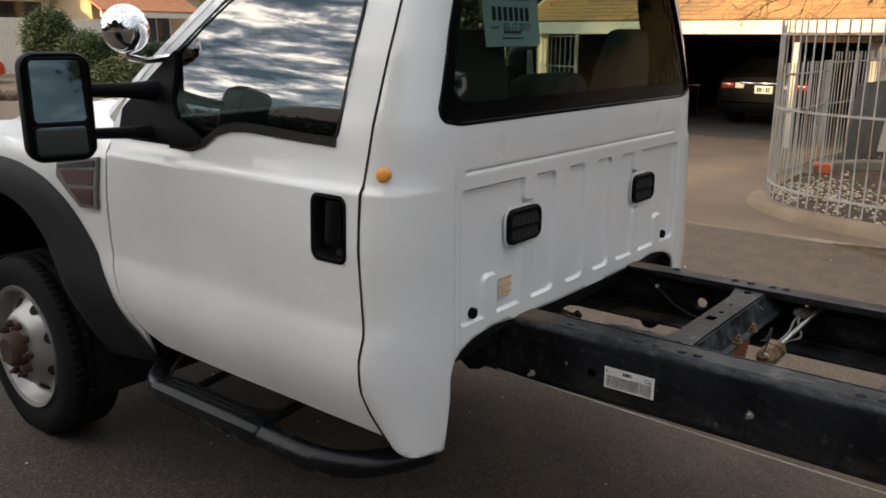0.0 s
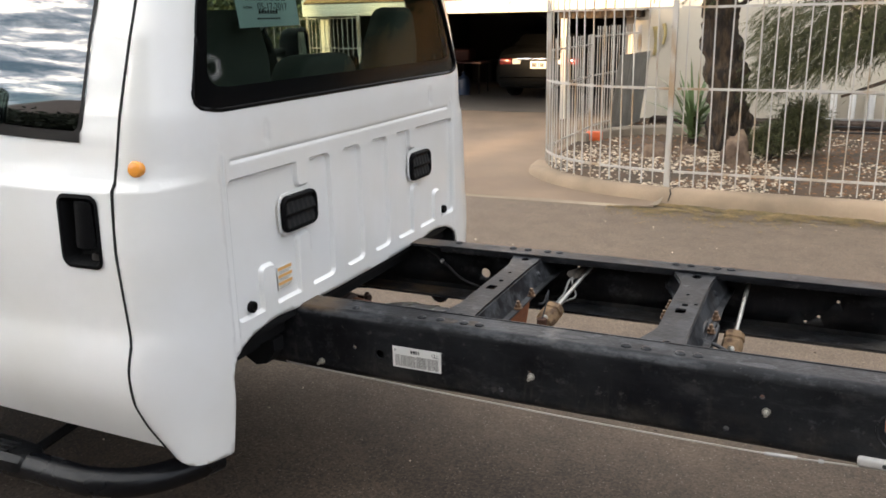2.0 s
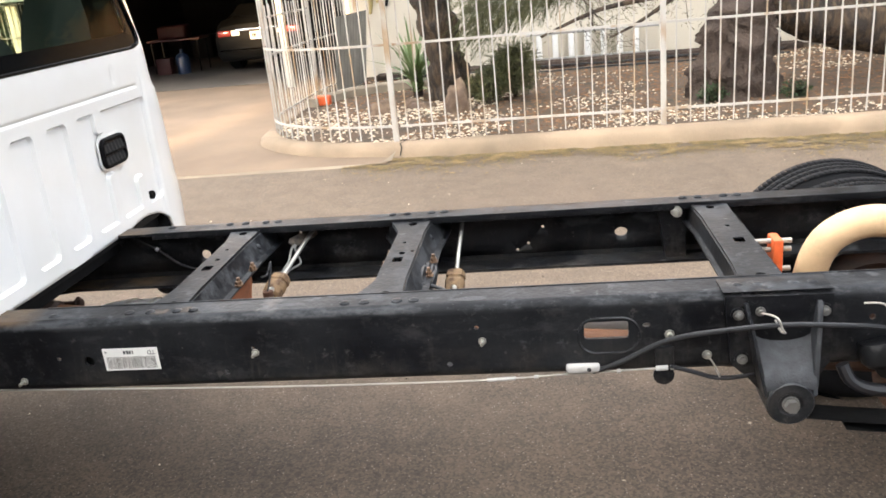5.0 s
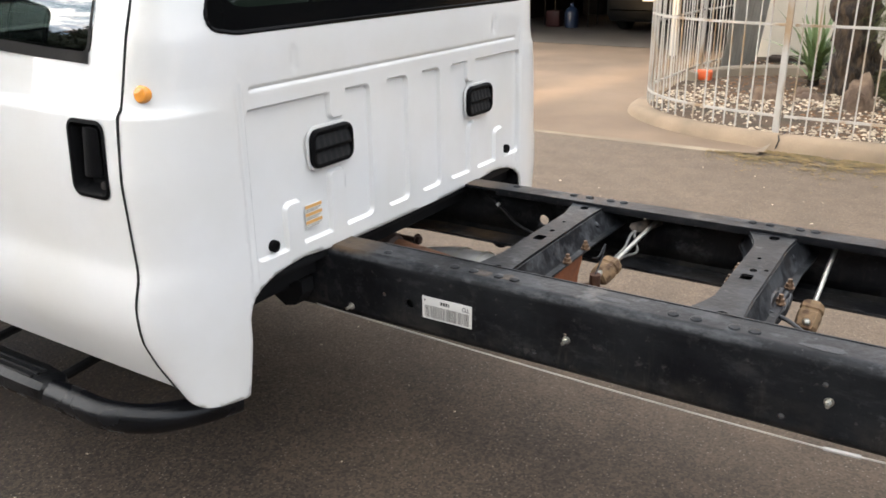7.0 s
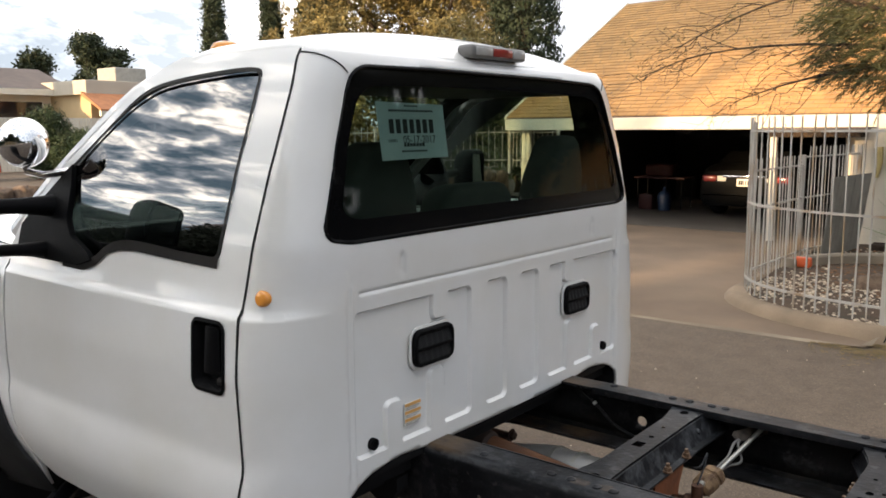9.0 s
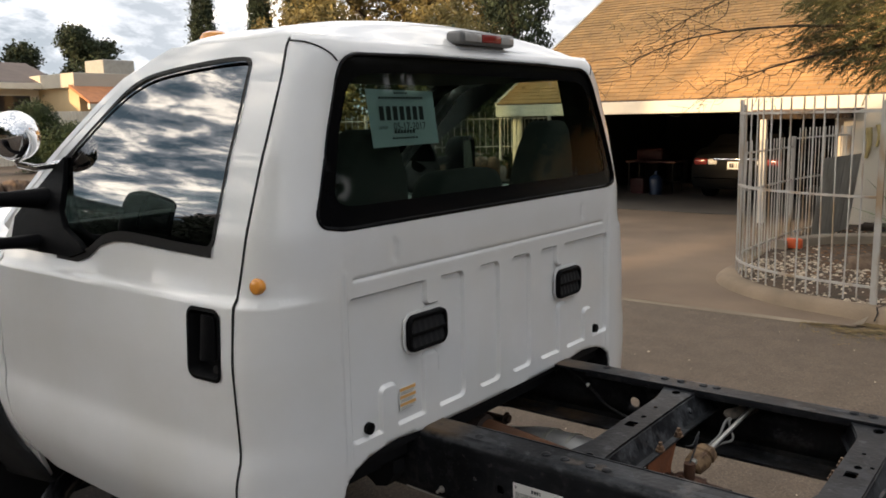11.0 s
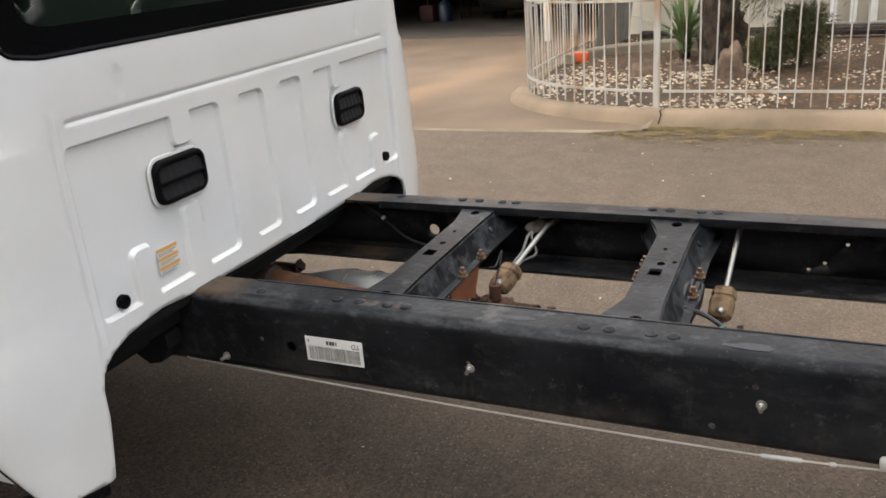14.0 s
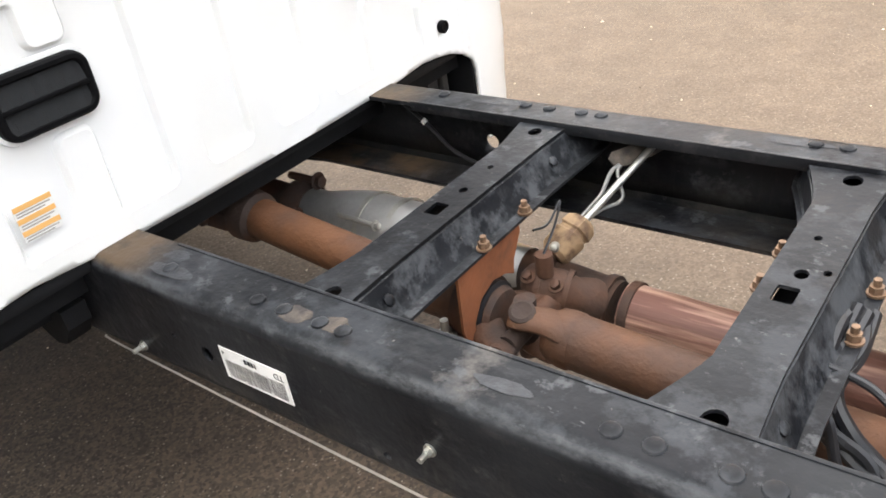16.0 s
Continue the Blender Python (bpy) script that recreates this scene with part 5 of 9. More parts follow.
def build_roof():
    bm = bmesh.new()
    ny, nx = 44, 30
    rows = []
    for i in range(nx + 1):
        f = i / nx
        x = ROOF_X0 + (ROOF_X1 - ROOF_X0) * (f ** 1.5 if f < 1 else 1)
        back = math.sin(math.pi / 2 * min(1.0, (ROOF_X0 - x) / 0.17))
        row = []
        for k in range(ny + 1):
            g = -1 + 2 * k / ny
            g = math.copysign(1 - (1 - abs(g)) ** 1.5, g)
            wy = 0.750 - 0.10 * (1 - min(1, (ROOF_X0 - x) / 0.16)) ** 2
            y = wy * g
            z = 1.897 + (0.068 + 0.018 * math.cos(g * 1.4)) * squircle(g, 2.3) * back + 0.004 * (1 - g * g)
            if x < -0.50:
                z -= (0.45 + 0.5 * g * g) * (x + 0.50) ** 2
            row.append(bm.verts.new((x, y, z)))
        rows.append(row)
    for a, b in zip(rows, rows[1:]):
        for k in range(ny):
            bm.faces.new((a[k], b[k], b[k + 1], a[k + 1]))
    bmesh.ops.recalc_face_normals(bm, faces=list(bm.faces))
    if sum(f.normal.z for f in bm.faces) < 0:
        bmesh.ops.reverse_faces(bm, faces=list(bm.faces))
    ob = part("roof", bm, "paint", truck, "white cab roof with a rounded rear edge", angle=1.5)
    so = ob.modifiers.new("thickness", "SOLIDIFY")
    so.thickness, so.offset = 0.02, -1
    # high brake lamp
    bm = bmesh.new()
    box(bm, (-0.120, -0.135, 1.910), (-0.056, 0.160, 1.950), 0.012, 3)
    lamp = part("high_brake_lamp", bm, "lamp_frame", truck, "high brake lamp with clear and red lenses")
    for lo, hi, mt in ((-0.120, -0.032, "lamp_clear"), (-0.030, 0.078, "red_lens"), (0.080, 0.146, "lamp_clear")):
        bm = bmesh.new()
        box(bm, (-0.07, lo, 1.9165), (-0.053, hi, 1.9435), 0.005, 2)
        part("lens", bm, mt, lamp)
    # amber roof lamp
    for y in (-0.50,):
        bm = bmesh.new()
        lathe(bm, [(0, 0.056), (0.016, 0.054), (0.030, 0.044), (0.037, 0.024), (0.039, 0)], (-0.76, y, 1.938), (0, 0, 1), 20)
        for v in bm.verts:
            v.co.x = -0.76 + (v.co.x + 0.76) * 0.8
        part("roof_marker_lamp", bm, "amber", truck, "amber roof marker lamp")


build_roof()

# drip seam from the door's top round to the rear window's corner
for sg in (-1, 1):
    bm = bmesh.new()
    ring_tube(bm, smooth_line([rear(sg * s, z) + Vector((0.001, sg * 0.001, 0.001)) for s, z in ((edge_s(1.88) - 0.01, 1.885), (0.86, 1.884), (0.80, 1.880), (0.74, 1.868), (0.70, 1.852), (0.675, 1.835))], 4), 0.0022, 6)
    part("roof_seam", bm, "trim", truck)

# door outline, in x and z
DOOR = [(-0.62, 1.900), (-0.70, 1.870), (-0.80, 1.812), (-0.93, 1.706), (-1.16, 1.532), (-1.30, 1.40), (-1.350, 1.325), (-1.345, 1.25), (-1.335, 1.11), (-1.333, 0.95), (-1.318, 0.85),
        (-1.28, 0.76), (-1.226, 0.680), (-1.155, 0.630), (-1.08, 0.604), (-0.8, 0.598), (-0.48, 0.592), (-0.2, 0.583)]
REAR_EDGE = [(SEAM_X - seam_shift(z) - 0.0085, z) for z in (0.578, 0.64, 0.71, 0.80, 0.86, 0.90, 1.0, 1.10, 1.28, 1.45, 1.62, 1.80, 1.866, 1.900)]
WINDOW = [(-0.245, 1.372), (-0.236, 1.42), (-0.228, 1.62), (-0.230, 1.80), (-0.238, 1.842), (-0.262, 1.855), (-0.34, 1.857), (-0.457, 1.850), (-0.60, 1.838),
          (-0.70, 1.822), (-0.78, 1.785), (-0.892, 1.695), (-1.118, 1.522), (-1.24, 1.42), (-1.26, 1.36), (-1.22, 1.325), (-0.985, 1.312), (-0.86, 1.310), (-0.80, 1.328),
          (-0.745, 1.366), (-0.68, 1.382), (-0.60, 1.386), (-0.30, 1.368)]
for _ in range(2):
    WINDOW = [(a[0] * 0.75 + b[0] * 0.25, a[1] * 0.75 + b[1] * 0.25) if k % 2 == 0 else (a[0] * 0.25 + b[0] * 0.75, a[1] * 0.25 + b[1] * 0.75)
              for a, b in zip(WINDOW, WINDOW[1:] + WINDOW[:1]) for k in (0, 1)]
def leaned(poly, z_mid=1.146):
    """An upright outline sheared a little towards the rear at its foot."""
    return [(x + 0.075 * (z_mid - z), z) for x, z in poly]


HANDLE_HOLE = leaned(rounded(0.120, 0.170, 0.022, 5, (-0.236, 1.144)))


def shrink(poly, d):
    """The outline moved inwards by about d."""
    n = len(poly)
    area = sum(poly[k - 1][0] * poly[k][1] - poly[k][0] * poly[k - 1][1] for k in range(n))
    sg = 1 if area > 0 else -1
    out = []
    for k in range(n):
        a, b, c = Vector(poly[k - 1]), Vector(poly[k]), Vector(poly[(k + 1) % n])
        t = ((b - a).normalized() + (c - b).normalized()).normalized()
        out.append((b.x - sg * t.y * d, b.y + sg * t.x * d))
    return out


LEVELS = sorted([0.60 + 0.021 * k for k in range(12)] + [0.845, 0.860, 0.875, 0.888, 0.90, 0.92] + [0.94 + 0.0215 * k for k in range(14)] + [1.236, 1.245, 1.254, 1.262, 1.272, 1.285] + [1.30 + 0.025 * k for k in range(24)])


def build_door(sgn):
    """Driver's door for sgn 1, passenger's for -1."""
    def fn(out=0.0):
        if sgn > 0:
            return lambda x, z: side(x, z, out)
        return lambda x, z: mirror_y(side(x, z, out))
    flip = sgn < 0
    bm = sheet(DOOR + REAR_EDGE, [WINDOW] + ([HANDLE_HOLE] if sgn > 0 else []), fn(), step=0.022, flip=flip, thick=0.022, fine=0.025, grid=False, creases=[[(-1.37, z), (-0.08, z)] for z in LEVELS])
    door = part("door", bm, "paint", truck, "white cab door, closed", angle=0.9)
    band = strip_ring(WINDOW, shrink(WINDOW, 0.011), fn(0.003), flip)
    bmesh.ops.solidify(band, geom=list(band.faces), thickness=0.012)
    part("window_surround", band, "trim", door, "black rubber window surround")
    def curved(x, z):
        """Pane bent in one even sweep from sill to roof."""
        y = 0.938 - 0.095 * (z - 1.38) - 0.47 * (z - 1.38) ** 2 - 0.012 * ((x + 0.75) / 0.75) ** 2
        return Vector((x, -sgn * (y - 0.0125), z))
    pane = sheet(shrink(WINDOW, -0.012), [], curved, step=0.03, flip=flip)
    g = part("pane", pane, "glass_tint" if sgn > 0 else "glass", door)
    g.visible_shadow = sgn > 0
    # belt moulding along the sill of the window
    sill = [(-0.245, 1.366), (-0.42, 1.372), (-0.60, 1.380), (-0.68, 1.376), (-0.745, 1.360), (-0.80, 1.322), (-0.86, 1.303), (-0.985, 1.304)]
    bm = bmesh.new()
    f = fn(0.004)
    up = [bm.verts.new(f(x, z + 0.014)) for x, z in sill]
    dn = [bm.verts.new(f(x, z - 0.012)) for x, z in sill]
    for k in range(len(sill) - 1):
        q = (up[k], up[k + 1], dn[k + 1], dn[k])
        bm.faces.new(q)
    bmesh.ops.solidify(bm, geom=list(bm.faces), thickness=0.008)
    part("belt_moulding", bm, "trim", door, "dark rubber belt moulding")
    if sgn > 0:
        build_handle(door)
    return door


def build_handle(door):
    c = (-0.236, 1.144)
    f = lambda o: (lambda x, z: side(x, z, o))
    # bowl behind the grip
    bm = bmesh.new()
    loops = []
    for d, o in ((-0.003, 0.003), (0.006, 0.005), (0.012, -0.002), (0.022, -0.035), (0.030, -0.040)):
        loops.append([bm.verts.new(side(x, z, o)) for x, z in shrink(leaned(rounded(0.126, 0.176, 0.024, 5, c)), d)])
    for a, b in zip(loops, loops[1:]):
        for k in range(len(a)):
            bm.faces.new((a[k], a[(k + 1) % len(a)], b[(k + 1) % len(a)], b[k]))
    bm.faces.new(loops[-1])
    bmesh.ops.recalc_face_normals(bm, faces=list(bm.faces))
    h = part("door_handle", bm, "black_plastic", door, "black plastic door handle with a lock below the grip")
    # grip: a hinged paddle on the rear part of the bowl
    bm = sheet(leaned(rounded(0.060, 0.112, 0.010, 4, (c[0] + 0.022, c[1] + 0.020))), [], lambda x, z: side(x, z, 0.004 + 0.012 * math.sin(max(0, min(1, (x - c[0] + 0.01) / 0.064)) * math.pi)), step=0.012, thick=0.016)
    part("grip", bm, "black_plastic", h)
    bm = bmesh.new()
    lathe(bm, [(0, 0.013), (0.004, 0.012), (0.005, 0.008), (0.0055, 0)], side(c[0] + 0.030, c[1] - 0.066, -0.018), (0, -1, 0), 16)
    part("lock", bm, "trim", h, "small dark door lock")


def build_shut_seal(sg):
    """Dark rubber seal that fills the gap between door and cab corner."""
    zz = np.linspace(0.575, 1.893, 60)
    line = [(SEAM_X - seam_shift(z) - 0.0042, -sg * (half_w(z) - 0.0125), z) for z in zz]
    part("door_seal", ring_tube(bmesh.new(), line, 0.0050, 8), "seal", truck, "black rubber door seal")


build_shut_seal(1)
build_shut_seal(-1)
door_left = build_door(1)
door_right = build_door(-1)


def build_cab_inside():
    # shadow-dark inner shell so the shut lines read black; floor, dash
    for sg in (1, -1):
        for x0, x1, z0, z1 in ((SEAM_X - 0.05, SEAM_X + 0.008, 0.56, 1.86), (-1.42, -1.20, 0.60, 1.30)):
            bm = bmesh.new()
            zz = np.linspace(z0, z1, 14)
            a = [bm.verts.new((x0, -sg * (half_w(z) - 0.04), z)) for z in zz]
            b = [bm.verts.new((x1, -sg * (half_w(z) - 0.04), z)) for z in zz]
            for k in range(13):
                bm.faces.new((a[k], b[k], b[k + 1], a[k + 1]))
            part("door_jamb", bm, "seal", truck)
    bm = bmesh.new()
    box(bm, (-1.40, -0.88, 0.71), (-0.06, 0.88, 0.755))
    part("cab_floor", bm, "frame_dark", truck)
    bm = bmesh.new()
    box(bm, (-1.36, -0.90, 0.66), (-0.17, -0.86, 1.30), 0.01)
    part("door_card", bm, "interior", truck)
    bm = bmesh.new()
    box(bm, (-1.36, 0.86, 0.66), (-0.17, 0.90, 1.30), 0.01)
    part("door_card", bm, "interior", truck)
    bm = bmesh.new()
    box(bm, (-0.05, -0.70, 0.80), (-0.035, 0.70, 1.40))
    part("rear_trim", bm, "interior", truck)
    for sg in (1, -1):
        bm = bmesh.new()
        rows = []
        for z in np.linspace(1.30, 1.84, 10):
            edge = -sg * (half_w(z) - 0.052)
            rows.append([bm.verts.new(v) for v in ((-0.238, edge, z), (-0.13, edge, z), (-0.075 + rear_x(z), -sg * (flat_y(z) + 0.11), z), (-0.045 + rear_x(z), -sg * (flat_y(z) + 0.035), z))])
        for a, b in zip(rows, rows[1:]):
            for k in range(3):
                bm.faces.new((a[k], a[k + 1], b[k + 1], b[k]))
        bmesh.ops.solidify(bm, geom=list(bm.faces), thickness=0.004)
        part("quarter_trim", bm, "interior", truck, "dark plastic trim inside the cab corner")
        line = smooth_line([(-0.72, -sg * 0.715, 1.850), (-0.82, -sg * 0.712, 1.800), (-0.965, -sg * 0.760, 1.690), (-1.20, -sg * 0.820, 1.51), (-1.40, -sg * 0.850, 1.36)], 4)
        part("pillar_trim", ring_tube(bmesh.new(), line, 0.034, 8), "interior", truck, "dark plastic pillar trim")
    bm = bmesh.new()
    box(bm, (-1.56, -0.86, 0.80), (-1.15, 0.86, 1.33), 0.06, 3)
    dash = part("dashboard", bm, "interior", truck, "dark dashboard")
    bm = bmesh.new()
    loop_tube(bm, [Vector((-0.98 - 0.10 * math.sin(a), -0.42 + 0.19 * math.cos(a), 1.18 + 0.155 * math.sin(a))) for a in np.linspace(0, 2 * math.pi, 28, endpoint=False)], 0.015, 8)
    ring_tube(bm, [(-0.98, -0.42, 1.18), (-1.18, -0.42, 1.10)], 0.03, 10)
    part("steering_wheel", bm, "interior", truck)
    bm = bmesh.new()
    box(bm, (-0.80, -0.75, 1.825), (-0.12, 0.75, 1.845), 0.008)
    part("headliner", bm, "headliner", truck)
    # seats: two high backs and a folding middle
    for y0, y1, top in ((-0.70, -0.24, 1.66), (0.30, 0.75, 1.67), (-0.20, 0.20, 1.52)):
        bm = bmesh.new()
        outl = rounded(y1 - y0, top - 0.95, 0.14 if top > 1.6 else 0.09, 6, ((y0 + y1) / 2, (top + 0.95) / 2))
        yc = (y0 + y1) / 2
        outl = [(yc + (p - yc) * (1 - 0.46 * max(0, min(1, (q - 1.28) / 0.32)) if top > 1.6 else 1), q) for p, q in outl]
        loops = [[bm.verts.new((x, p, q)) for p, q in shrink(outl, d)] for x, d in ((-0.088, 0.040), (-0.093, 0.018), (-0.108, 0.004), (-0.125, 0.0), (-0.170, 0.0), (-0.190, 0.006), (-0.202, 0.040))]
        for a, b in zip(loops, loops[1:]):
            for k in range(len(a)):
                bm.faces.new((a[k], a[(k + 1) % len(a)], b[(k + 1) % len(a)], b[k]))
        bm.faces.new(loops[0])
        bm.faces.new(loops[-1])
        bmesh.ops.recalc_face_normals(bm, faces=list(bm.faces))
        for v in bm.verts:
            v.co.x -= 0.10 * (1.0 - (v.co.z - 0.9) / 0.8)
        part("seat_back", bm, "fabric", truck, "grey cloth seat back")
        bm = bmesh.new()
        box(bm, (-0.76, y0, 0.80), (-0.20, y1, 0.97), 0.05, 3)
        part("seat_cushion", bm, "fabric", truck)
    bm = bmesh.new()
    box(bm, (-0.865, -0.12, 1.70), (-0.845, 0.12, 1.77), 0.01, 2)
    ring_tube(bm, [(-0.86, 0, 1.76), (-0.90, 0, 1.82)], 0.008, 8)
    part("rear_view_mirror", bm, "interior", truck)


build_cab_inside()


def build_front():
    """Windscreen, cowl, bonnet, wings and flares ahead of the doors."""
    # windscreen
    top = [(-0.825 - 0.020 * (1 - abs(y / 0.66) ** 2), y, 1.880 - 0.03 * abs(y / 0.66) ** 2) for y in np.linspace(-0.66, 0.66, 15)]
    low = [(-1.44 - 0.10 * (1 - abs(y / 0.80) ** 2), y, 1.34) for y in np.linspace(-0.80, 0.80, 15)]
    bm = bmesh.new()
    rows = []
    for f in np.linspace(0, 1, 8):
        rows.append([bm.verts.new(Vector(a).lerp(Vector(b), f)) for a, b in zip(top, low)])
    for a, b in zip(rows, rows[1:]):
        for k in range(14):
            bm.faces.new((a[k], b[k], b[k + 1], a[k + 1]))
    g = part("windscreen", bm, "glass", truck, "clear windscreen")
    g.visible_shadow = False
    # pillars
    for sg in (-1, 1):
        bm = bmesh.new()
        pts = [(-0.70, sg * 0.748, 1.868), (-0.80, sg * 0.745, 1.820), (-0.945, sg * 0.795, 1.712), (-1.18, sg * 0.855, 1.53), (-1.40, sg * 0.885, 1.36)]
        line = smooth_line(pts, 4)
        ring_tube(bm, line, [0.006 + 0.036 * min(1, i / 5) for i in range(len(line))], 10)
        part("windscreen_pillar", bm, "paint", truck)
    # bonnet and cowl
    bm = bmesh.new()
    xs = [-1.44, -1.52, -1.60, -1.8, -2.1, -2.4, -2.65, -2.78, -2.84]
    hz = [1.335, 1.335, 1.36, 1.375, 1.365, 1.335, 1.29, 1.22, 1.10]
    rows = []
    for x, z in zip(xs, hz):
        row = []
        for g_ in np.linspace(-1, 1, 21):
            y = 0.84 * g_
            bulge = 0.03 * math.exp(-((abs(y) - 0.0) / 0.5) ** 2) if x < -1.55 else 0
            row.append(bm.verts.new((x, y, z + bulge - 0.07 * abs(g_) ** 5)))
        rows.append(row)
    for a, b in zip(rows, rows[1:]):
        for k in range(20):
            bm.faces.new((a[k], b[k], b[k + 1], a[k + 1]))
    part("bonnet", bm, "paint", truck, "white bonnet")
    # wings: side sheet with a wheel opening
    hub = (-2.12, 0.42)
    half_in = [(-1.57, 0.45), (-1.585, 0.56), (-1.61, 0.68), (-1.64, 0.77), (-1.69, 0.85), (-1.81, 0.965), (-1.95, 1.022), (-2.12, 1.04)]
    half_out = [(-1.19, 0.50), (-1.21, 0.58), (-1.29, 0.67), (-1.37, 0.80), (-1.48, 0.95), (-1.61, 1.065), (-1.80, 1.145), (-2.12, 1.178)]
    arch_in = half_in + [(-4.24 - x, z) for x, z in half_in[-2::-1]]
    arch_out = half_out + [(-4.24 - max(x, -1.50 + 0.1 * z), z) for x, z in half_out[-2::-1]]
    outline = [(-1.360, 1.318), (-1.356, 1.25), (-1.347, 1.11), (-1.345, 0.95), (-1.330, 0.845), (-1.291, 0.752), (-1.236, 0.670), (-1.20, 0.635), (-1.22, 0.52), (-1.40, 0.47)] + arch_in + [(-2.70, 0.46), (-2.78, 0.55), (-2.86, 0.70), (-2.86, 1.05), (-2.80, 1.20), (-2.4, 1.29), (-1.9, 1.325), (-1.6, 1.33)]
    for sg in (1, -1):
        def wing(x, z, o=0.0):
            y = half_w(min(z, 1.30)) + 0.035 * max(0, 1 - ((x + 2.16) / 0.75) ** 2) * max(0, min(1, (z - 0.5) / 0.4)) - 0.10 * max(0, (-x - 2.55) / 0.3) ** 2 - 0.009 - 0.9 * max(0, z - 1.25) ** 1.5 + o
            return Vector((x, -sg * y, z))
        bm = sheet(outline, [], wing, step=0.05, flip=sg < 0, thick=0.012)
        wg = part("wing", bm, "paint", truck, "white front wing", angle=0.9)
        # flare
        prof = [(0.0, 0.003), (0.03, 0.014), (0.30, 0.026), (0.80, 0.034), (0.96, 0.030), (1.0, 0.018), (1.02, -0.10)]
        bm = bmesh.new()
        rows = []
        la = smooth_line([Vector((x, z, 0)) for x, z in arch_out], 4)
        lb = smooth_line([Vector((x, z, 0)) for x, z in arch_in], 4)
        for a, b in zip(la, lb):
            rows.append([bm.verts.new(wing(a.x + (b.x - a.x) * f, a.y + (b.y - a.y) * f, o)) for f, o in prof])
        for a, b in zip(rows, rows[1:]):
            for k in range(len(prof) - 1):
                bm.faces.new((a[k], a[k + 1], b[k + 1], b[k]))
        bmesh.ops.recalc_face_normals(bm, faces=list(bm.faces))
        part("wheel_arch_flare", bm, "grey_plastic", truck, "dark grey plastic wheel arch flare", angle=0.9)
        # inner arch
        bm = bmesh.new()
        arcp = [(hub[0] + 0.56 * math.cos(a), 0.44 + 0.60 * math.sin(a)) for a in np.linspace(-0.3, math.pi + 0.3, 18)]
        for y0, y1 in ((0.50, 0.985),):
            a = [bm.verts.new((x, -sg * y0, z)) for x, z in arcp]
            b = [bm.verts.new((x, -sg * y1, z)) for x, z in arcp]
            for k in range(17):
                bm.faces.new((a[k], a[k + 1], b[k + 1], b[k]))
            bm.faces.new(a)
        part("wheel_arch_liner", bm, "frame_dark", truck)
        if sg > 0:
            # wing vent with three red-mesh louvres
            vent = [(-1.630, 1.190), (-1.385, 1.230), (-1.392, 1.046), (-1.494, 1.042), (-1.634, 1.143)]
            bm = sheet(vent, [], lambda x, z: wing(x, z, 0.014), step=0.03, flip=False, thick=0.014)
            v = part("wing_vent", bm, "steel", wg, "silver-rimmed wing vent with dark red mesh")
            for poly, mt in (([(-1.618, 1.183), (-1.398, 1.218), (-1.400, 1.193), (-1.615, 1.172)], "trim"), ([(-1.606, 1.166), (-1.405, 1.184), (-1.408, 1.130), (-1.560, 1.120)], "grille_red"), ([(-1.543, 1.106), (-1.409, 1.116), (-1.412, 1.056), (-1.480, 1.056)], "grille_red")):
                lv = part("louvre", sheet(poly, [], lambda x, z: wing(x, z, 0.0175), step=0.03, thick=0.006), mt, v)
                if mt == "grille_red":
                    za, zb = min(p[1] for p in poly), max(p[1] for p in poly)
                    for z in np.arange(za + 0.012, zb - 0.006, 0.011):
                        xa = min(p[0] for p in poly) + (zb - z) * 0.95 + 0.012
                        small_part_bar = ring_tube(bmesh.new(), [wing(x, z, 0.019) for x in (xa, -1.413)], 0.0016, 5)
                        part("mesh_bar", small_part_bar, "trim", lv)
    # nose: grille, bumper
    bm = bmesh.new()
    box(bm, (-2.92, -0.72, 0.72), (-2.78, 0.72, 1.16), 0.03, 3)
    gr = part("grille", bm, "black_plastic", truck)
    bm = bmesh.new()
    box(bm, (-3.02, -0.98, 0.45), (-2.82, 0.98, 0.70), 0.05, 3)
    part("bumper", bm, "grey_plastic", truck)


build_front()


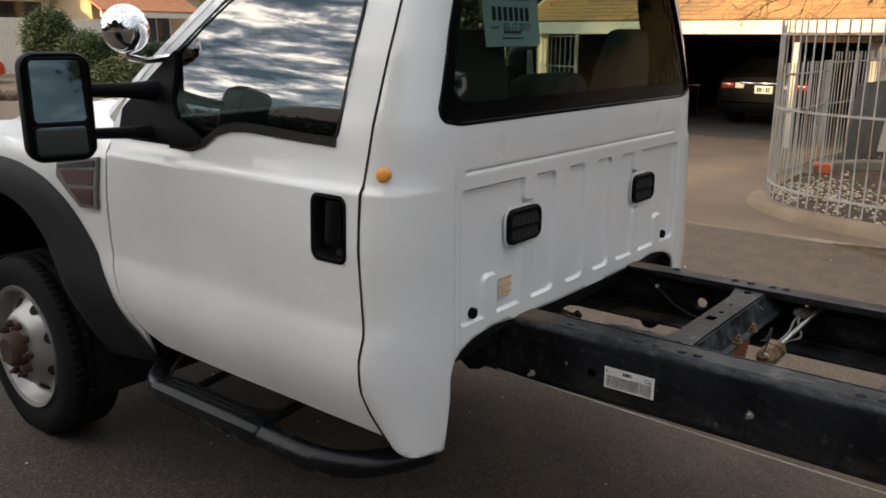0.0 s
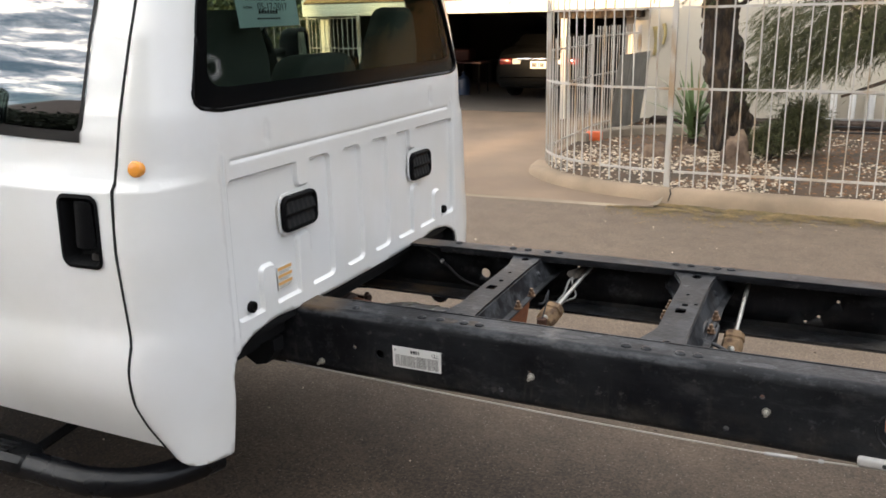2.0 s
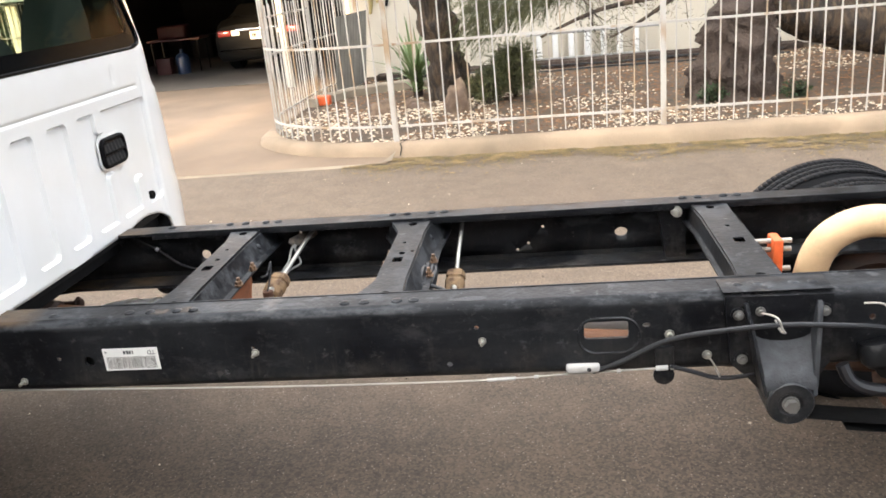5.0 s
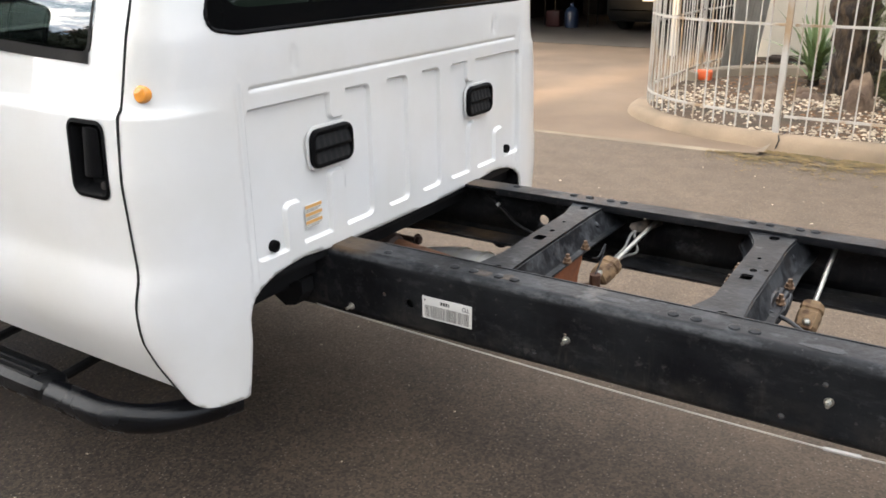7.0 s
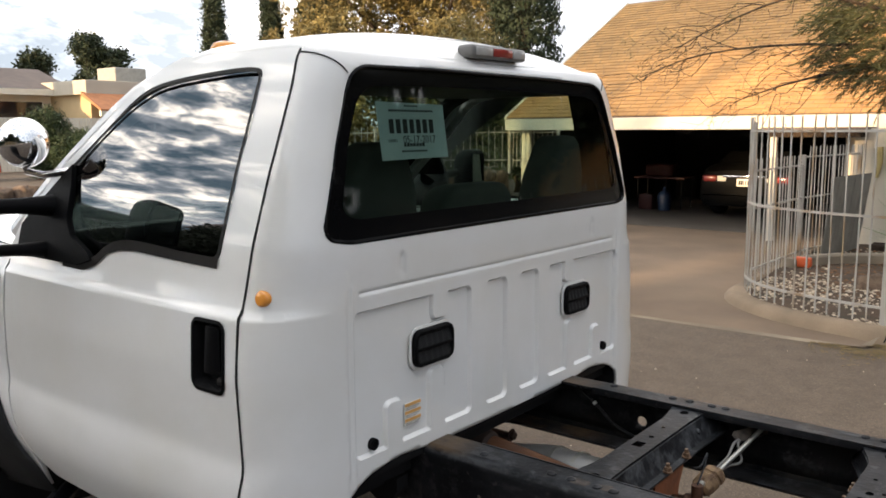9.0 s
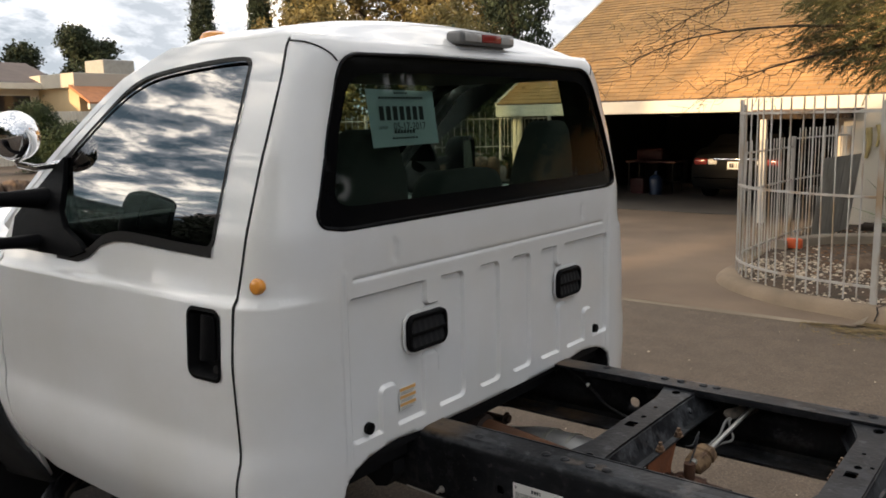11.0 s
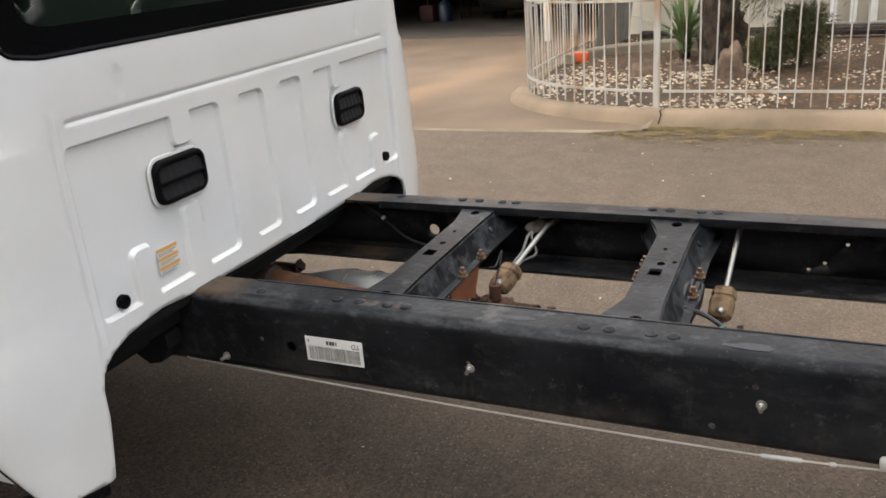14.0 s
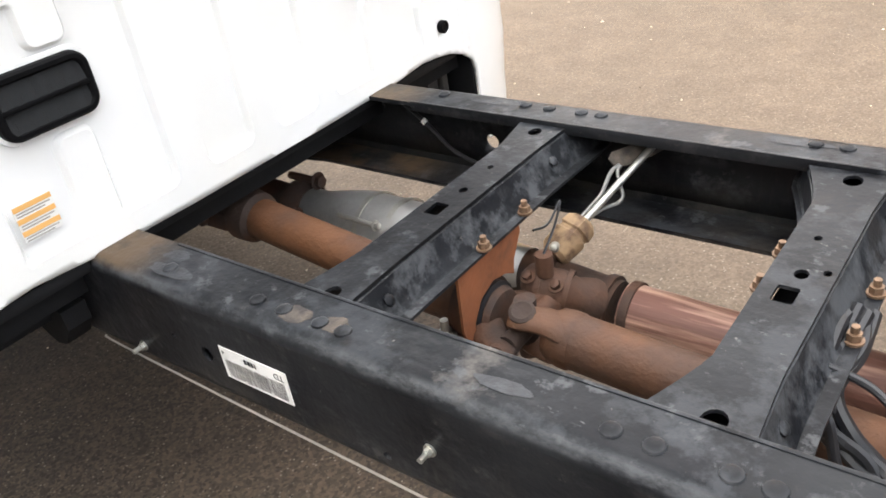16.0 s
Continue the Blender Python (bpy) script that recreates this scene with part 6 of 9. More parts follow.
def build_wheel(name, x, y, sg, dual=False, front=True):
    """sg 1: face looks to -y."""
    n = Vector((0, -sg, 0))
    R, w = 0.398, 0.225
    bm = bmesh.new()
    prof = [(-w / 2 + 0.01, 0.262), (-w / 2, 0.30), (-w / 2 - 0.006, 0.34), (-w / 2 + 0.004, 0.375), (-w / 2 + 0.022, 0.394), (-w / 2 + 0.04, R - 0.002),
            (-0.055, R), (-0.052, R - 0.012), (-0.044, R - 0.012), (-0.041, R + 0.001), (-0.006, R + 0.002), (-0.004, R - 0.012), (0.004, R - 0.012), (0.006, R + 0.002),
            (0.041, R + 0.001), (0.044, R - 0.012), (0.052, R - 0.012), (0.055, R),
            (w / 2 - 0.04, R - 0.002), (w / 2 - 0.022, 0.394), (w / 2 - 0.004, 0.375), (w / 2 + 0.006, 0.34), (w / 2, 0.30), (w / 2 - 0.01, 0.262), (w / 2 - 0.03, 0.25)]
    zc = R - 0.055
    lathe(bm, prof, (x, y, zc), n, 56)
    # tread blocks along the shoulders
    count = 72 if front else 120
    for k in range(count):
        a = 2 * math.pi * k / count
        for o in (-0.078, -0.024, 0.024, 0.078):
            aa = a + (0.03 if o > 0 else 0)
            d = Vector((math.cos(aa), 0, math.sin(aa)))
            t = Vector((-math.sin(aa), 0, math.cos(aa)))
            c = Vector((x, y, zc)) + n * o + d * (R - 0.001)
            wdt = 0.021 if abs(o) > 0.05 else 0.013
            vs = [bm.verts.new(c + n * (i * wdt) + t * (j * (0.0135 if front else 0.0090)) + d * kk) for kk in (0, 0.005 if front else 0.0035) for i, j in ((-1, -1), (1, -1), (1, 1), (-1, 1))]
            for q in ((4, 5, 6, 7), (0, 1, 5, 4), (1, 2, 6, 5), (2, 3, 7, 6), (3, 0, 4, 7)):
                bm.faces.new([vs[i] for i in q])
    wheel = part(name, bm, "rubber", truck, "black road tyre on a steel wheel")
    bm = bmesh.new()
    if front:
        rp = [(w / 2 - 0.010, 0.270), (w / 2 + 0.004, 0.268), (w / 2 - 0.004, 0.250), (w / 2 - 0.045, 0.238), (w / 2 - 0.06, 0.225), (w / 2 - 0.03, 0.18), (w / 2 + 0.012, 0.145), (w / 2 + 0.020, 0.125), (w / 2 + 0.016, 0.085), (w / 2 + 0.016, 0.0)]
    else:
        rp = [(w / 2 - 0.010, 0.270), (w / 2 + 0.004, 0.268), (w / 2 - 0.01, 0.250), (w / 2 - 0.12, 0.235), (w / 2 - 0.15, 0.15), (w / 2 - 0.15, 0.0)]
    lathe(bm, rp, (x, y, zc), n, 48)
    rim = part("rim", bm, "wheel", wheel, "silver steel wheel with round hand holes")
    c0 = Vector((x, y, zc))
    if front:
        # closed dark discs paint the shade of the open hand holes
        for k in range(8):
            a = 2 * math.pi * (k + 0.5) / 8
            d = Vector((math.cos(a), 0, math.sin(a)))
            bm = lathe(bmesh.new(), [(0.0, 0.026), (0.003, 0.025), (0.003, 0.0)], c0 + n * (w / 2 - 0.034) + d * 0.190, n + d * 1.0, 16)
            part("hand_hole", bm, "seal", wheel)
        bm = bmesh.new()
        lathe(bm, [(w / 2 + 0.016, 0.075), (w / 2 + 0.06, 0.070), (w / 2 + 0.075, 0.055), (w / 2 + 0.075, 0.0)], c0, n, 28)
        part("hub", bm, "rust", wheel, "rusty wheel hub")
        for k in range(10):
            a = 2 * math.pi * k / 10
            d = Vector((math.cos(a), 0, math.sin(a)))
            bm = bmesh.new()
            ring_tube(bm, [c0 + d * 0.112 + n * (w / 2 + 0.014), c0 + d * 0.112 + n * (w / 2 + 0.040)], 0.0165, 6)
            ring_tube(bm, [c0 + d * 0.112 + n * (w / 2 + 0.040), c0 + d * 0.112 + n * (w / 2 + 0.054)], 0.009, 8)
            part("wheel_nut", bm, "rust", wheel, "rusty wheel nut")
    return wheel


build_wheel("front_wheel", -2.14, -0.885, 1)
build_wheel("front_wheel", -2.14, 0.885, -1)


# ---- the chassis behind the cab ----
RT, RB = 0.797, 0.592          # top and foot of the side rails
RW, RF = 0.436, 0.330          # outer web and inner edge of the flanges


def build_rail(sg):
    """C section, open towards the middle; the web is pierced."""
    t, r = 0.009, 0.027
    xs = [-3.0, -1.2, -0.75, -0.45, -0.2, -0.05, 0.10, 0.20, 1.0, 2.0, 3.0, 3.75]
    def dip(x):
        return 0.05 * max(0, min(1, (-x - 0.2) / 0.5))
    bm = bmesh.new()
    # flanges with the rolled outer edges
    for top in (True, False):
        arc = [(RW - r + r * math.sin(q), r - r * math.cos(q)) for q in np.linspace(0, math.pi / 2, 7)]
        inner = [(RW - t, r), (RW - t, t)]
        if top:
            prof = [(RF, RT - t), (RF, RT)] + [(y, RT - d) for y, d in arc] + [(y, RT - d) for y, d in inner]
        else:
            prof = [(RF, RB + t), (RF, RB)] + [(y, RB + d) for y, d in arc] + [(y, RB + d) for y, d in inner]
        rows = [[bm.verts.new((x, sg * y, z - dip(x))) for y, z in prof] for x in xs]
        n = len(prof)
        for a, b in zip(rows, rows[1:]):
            for k in range(n):
                bm.faces.new((a[k], a[(k + 1) % n], b[(k + 1) % n], b[k]))
        bm.faces.new(rows[0])
        bm.faces.new(rows[-1][::-1])
    bmesh.ops.recalc_face_normals(bm, faces=list(bm.faces))
    rail = part("frame_rail", bm, "frame", truck, "black painted steel chassis rail, scuffed", angle=0.5)
    def circle(x, z, q, sx=1.0):
        return [(x + q * sx * math.cos(a), z + q * math.sin(a)) for a in np.linspace(0, 2 * math.pi, 12, endpoint=False)]
    if sg < 0:
        holes = [rounded(0.108, 0.046, 0.008, 4, (1.638, 0.712)), circle(0.270, 0.680, 0.014), circle(0.648, 0.634, 0.007), circle(1.242, 0.634, 0.007),
                 circle(1.318, 0.733, 0.006), circle(0.185, 0.690, 0.006), circle(0.730, 0.700, 0.005), circle(1.735, 0.722, 0.006, 1.6), circle(2.26, 0.72, 0.008)]
    else:
        holes = [circle(0.264, 0.677, 0.019), circle(1.759, 0.679, 0.017, 1.3), circle(1.493, 0.712, 0.006), circle(1.440, 0.655, 0.006), circle(1.401, 0.633, 0.006),
                 circle(0.63, 0.742, 0.006), circle(0.63, 0.722, 0.006), circle(0.63, 0.70, 0.006)]
    top = [(x, RT - r - dip(x)) for x in xs]
    low = [(x, RB + r - dip(x)) for x in xs]
    bm = sheet(top + low[::-1], holes, lambda x, z: (x, sg * RW, z), step=0.07, flip=sg > 0, thick=t)
    part("web", bm, "frame", rail)
    lip = box(bmesh.new(), (0.12, min(sg * 0.3295, sg * 0.336), RT - 0.022), (3.70, max(sg * 0.3295, sg * 0.336), RT + 0.002), 0.001)
    part("liner_edge", lip, "frame", rail)
    # dark box added behind the hole so its inside reads as shade
    if sg < 0:
        part("hole_backing", box(bmesh.new(), (0.235, -0.418, 0.645), (0.305, -0.405, 0.715), 0.003), "frame_dark", rail)
    return rail


rail_left, rail_right = build_rail(-1), build_rail(1)


def build_crossmember(x, w_mid, w_end, rear_drop=0.055, front_drop=0.05, square=(-0.040, 0.0), near=-0.318, far=0.297, r_hole=0.014, small=()):
    """A pressed cross beam: pierced flat top that widens to the rails, a steep front skirt, a sloping rear one and a flange."""
    ys = [-0.428, -0.385, -0.36, -0.335, -0.31, -0.285, -0.26, -0.235, -0.21, -0.19, -0.12, 0.0, 0.12, 0.19, 0.21, 0.235, 0.26, 0.285, 0.31, 0.335, 0.36, 0.385, 0.428]
    def wt(y):
        f = max(0.0, min(1.0, (abs(y) - 0.21) / 0.16))
        return w_mid + (w_end - w_mid) * f ** 1.2
    zt = 0.783
    outline = [(x - wt(y), y) for y in ys] + [(x + w_mid + 0.2 * (wt(y) - w_mid), y) for y in ys[::-1]]
    def circle(cx, cy, q):
        return [(cx + q * math.cos(a), cy + 1.25 * q * math.sin(a)) for a in np.linspace(0, 2 * math.pi, 14, endpoint=False)]
    holes = [rounded(0.030, 0.040, 0.004, 2, (x + square[1] - 0.005, square[0])), circle(x, near, r_hole), circle(x - 0.006, far, r_hole * 0.95)]
    holes += [circle(x + a, b, c) for a, b, c in small]
    bm = sheet(outline, holes, lambda a, b: (a, b, zt), step=0.05, flip=True, thick=0.006)
    bmesh.ops.recalc_face_normals(bm, faces=list(bm.faces))
    cm = part("crossmember", bm, "frame", truck, "black pressed-steel crossmember")
    for sg, drop, lean, fl in ((-1, front_drop, 0.008, 0.012), (1, rear_drop, 0.026, 0.024)):
        bm = bmesh.new()
        rows = []
        for y in ys:
            w = wt(y) if sg < 0 else w_mid + 0.2 * (wt(y) - w_mid)
            f = w + lean
            prof = [(w - 0.004, zt - 0.001), (w + 0.002, zt - 0.004), (f, zt - drop), (f + 0.004, zt - drop - 0.004), (f + fl, zt - drop - 0.004),
                    (f + fl, zt - drop - 0.010), (f, zt - drop - 0.010), (f - 0.005, zt - drop - 0.004), (w - 0.006, zt - 0.007)]
            rows.append([bm.verts.new((x + sg * a, y, b)) for a, b in prof])
        n = len(rows[0])
        for a, b in zip(rows, rows[1:]):
            for k in range(n):
                bm.faces.new((a[k], a[(k + 1) % n], b[(k + 1) % n], b[k]))
        bm.faces.new(rows[0])
        bm.faces.new(rows[-1][::-1])
        bmesh.ops.recalc_face_normals(bm, faces=list(bm.faces))
        part("skirt", bm, "frame", cm)
    # added dark plate, stands for the shade seen through the top's holes
    part("dark_hole_plate", box(bmesh.new(), (x - w_mid + 0.008, -0.40, zt - 0.048), (x + w_mid - 0.004, 0.40, zt - 0.044)), "frame_dark", cm, smooth=False)
    return cm


cm1 = build_crossmember(0.474, 0.040, 0.070, small=((0.0, 0.035, 0.008), (-0.004, 0.13, 0.006)))
cm2 = build_crossmember(1.068, 0.043, 0.100, square=(-0.050, 0.0), near=-0.318, r_hole=0.016, small=((0.0, 0.005, 0.010), (-0.006, 0.105, 0.006), (0.030, 0.02, 0.006)))
cm3 = build_crossmember(2.035, 0.050, 0.062, square=(-0.031, 0.015), near=-0.31, small=((0.006, 0.10, 0.006),))


def small_part(name, mat, parent, make, label=""):
    bm = bmesh.new()
    make(bm)
    return part(name, bm, mat, parent, label)


# rivets on the rails
for x in (0.172, 0.389, 0.447, 0.522, 0.567, 0.978, 1.030, 1.115, 1.159, 1.958, 2.008, 2.089, 2.133):
    for sg, rl in ((-1, rail_left), (1, rail_right)):
        small_part("rivet", "frame", rl, lambda bm: dome(bm, (x, sg * 0.392, RT), (0, 0, 1), 0.014, 0.006))
# bolts on the near web
for x, z in ((0.068, 0.628), (0.735, 0.688), (1.330, 0.696)):
    def stud(bm):
        hex_bolt(bm, (x, -RW, z), (0, -1, 0), 0.0068, 0.006)
        ring_tube(bm, [(x, -RW - 0.008, z), (x, -RW - 0.024, z)], 0.0045, 8)
    small_part("stud_bolt", "zinc", rail_left, stud, "pale zinc stud bolt")
for cm, x, pts in ((cm1, 0.474, ((0.084, -0.035), (0.084, 0.10))), (cm2, 1.068, ((0.082, -0.03), (0.082, 0.09), (-0.062, 0.03), (-0.062, 0.13)))):
    for dx, y in pts:
        z = 0.783 - (0.058 if dx > 0 else 0.053)
        small_part("flange_bolt", "brass_bolt", cm, lambda bm: (ring_tube(bm, [(x + dx, y, z), (x + dx, y, z + 0.004)], 0.014, 14), ring_tube(bm, [(x + dx, y, z + 0.004), (x + dx, y, z + 0.015)], 0.0105, 6), ring_tube(bm, [(x + dx, y, z + 0.015), (x + dx, y, z + 0.026)], 0.006, 8)), "rusty flange nut and bolt")
for y in (0.05, -0.26):
    for cm, x in ((cm1, 0.474), (cm2, 1.068)):
        small_part("rivet", "frame", cm, lambda bm: dome(bm, (x + 0.060 + 0.0 * y, y + 0.20 if abs(y) < 0.1 else y, 0.755), (0.8, 0, 0.6), 0.011, 0.005))


def slot_rim(bm):
    """Pressed oval ridge round the slot in the near web."""
    loop_tube(bm, [Vector((x, -RW + 0.0015, z)) for x, z in rounded(0.150, 0.094, 0.045, 8, (1.644, 0.697))], 0.004, 6)


small_part("slot_rim", "frame", rail_left, slot_rim)


def build_code_label():
    bm = box(bmesh.new(), (0.314, -RW - 0.0022, 0.652), (0.468, -RW - 0.0010, 0.716))
    lab = part("code_label", bm, "label_white", rail_left, "white printed label with a bar code", smooth=False)
    rng = random.Random(3)
    bm = bmesh.new()
    bars(bm, (0.322, 0.657), (0.460, 0.692), -RW - 0.0028, 52, rng, 0.5)
    part("bar_code", bm, "code_print", lab, smooth=False)
    bm = bmesh.new()
    bars(bm, (0.372, 0.699), (0.405, 0.709), -RW - 0.0028, 4, rng, 0.6)
    part("print_mark", bm, "ink", lab, smooth=False)
    writing("TD", 0.017, Matrix.Translation((0.450, -RW - 0.0028, 0.703)) @ pose(0, 0, 0, 90, 0, 0) @ pose(0, 0, 0, 0, 0, 180), "ink", lab)
    writing("4", 0.013, Matrix.Translation((0.323, -RW - 0.0028, 0.706)) @ pose(0, 0, 0, 90, 0, 0) @ pose(0, 0, 0, 0, 0, 180), "ink", lab)


build_code_label()


def build_cables():
    # thin brake wire along the foot of the rail, with sleeves and an adjuster
    bm = bmesh.new()
    ring_tube(bm, smooth_line([(-0.06, -0.440, 0.610), (0.0, -0.444, 0.608), (0.45, -0.445, 0.598), (0.9, -0.445, 0.590), (1.33, -0.445, 0.590), (1.55, -0.445, 0.600), (1.77, -0.445, 0.608)], 4), 0.0022, 6)
    wire = part("brake_wire", bm, "wire", truck, "thin pale steel brake wire along the rail")
    for a, b, r, mt in ((1.335, 1.408, 0.0048, "lamp_clear"), (1.455, 1.466, 0.005, "lamp_clear"), (1.66, 1.670, 0.006, "lamp_clear"), (1.755, 1.785, 0.007, "lamp_clear"), (1.79, 1.80, 0.006, "zinc")):
        small_part("sleeve", mt, wire, lambda bm: ring_tube(bm, [(a, -0.446, 0.590 + 0.018 * (a - 1.33) / 0.44), (b, -0.446, 0.590 + 0.018 * (b - 1.33) / 0.44)], r, 10))
    adj = part("cable_adjuster", box(bmesh.new(), (1.535, -0.458, 0.604), (1.620, -0.438, 0.629), 0.008, 3), "lamp_clear", truck, "white plastic cable adjuster")
    small_part("hole_plug", "ink", adj, lambda bm: ring_tube(bm, [(1.592, -0.4570, 0.6165), (1.592, -0.4595, 0.6165)], 0.0055, 10))
    bm = bmesh.new()
    ring_tube(bm, smooth_line([(1.60, -0.45, 0.606), (1.667, -0.452, 0.630), (1.787, -0.458, 0.690), (1.938, -0.480, 0.722), (2.05, -0.485, 0.730), (2.153, -0.478, 0.722), (2.287, -0.46, 0.700), (2.40, -0.45, 0.655), (2.55, -0.44, 0.56)], 6), 0.0065, 8)
    part("hand_brake_cable", bm, "cable", truck, "black sheathed hand brake cable")
    bm = bmesh.new()
    ring_tube(bm, smooth_line([(1.79, -0.446, 0.612), (1.84, -0.448, 0.598), (1.90, -0.448, 0.578), (1.96, -0.446, 0.578), (2.02, -0.44, 0.590)], 6), 0.006, 8)
    part("hand_brake_cable", bm, "cable", truck)
    for x, z in ((1.790, 0.695), (1.880, 0.636)):
        small_part("bolt", "zinc", rail_left, lambda bm: hex_bolt(bm, (x, -RW, z), (0, -1, 0), 0.0080, 0.010))
    bm = bmesh.new()
    box(bm, (1.755, -0.444, 0.585), (1.800, -0.437, 0.665), 0.003)
    ring_tube(bm, [(1.775, -0.446, 0.588), (1.775, -0.440, 0.588)], 0.026, 16)
    part("cable_bracket", bm, "frame", rail_left)
    for pts in ([(1.880, -0.446, 0.636), (1.892, -0.450, 0.620), (1.905, -0.450, 0.590), (1.910, -0.450, 0.572)],
                [(2.001, -0.456, 0.750), (2.022, -0.480, 0.752), (2.032, -0.492, 0.745), (2.040, -0.496, 0.722), (2.046, -0.496, 0.715), (2.036, -0.492, 0.718), (2.026, -0.480, 0.742)],
                [(2.235, -0.445, 0.760), (2.275, -0.455, 0.760), (2.290, -0.46, 0.735), (2.296, -0.465, 0.705)]):
        bm = bmesh.new()
        ring_tube(bm, smooth_line(pts, 4), 0.0026, 6)
        part("wire_clip", bm, "wire", rail_left, "bent steel wire clip")
    # loom on the rear of the second crossmember
    rng = random.Random(6)
    base = [(1.128, 0.02, 0.742), (1.122, -0.05, 0.728), (1.116, -0.108, 0.70), (1.132, -0.132, 0.66), (1.183, -0.149, 0.62), (1.25, -0.175, 0.595), (1.36, -0.25, 0.59), (1.6, -0.36, 0.62), (1.95, -0.39, 0.65)]
    for k in range(9):
        o = [Vector((rng.gauss(0, 0.010), rng.gauss(0, 0.008), rng.gauss(0, 0.008))) for _ in base]
        pts = [Vector(p) + q * (0.6 if i < 3 else 1.3) + Vector((0.004 * k, 0.004 * k, -0.003 * k)) for i, (p, q) in enumerate(zip(base, o))]
        bm = bmesh.new()
        ring_tube(bm, smooth_line(pts, 7), rng.choice((0.008, 0.0095, 0.011)), 8)
        part("cable_loom", bm, "cable", truck)
    bm = bmesh.new()
    ring_tube(bm, smooth_line([(1.135, -0.095, 0.725), (1.19, -0.09, 0.705), (1.25, -0.13, 0.685), (1.33, -0.20, 0.655), (1.42, -0.28, 0.64)], 6), 0.006, 8)
    part("cable_loom", bm, "cable", truck)
    small_part("cable_tie", "green_plastic", truck, lambda bm: ring_tube(bm, [(1.225, -0.115, 0.693), (1.228, -0.117, 0.692)], 0.0072, 10), "green cable tie")
    bm = bmesh.new()
    ring_tube(bm, smooth_line([(0.02, 0.40, 0.765), (0.07, 0.398, 0.735), (0.12, 0.395, 0.70), (0.18, 0.392, 0.655), (0.28, 0.388, 0.628), (0.40, 0.38, 0.625)], 6), 0.005, 8)
    part("cable_loom", bm, "cable", truck)
    small_part("cable_clip", "label_white", truck, lambda bm: ring_tube(bm, [(0.092, 0.396, 0.722), (0.100, 0.396, 0.715)], 0.0075, 10))


build_cables()


def build_hanger():
    """Spring hanger bolted to the near rail, with the front of the leaf spring."""
    y0 = -RW - 0.004
    plate = [(1.918, 0.788), (2.166, 0.788), (2.166, 0.610), (2.135, 0.560), (2.10, 0.520), (2.02, 0.520), (1.975, 0.575), (1.935, 0.612)]
    hg = part("spring_hanger", prism(bmesh.new(), plate, y0 - 0.006, y0 + 0.002, "xz"), "frame", truck, "black steel leaf spring hanger, bolted on", smooth=False)
    # two ribs that deepen towards the eye
    for (xa, xb), w in (((1.966, 2.003), 0.010), ((2.134, 2.112), 0.012)):
        bm = bmesh.new()
        rows = []
        for f in np.linspace(0, 1, 9):
            x, z, d = xa + (xb - xa) * f, 0.774 - 0.215 * f, 0.018 + 0.064 * f ** 0.8
            rows.append([bm.verts.new(p) for p in ((x - w / 2, y0, z), (x - w / 2, y0 - d, z), (x + w / 2, y0 - d, z), (x + w / 2, y0, z))])
        for p, q in zip(rows, rows[1:]):
            for k in range(4):
                bm.faces.new((p[k], p[(k + 1) % 4], q[(k + 1) % 4], q[k]))
        bm.faces.new(rows[0])
        bm.faces.new(rows[-1][::-1])
        bmesh.ops.recalc_face_normals(bm, faces=list(bm.faces))
        bmesh.ops.bevel(bm, geom=[e for e in bm.edges if len(e.link_faces) == 2 and e.calc_face_angle(0) > 0.6], offset=0.002, segments=1, affect="EDGES")
        part("rib", bm, "worn_paint" if xa > 2.1 else "frame", hg)
    # dished cheek that swells out over the eye, scuffed pale
    bm = bmesh.new()
    rows = []
    for f in np.linspace(0, 1, 12):
        z = 0.700 - f * 0.125
        xa, xb = 1.980 + 0.022 * f, 2.126 - 0.012 * f
        s = f * f * (3 - 2 * f)
        rows.append([bm.verts.new((xa + (xb - xa) * g, y0 - 0.006 - 0.076 * s + 0.016 * math.sin(g * math.pi) * (1 - f), z + 0.010 * math.sin(g * math.pi) * f)) for g in np.linspace(0, 1, 11)])
    for p, q in zip(rows, rows[1:]):
        for k in range(10):
            bm.faces.new((p[k], p[k + 1], q[k + 1], q[k]))
    part("cheek", bm, "worn_paint", hg, "scuffed grey cheek over the eye")
    eye = (2.058, y0, 0.540)
    bm = lathe(bmesh.new(), [(-0.02, 0), (-0.02, 0.055), (0.078, 0.056), (0.083, 0.052), (0.083, 0.030), (0.079, 0.026), (0.079, 0.0)], eye, (0, -1, 0), 36)
    part("eye", bm, "frame", hg)
    small_part("pivot_bolt", "steel", hg, lambda bm: (ring_tube(bm, [(eye[0], y0 - 0.079, eye[2]), (eye[0], y0 - 0.086, eye[2])], 0.020, 22), ring_tube(bm, [(eye[0], y0 - 0.086, eye[2]), (eye[0], y0 - 0.100, eye[2])], 0.0165, 6)), "large zinc pivot bolt")
    for x, z in ((1.949, 0.745), (1.960, 0.628), (2.146, 0.748)):
        lug = bmesh.new()
        ring_tube(lug, [(x, y0 - 0.004, z), (x, y0 - 0.012, z)], 0.018, 20)
        lg = part("bolt_lug", lug, "frame", hg)
        small_part("hanger_bolt", "steel", lg, lambda bm: hex_bolt(bm, (x, y0 - 0.012, z), (0, -1, 0), 0.0088, 0.009), "dull zinc bolt head")
    small_part("hanger_bolt", "steel", hg, lambda bm: hex_bolt(bm, (2.001, y0 - 0.006, 0.750), (0, -1, 0), 0.008, 0.008))
    # top cap over the rail
    bm = box(bmesh.new(), (1.915, -0.440, RT), (2.168, -0.352, RT + 0.003), 0.001)
    part("cap_plate", bm, "frame", hg)
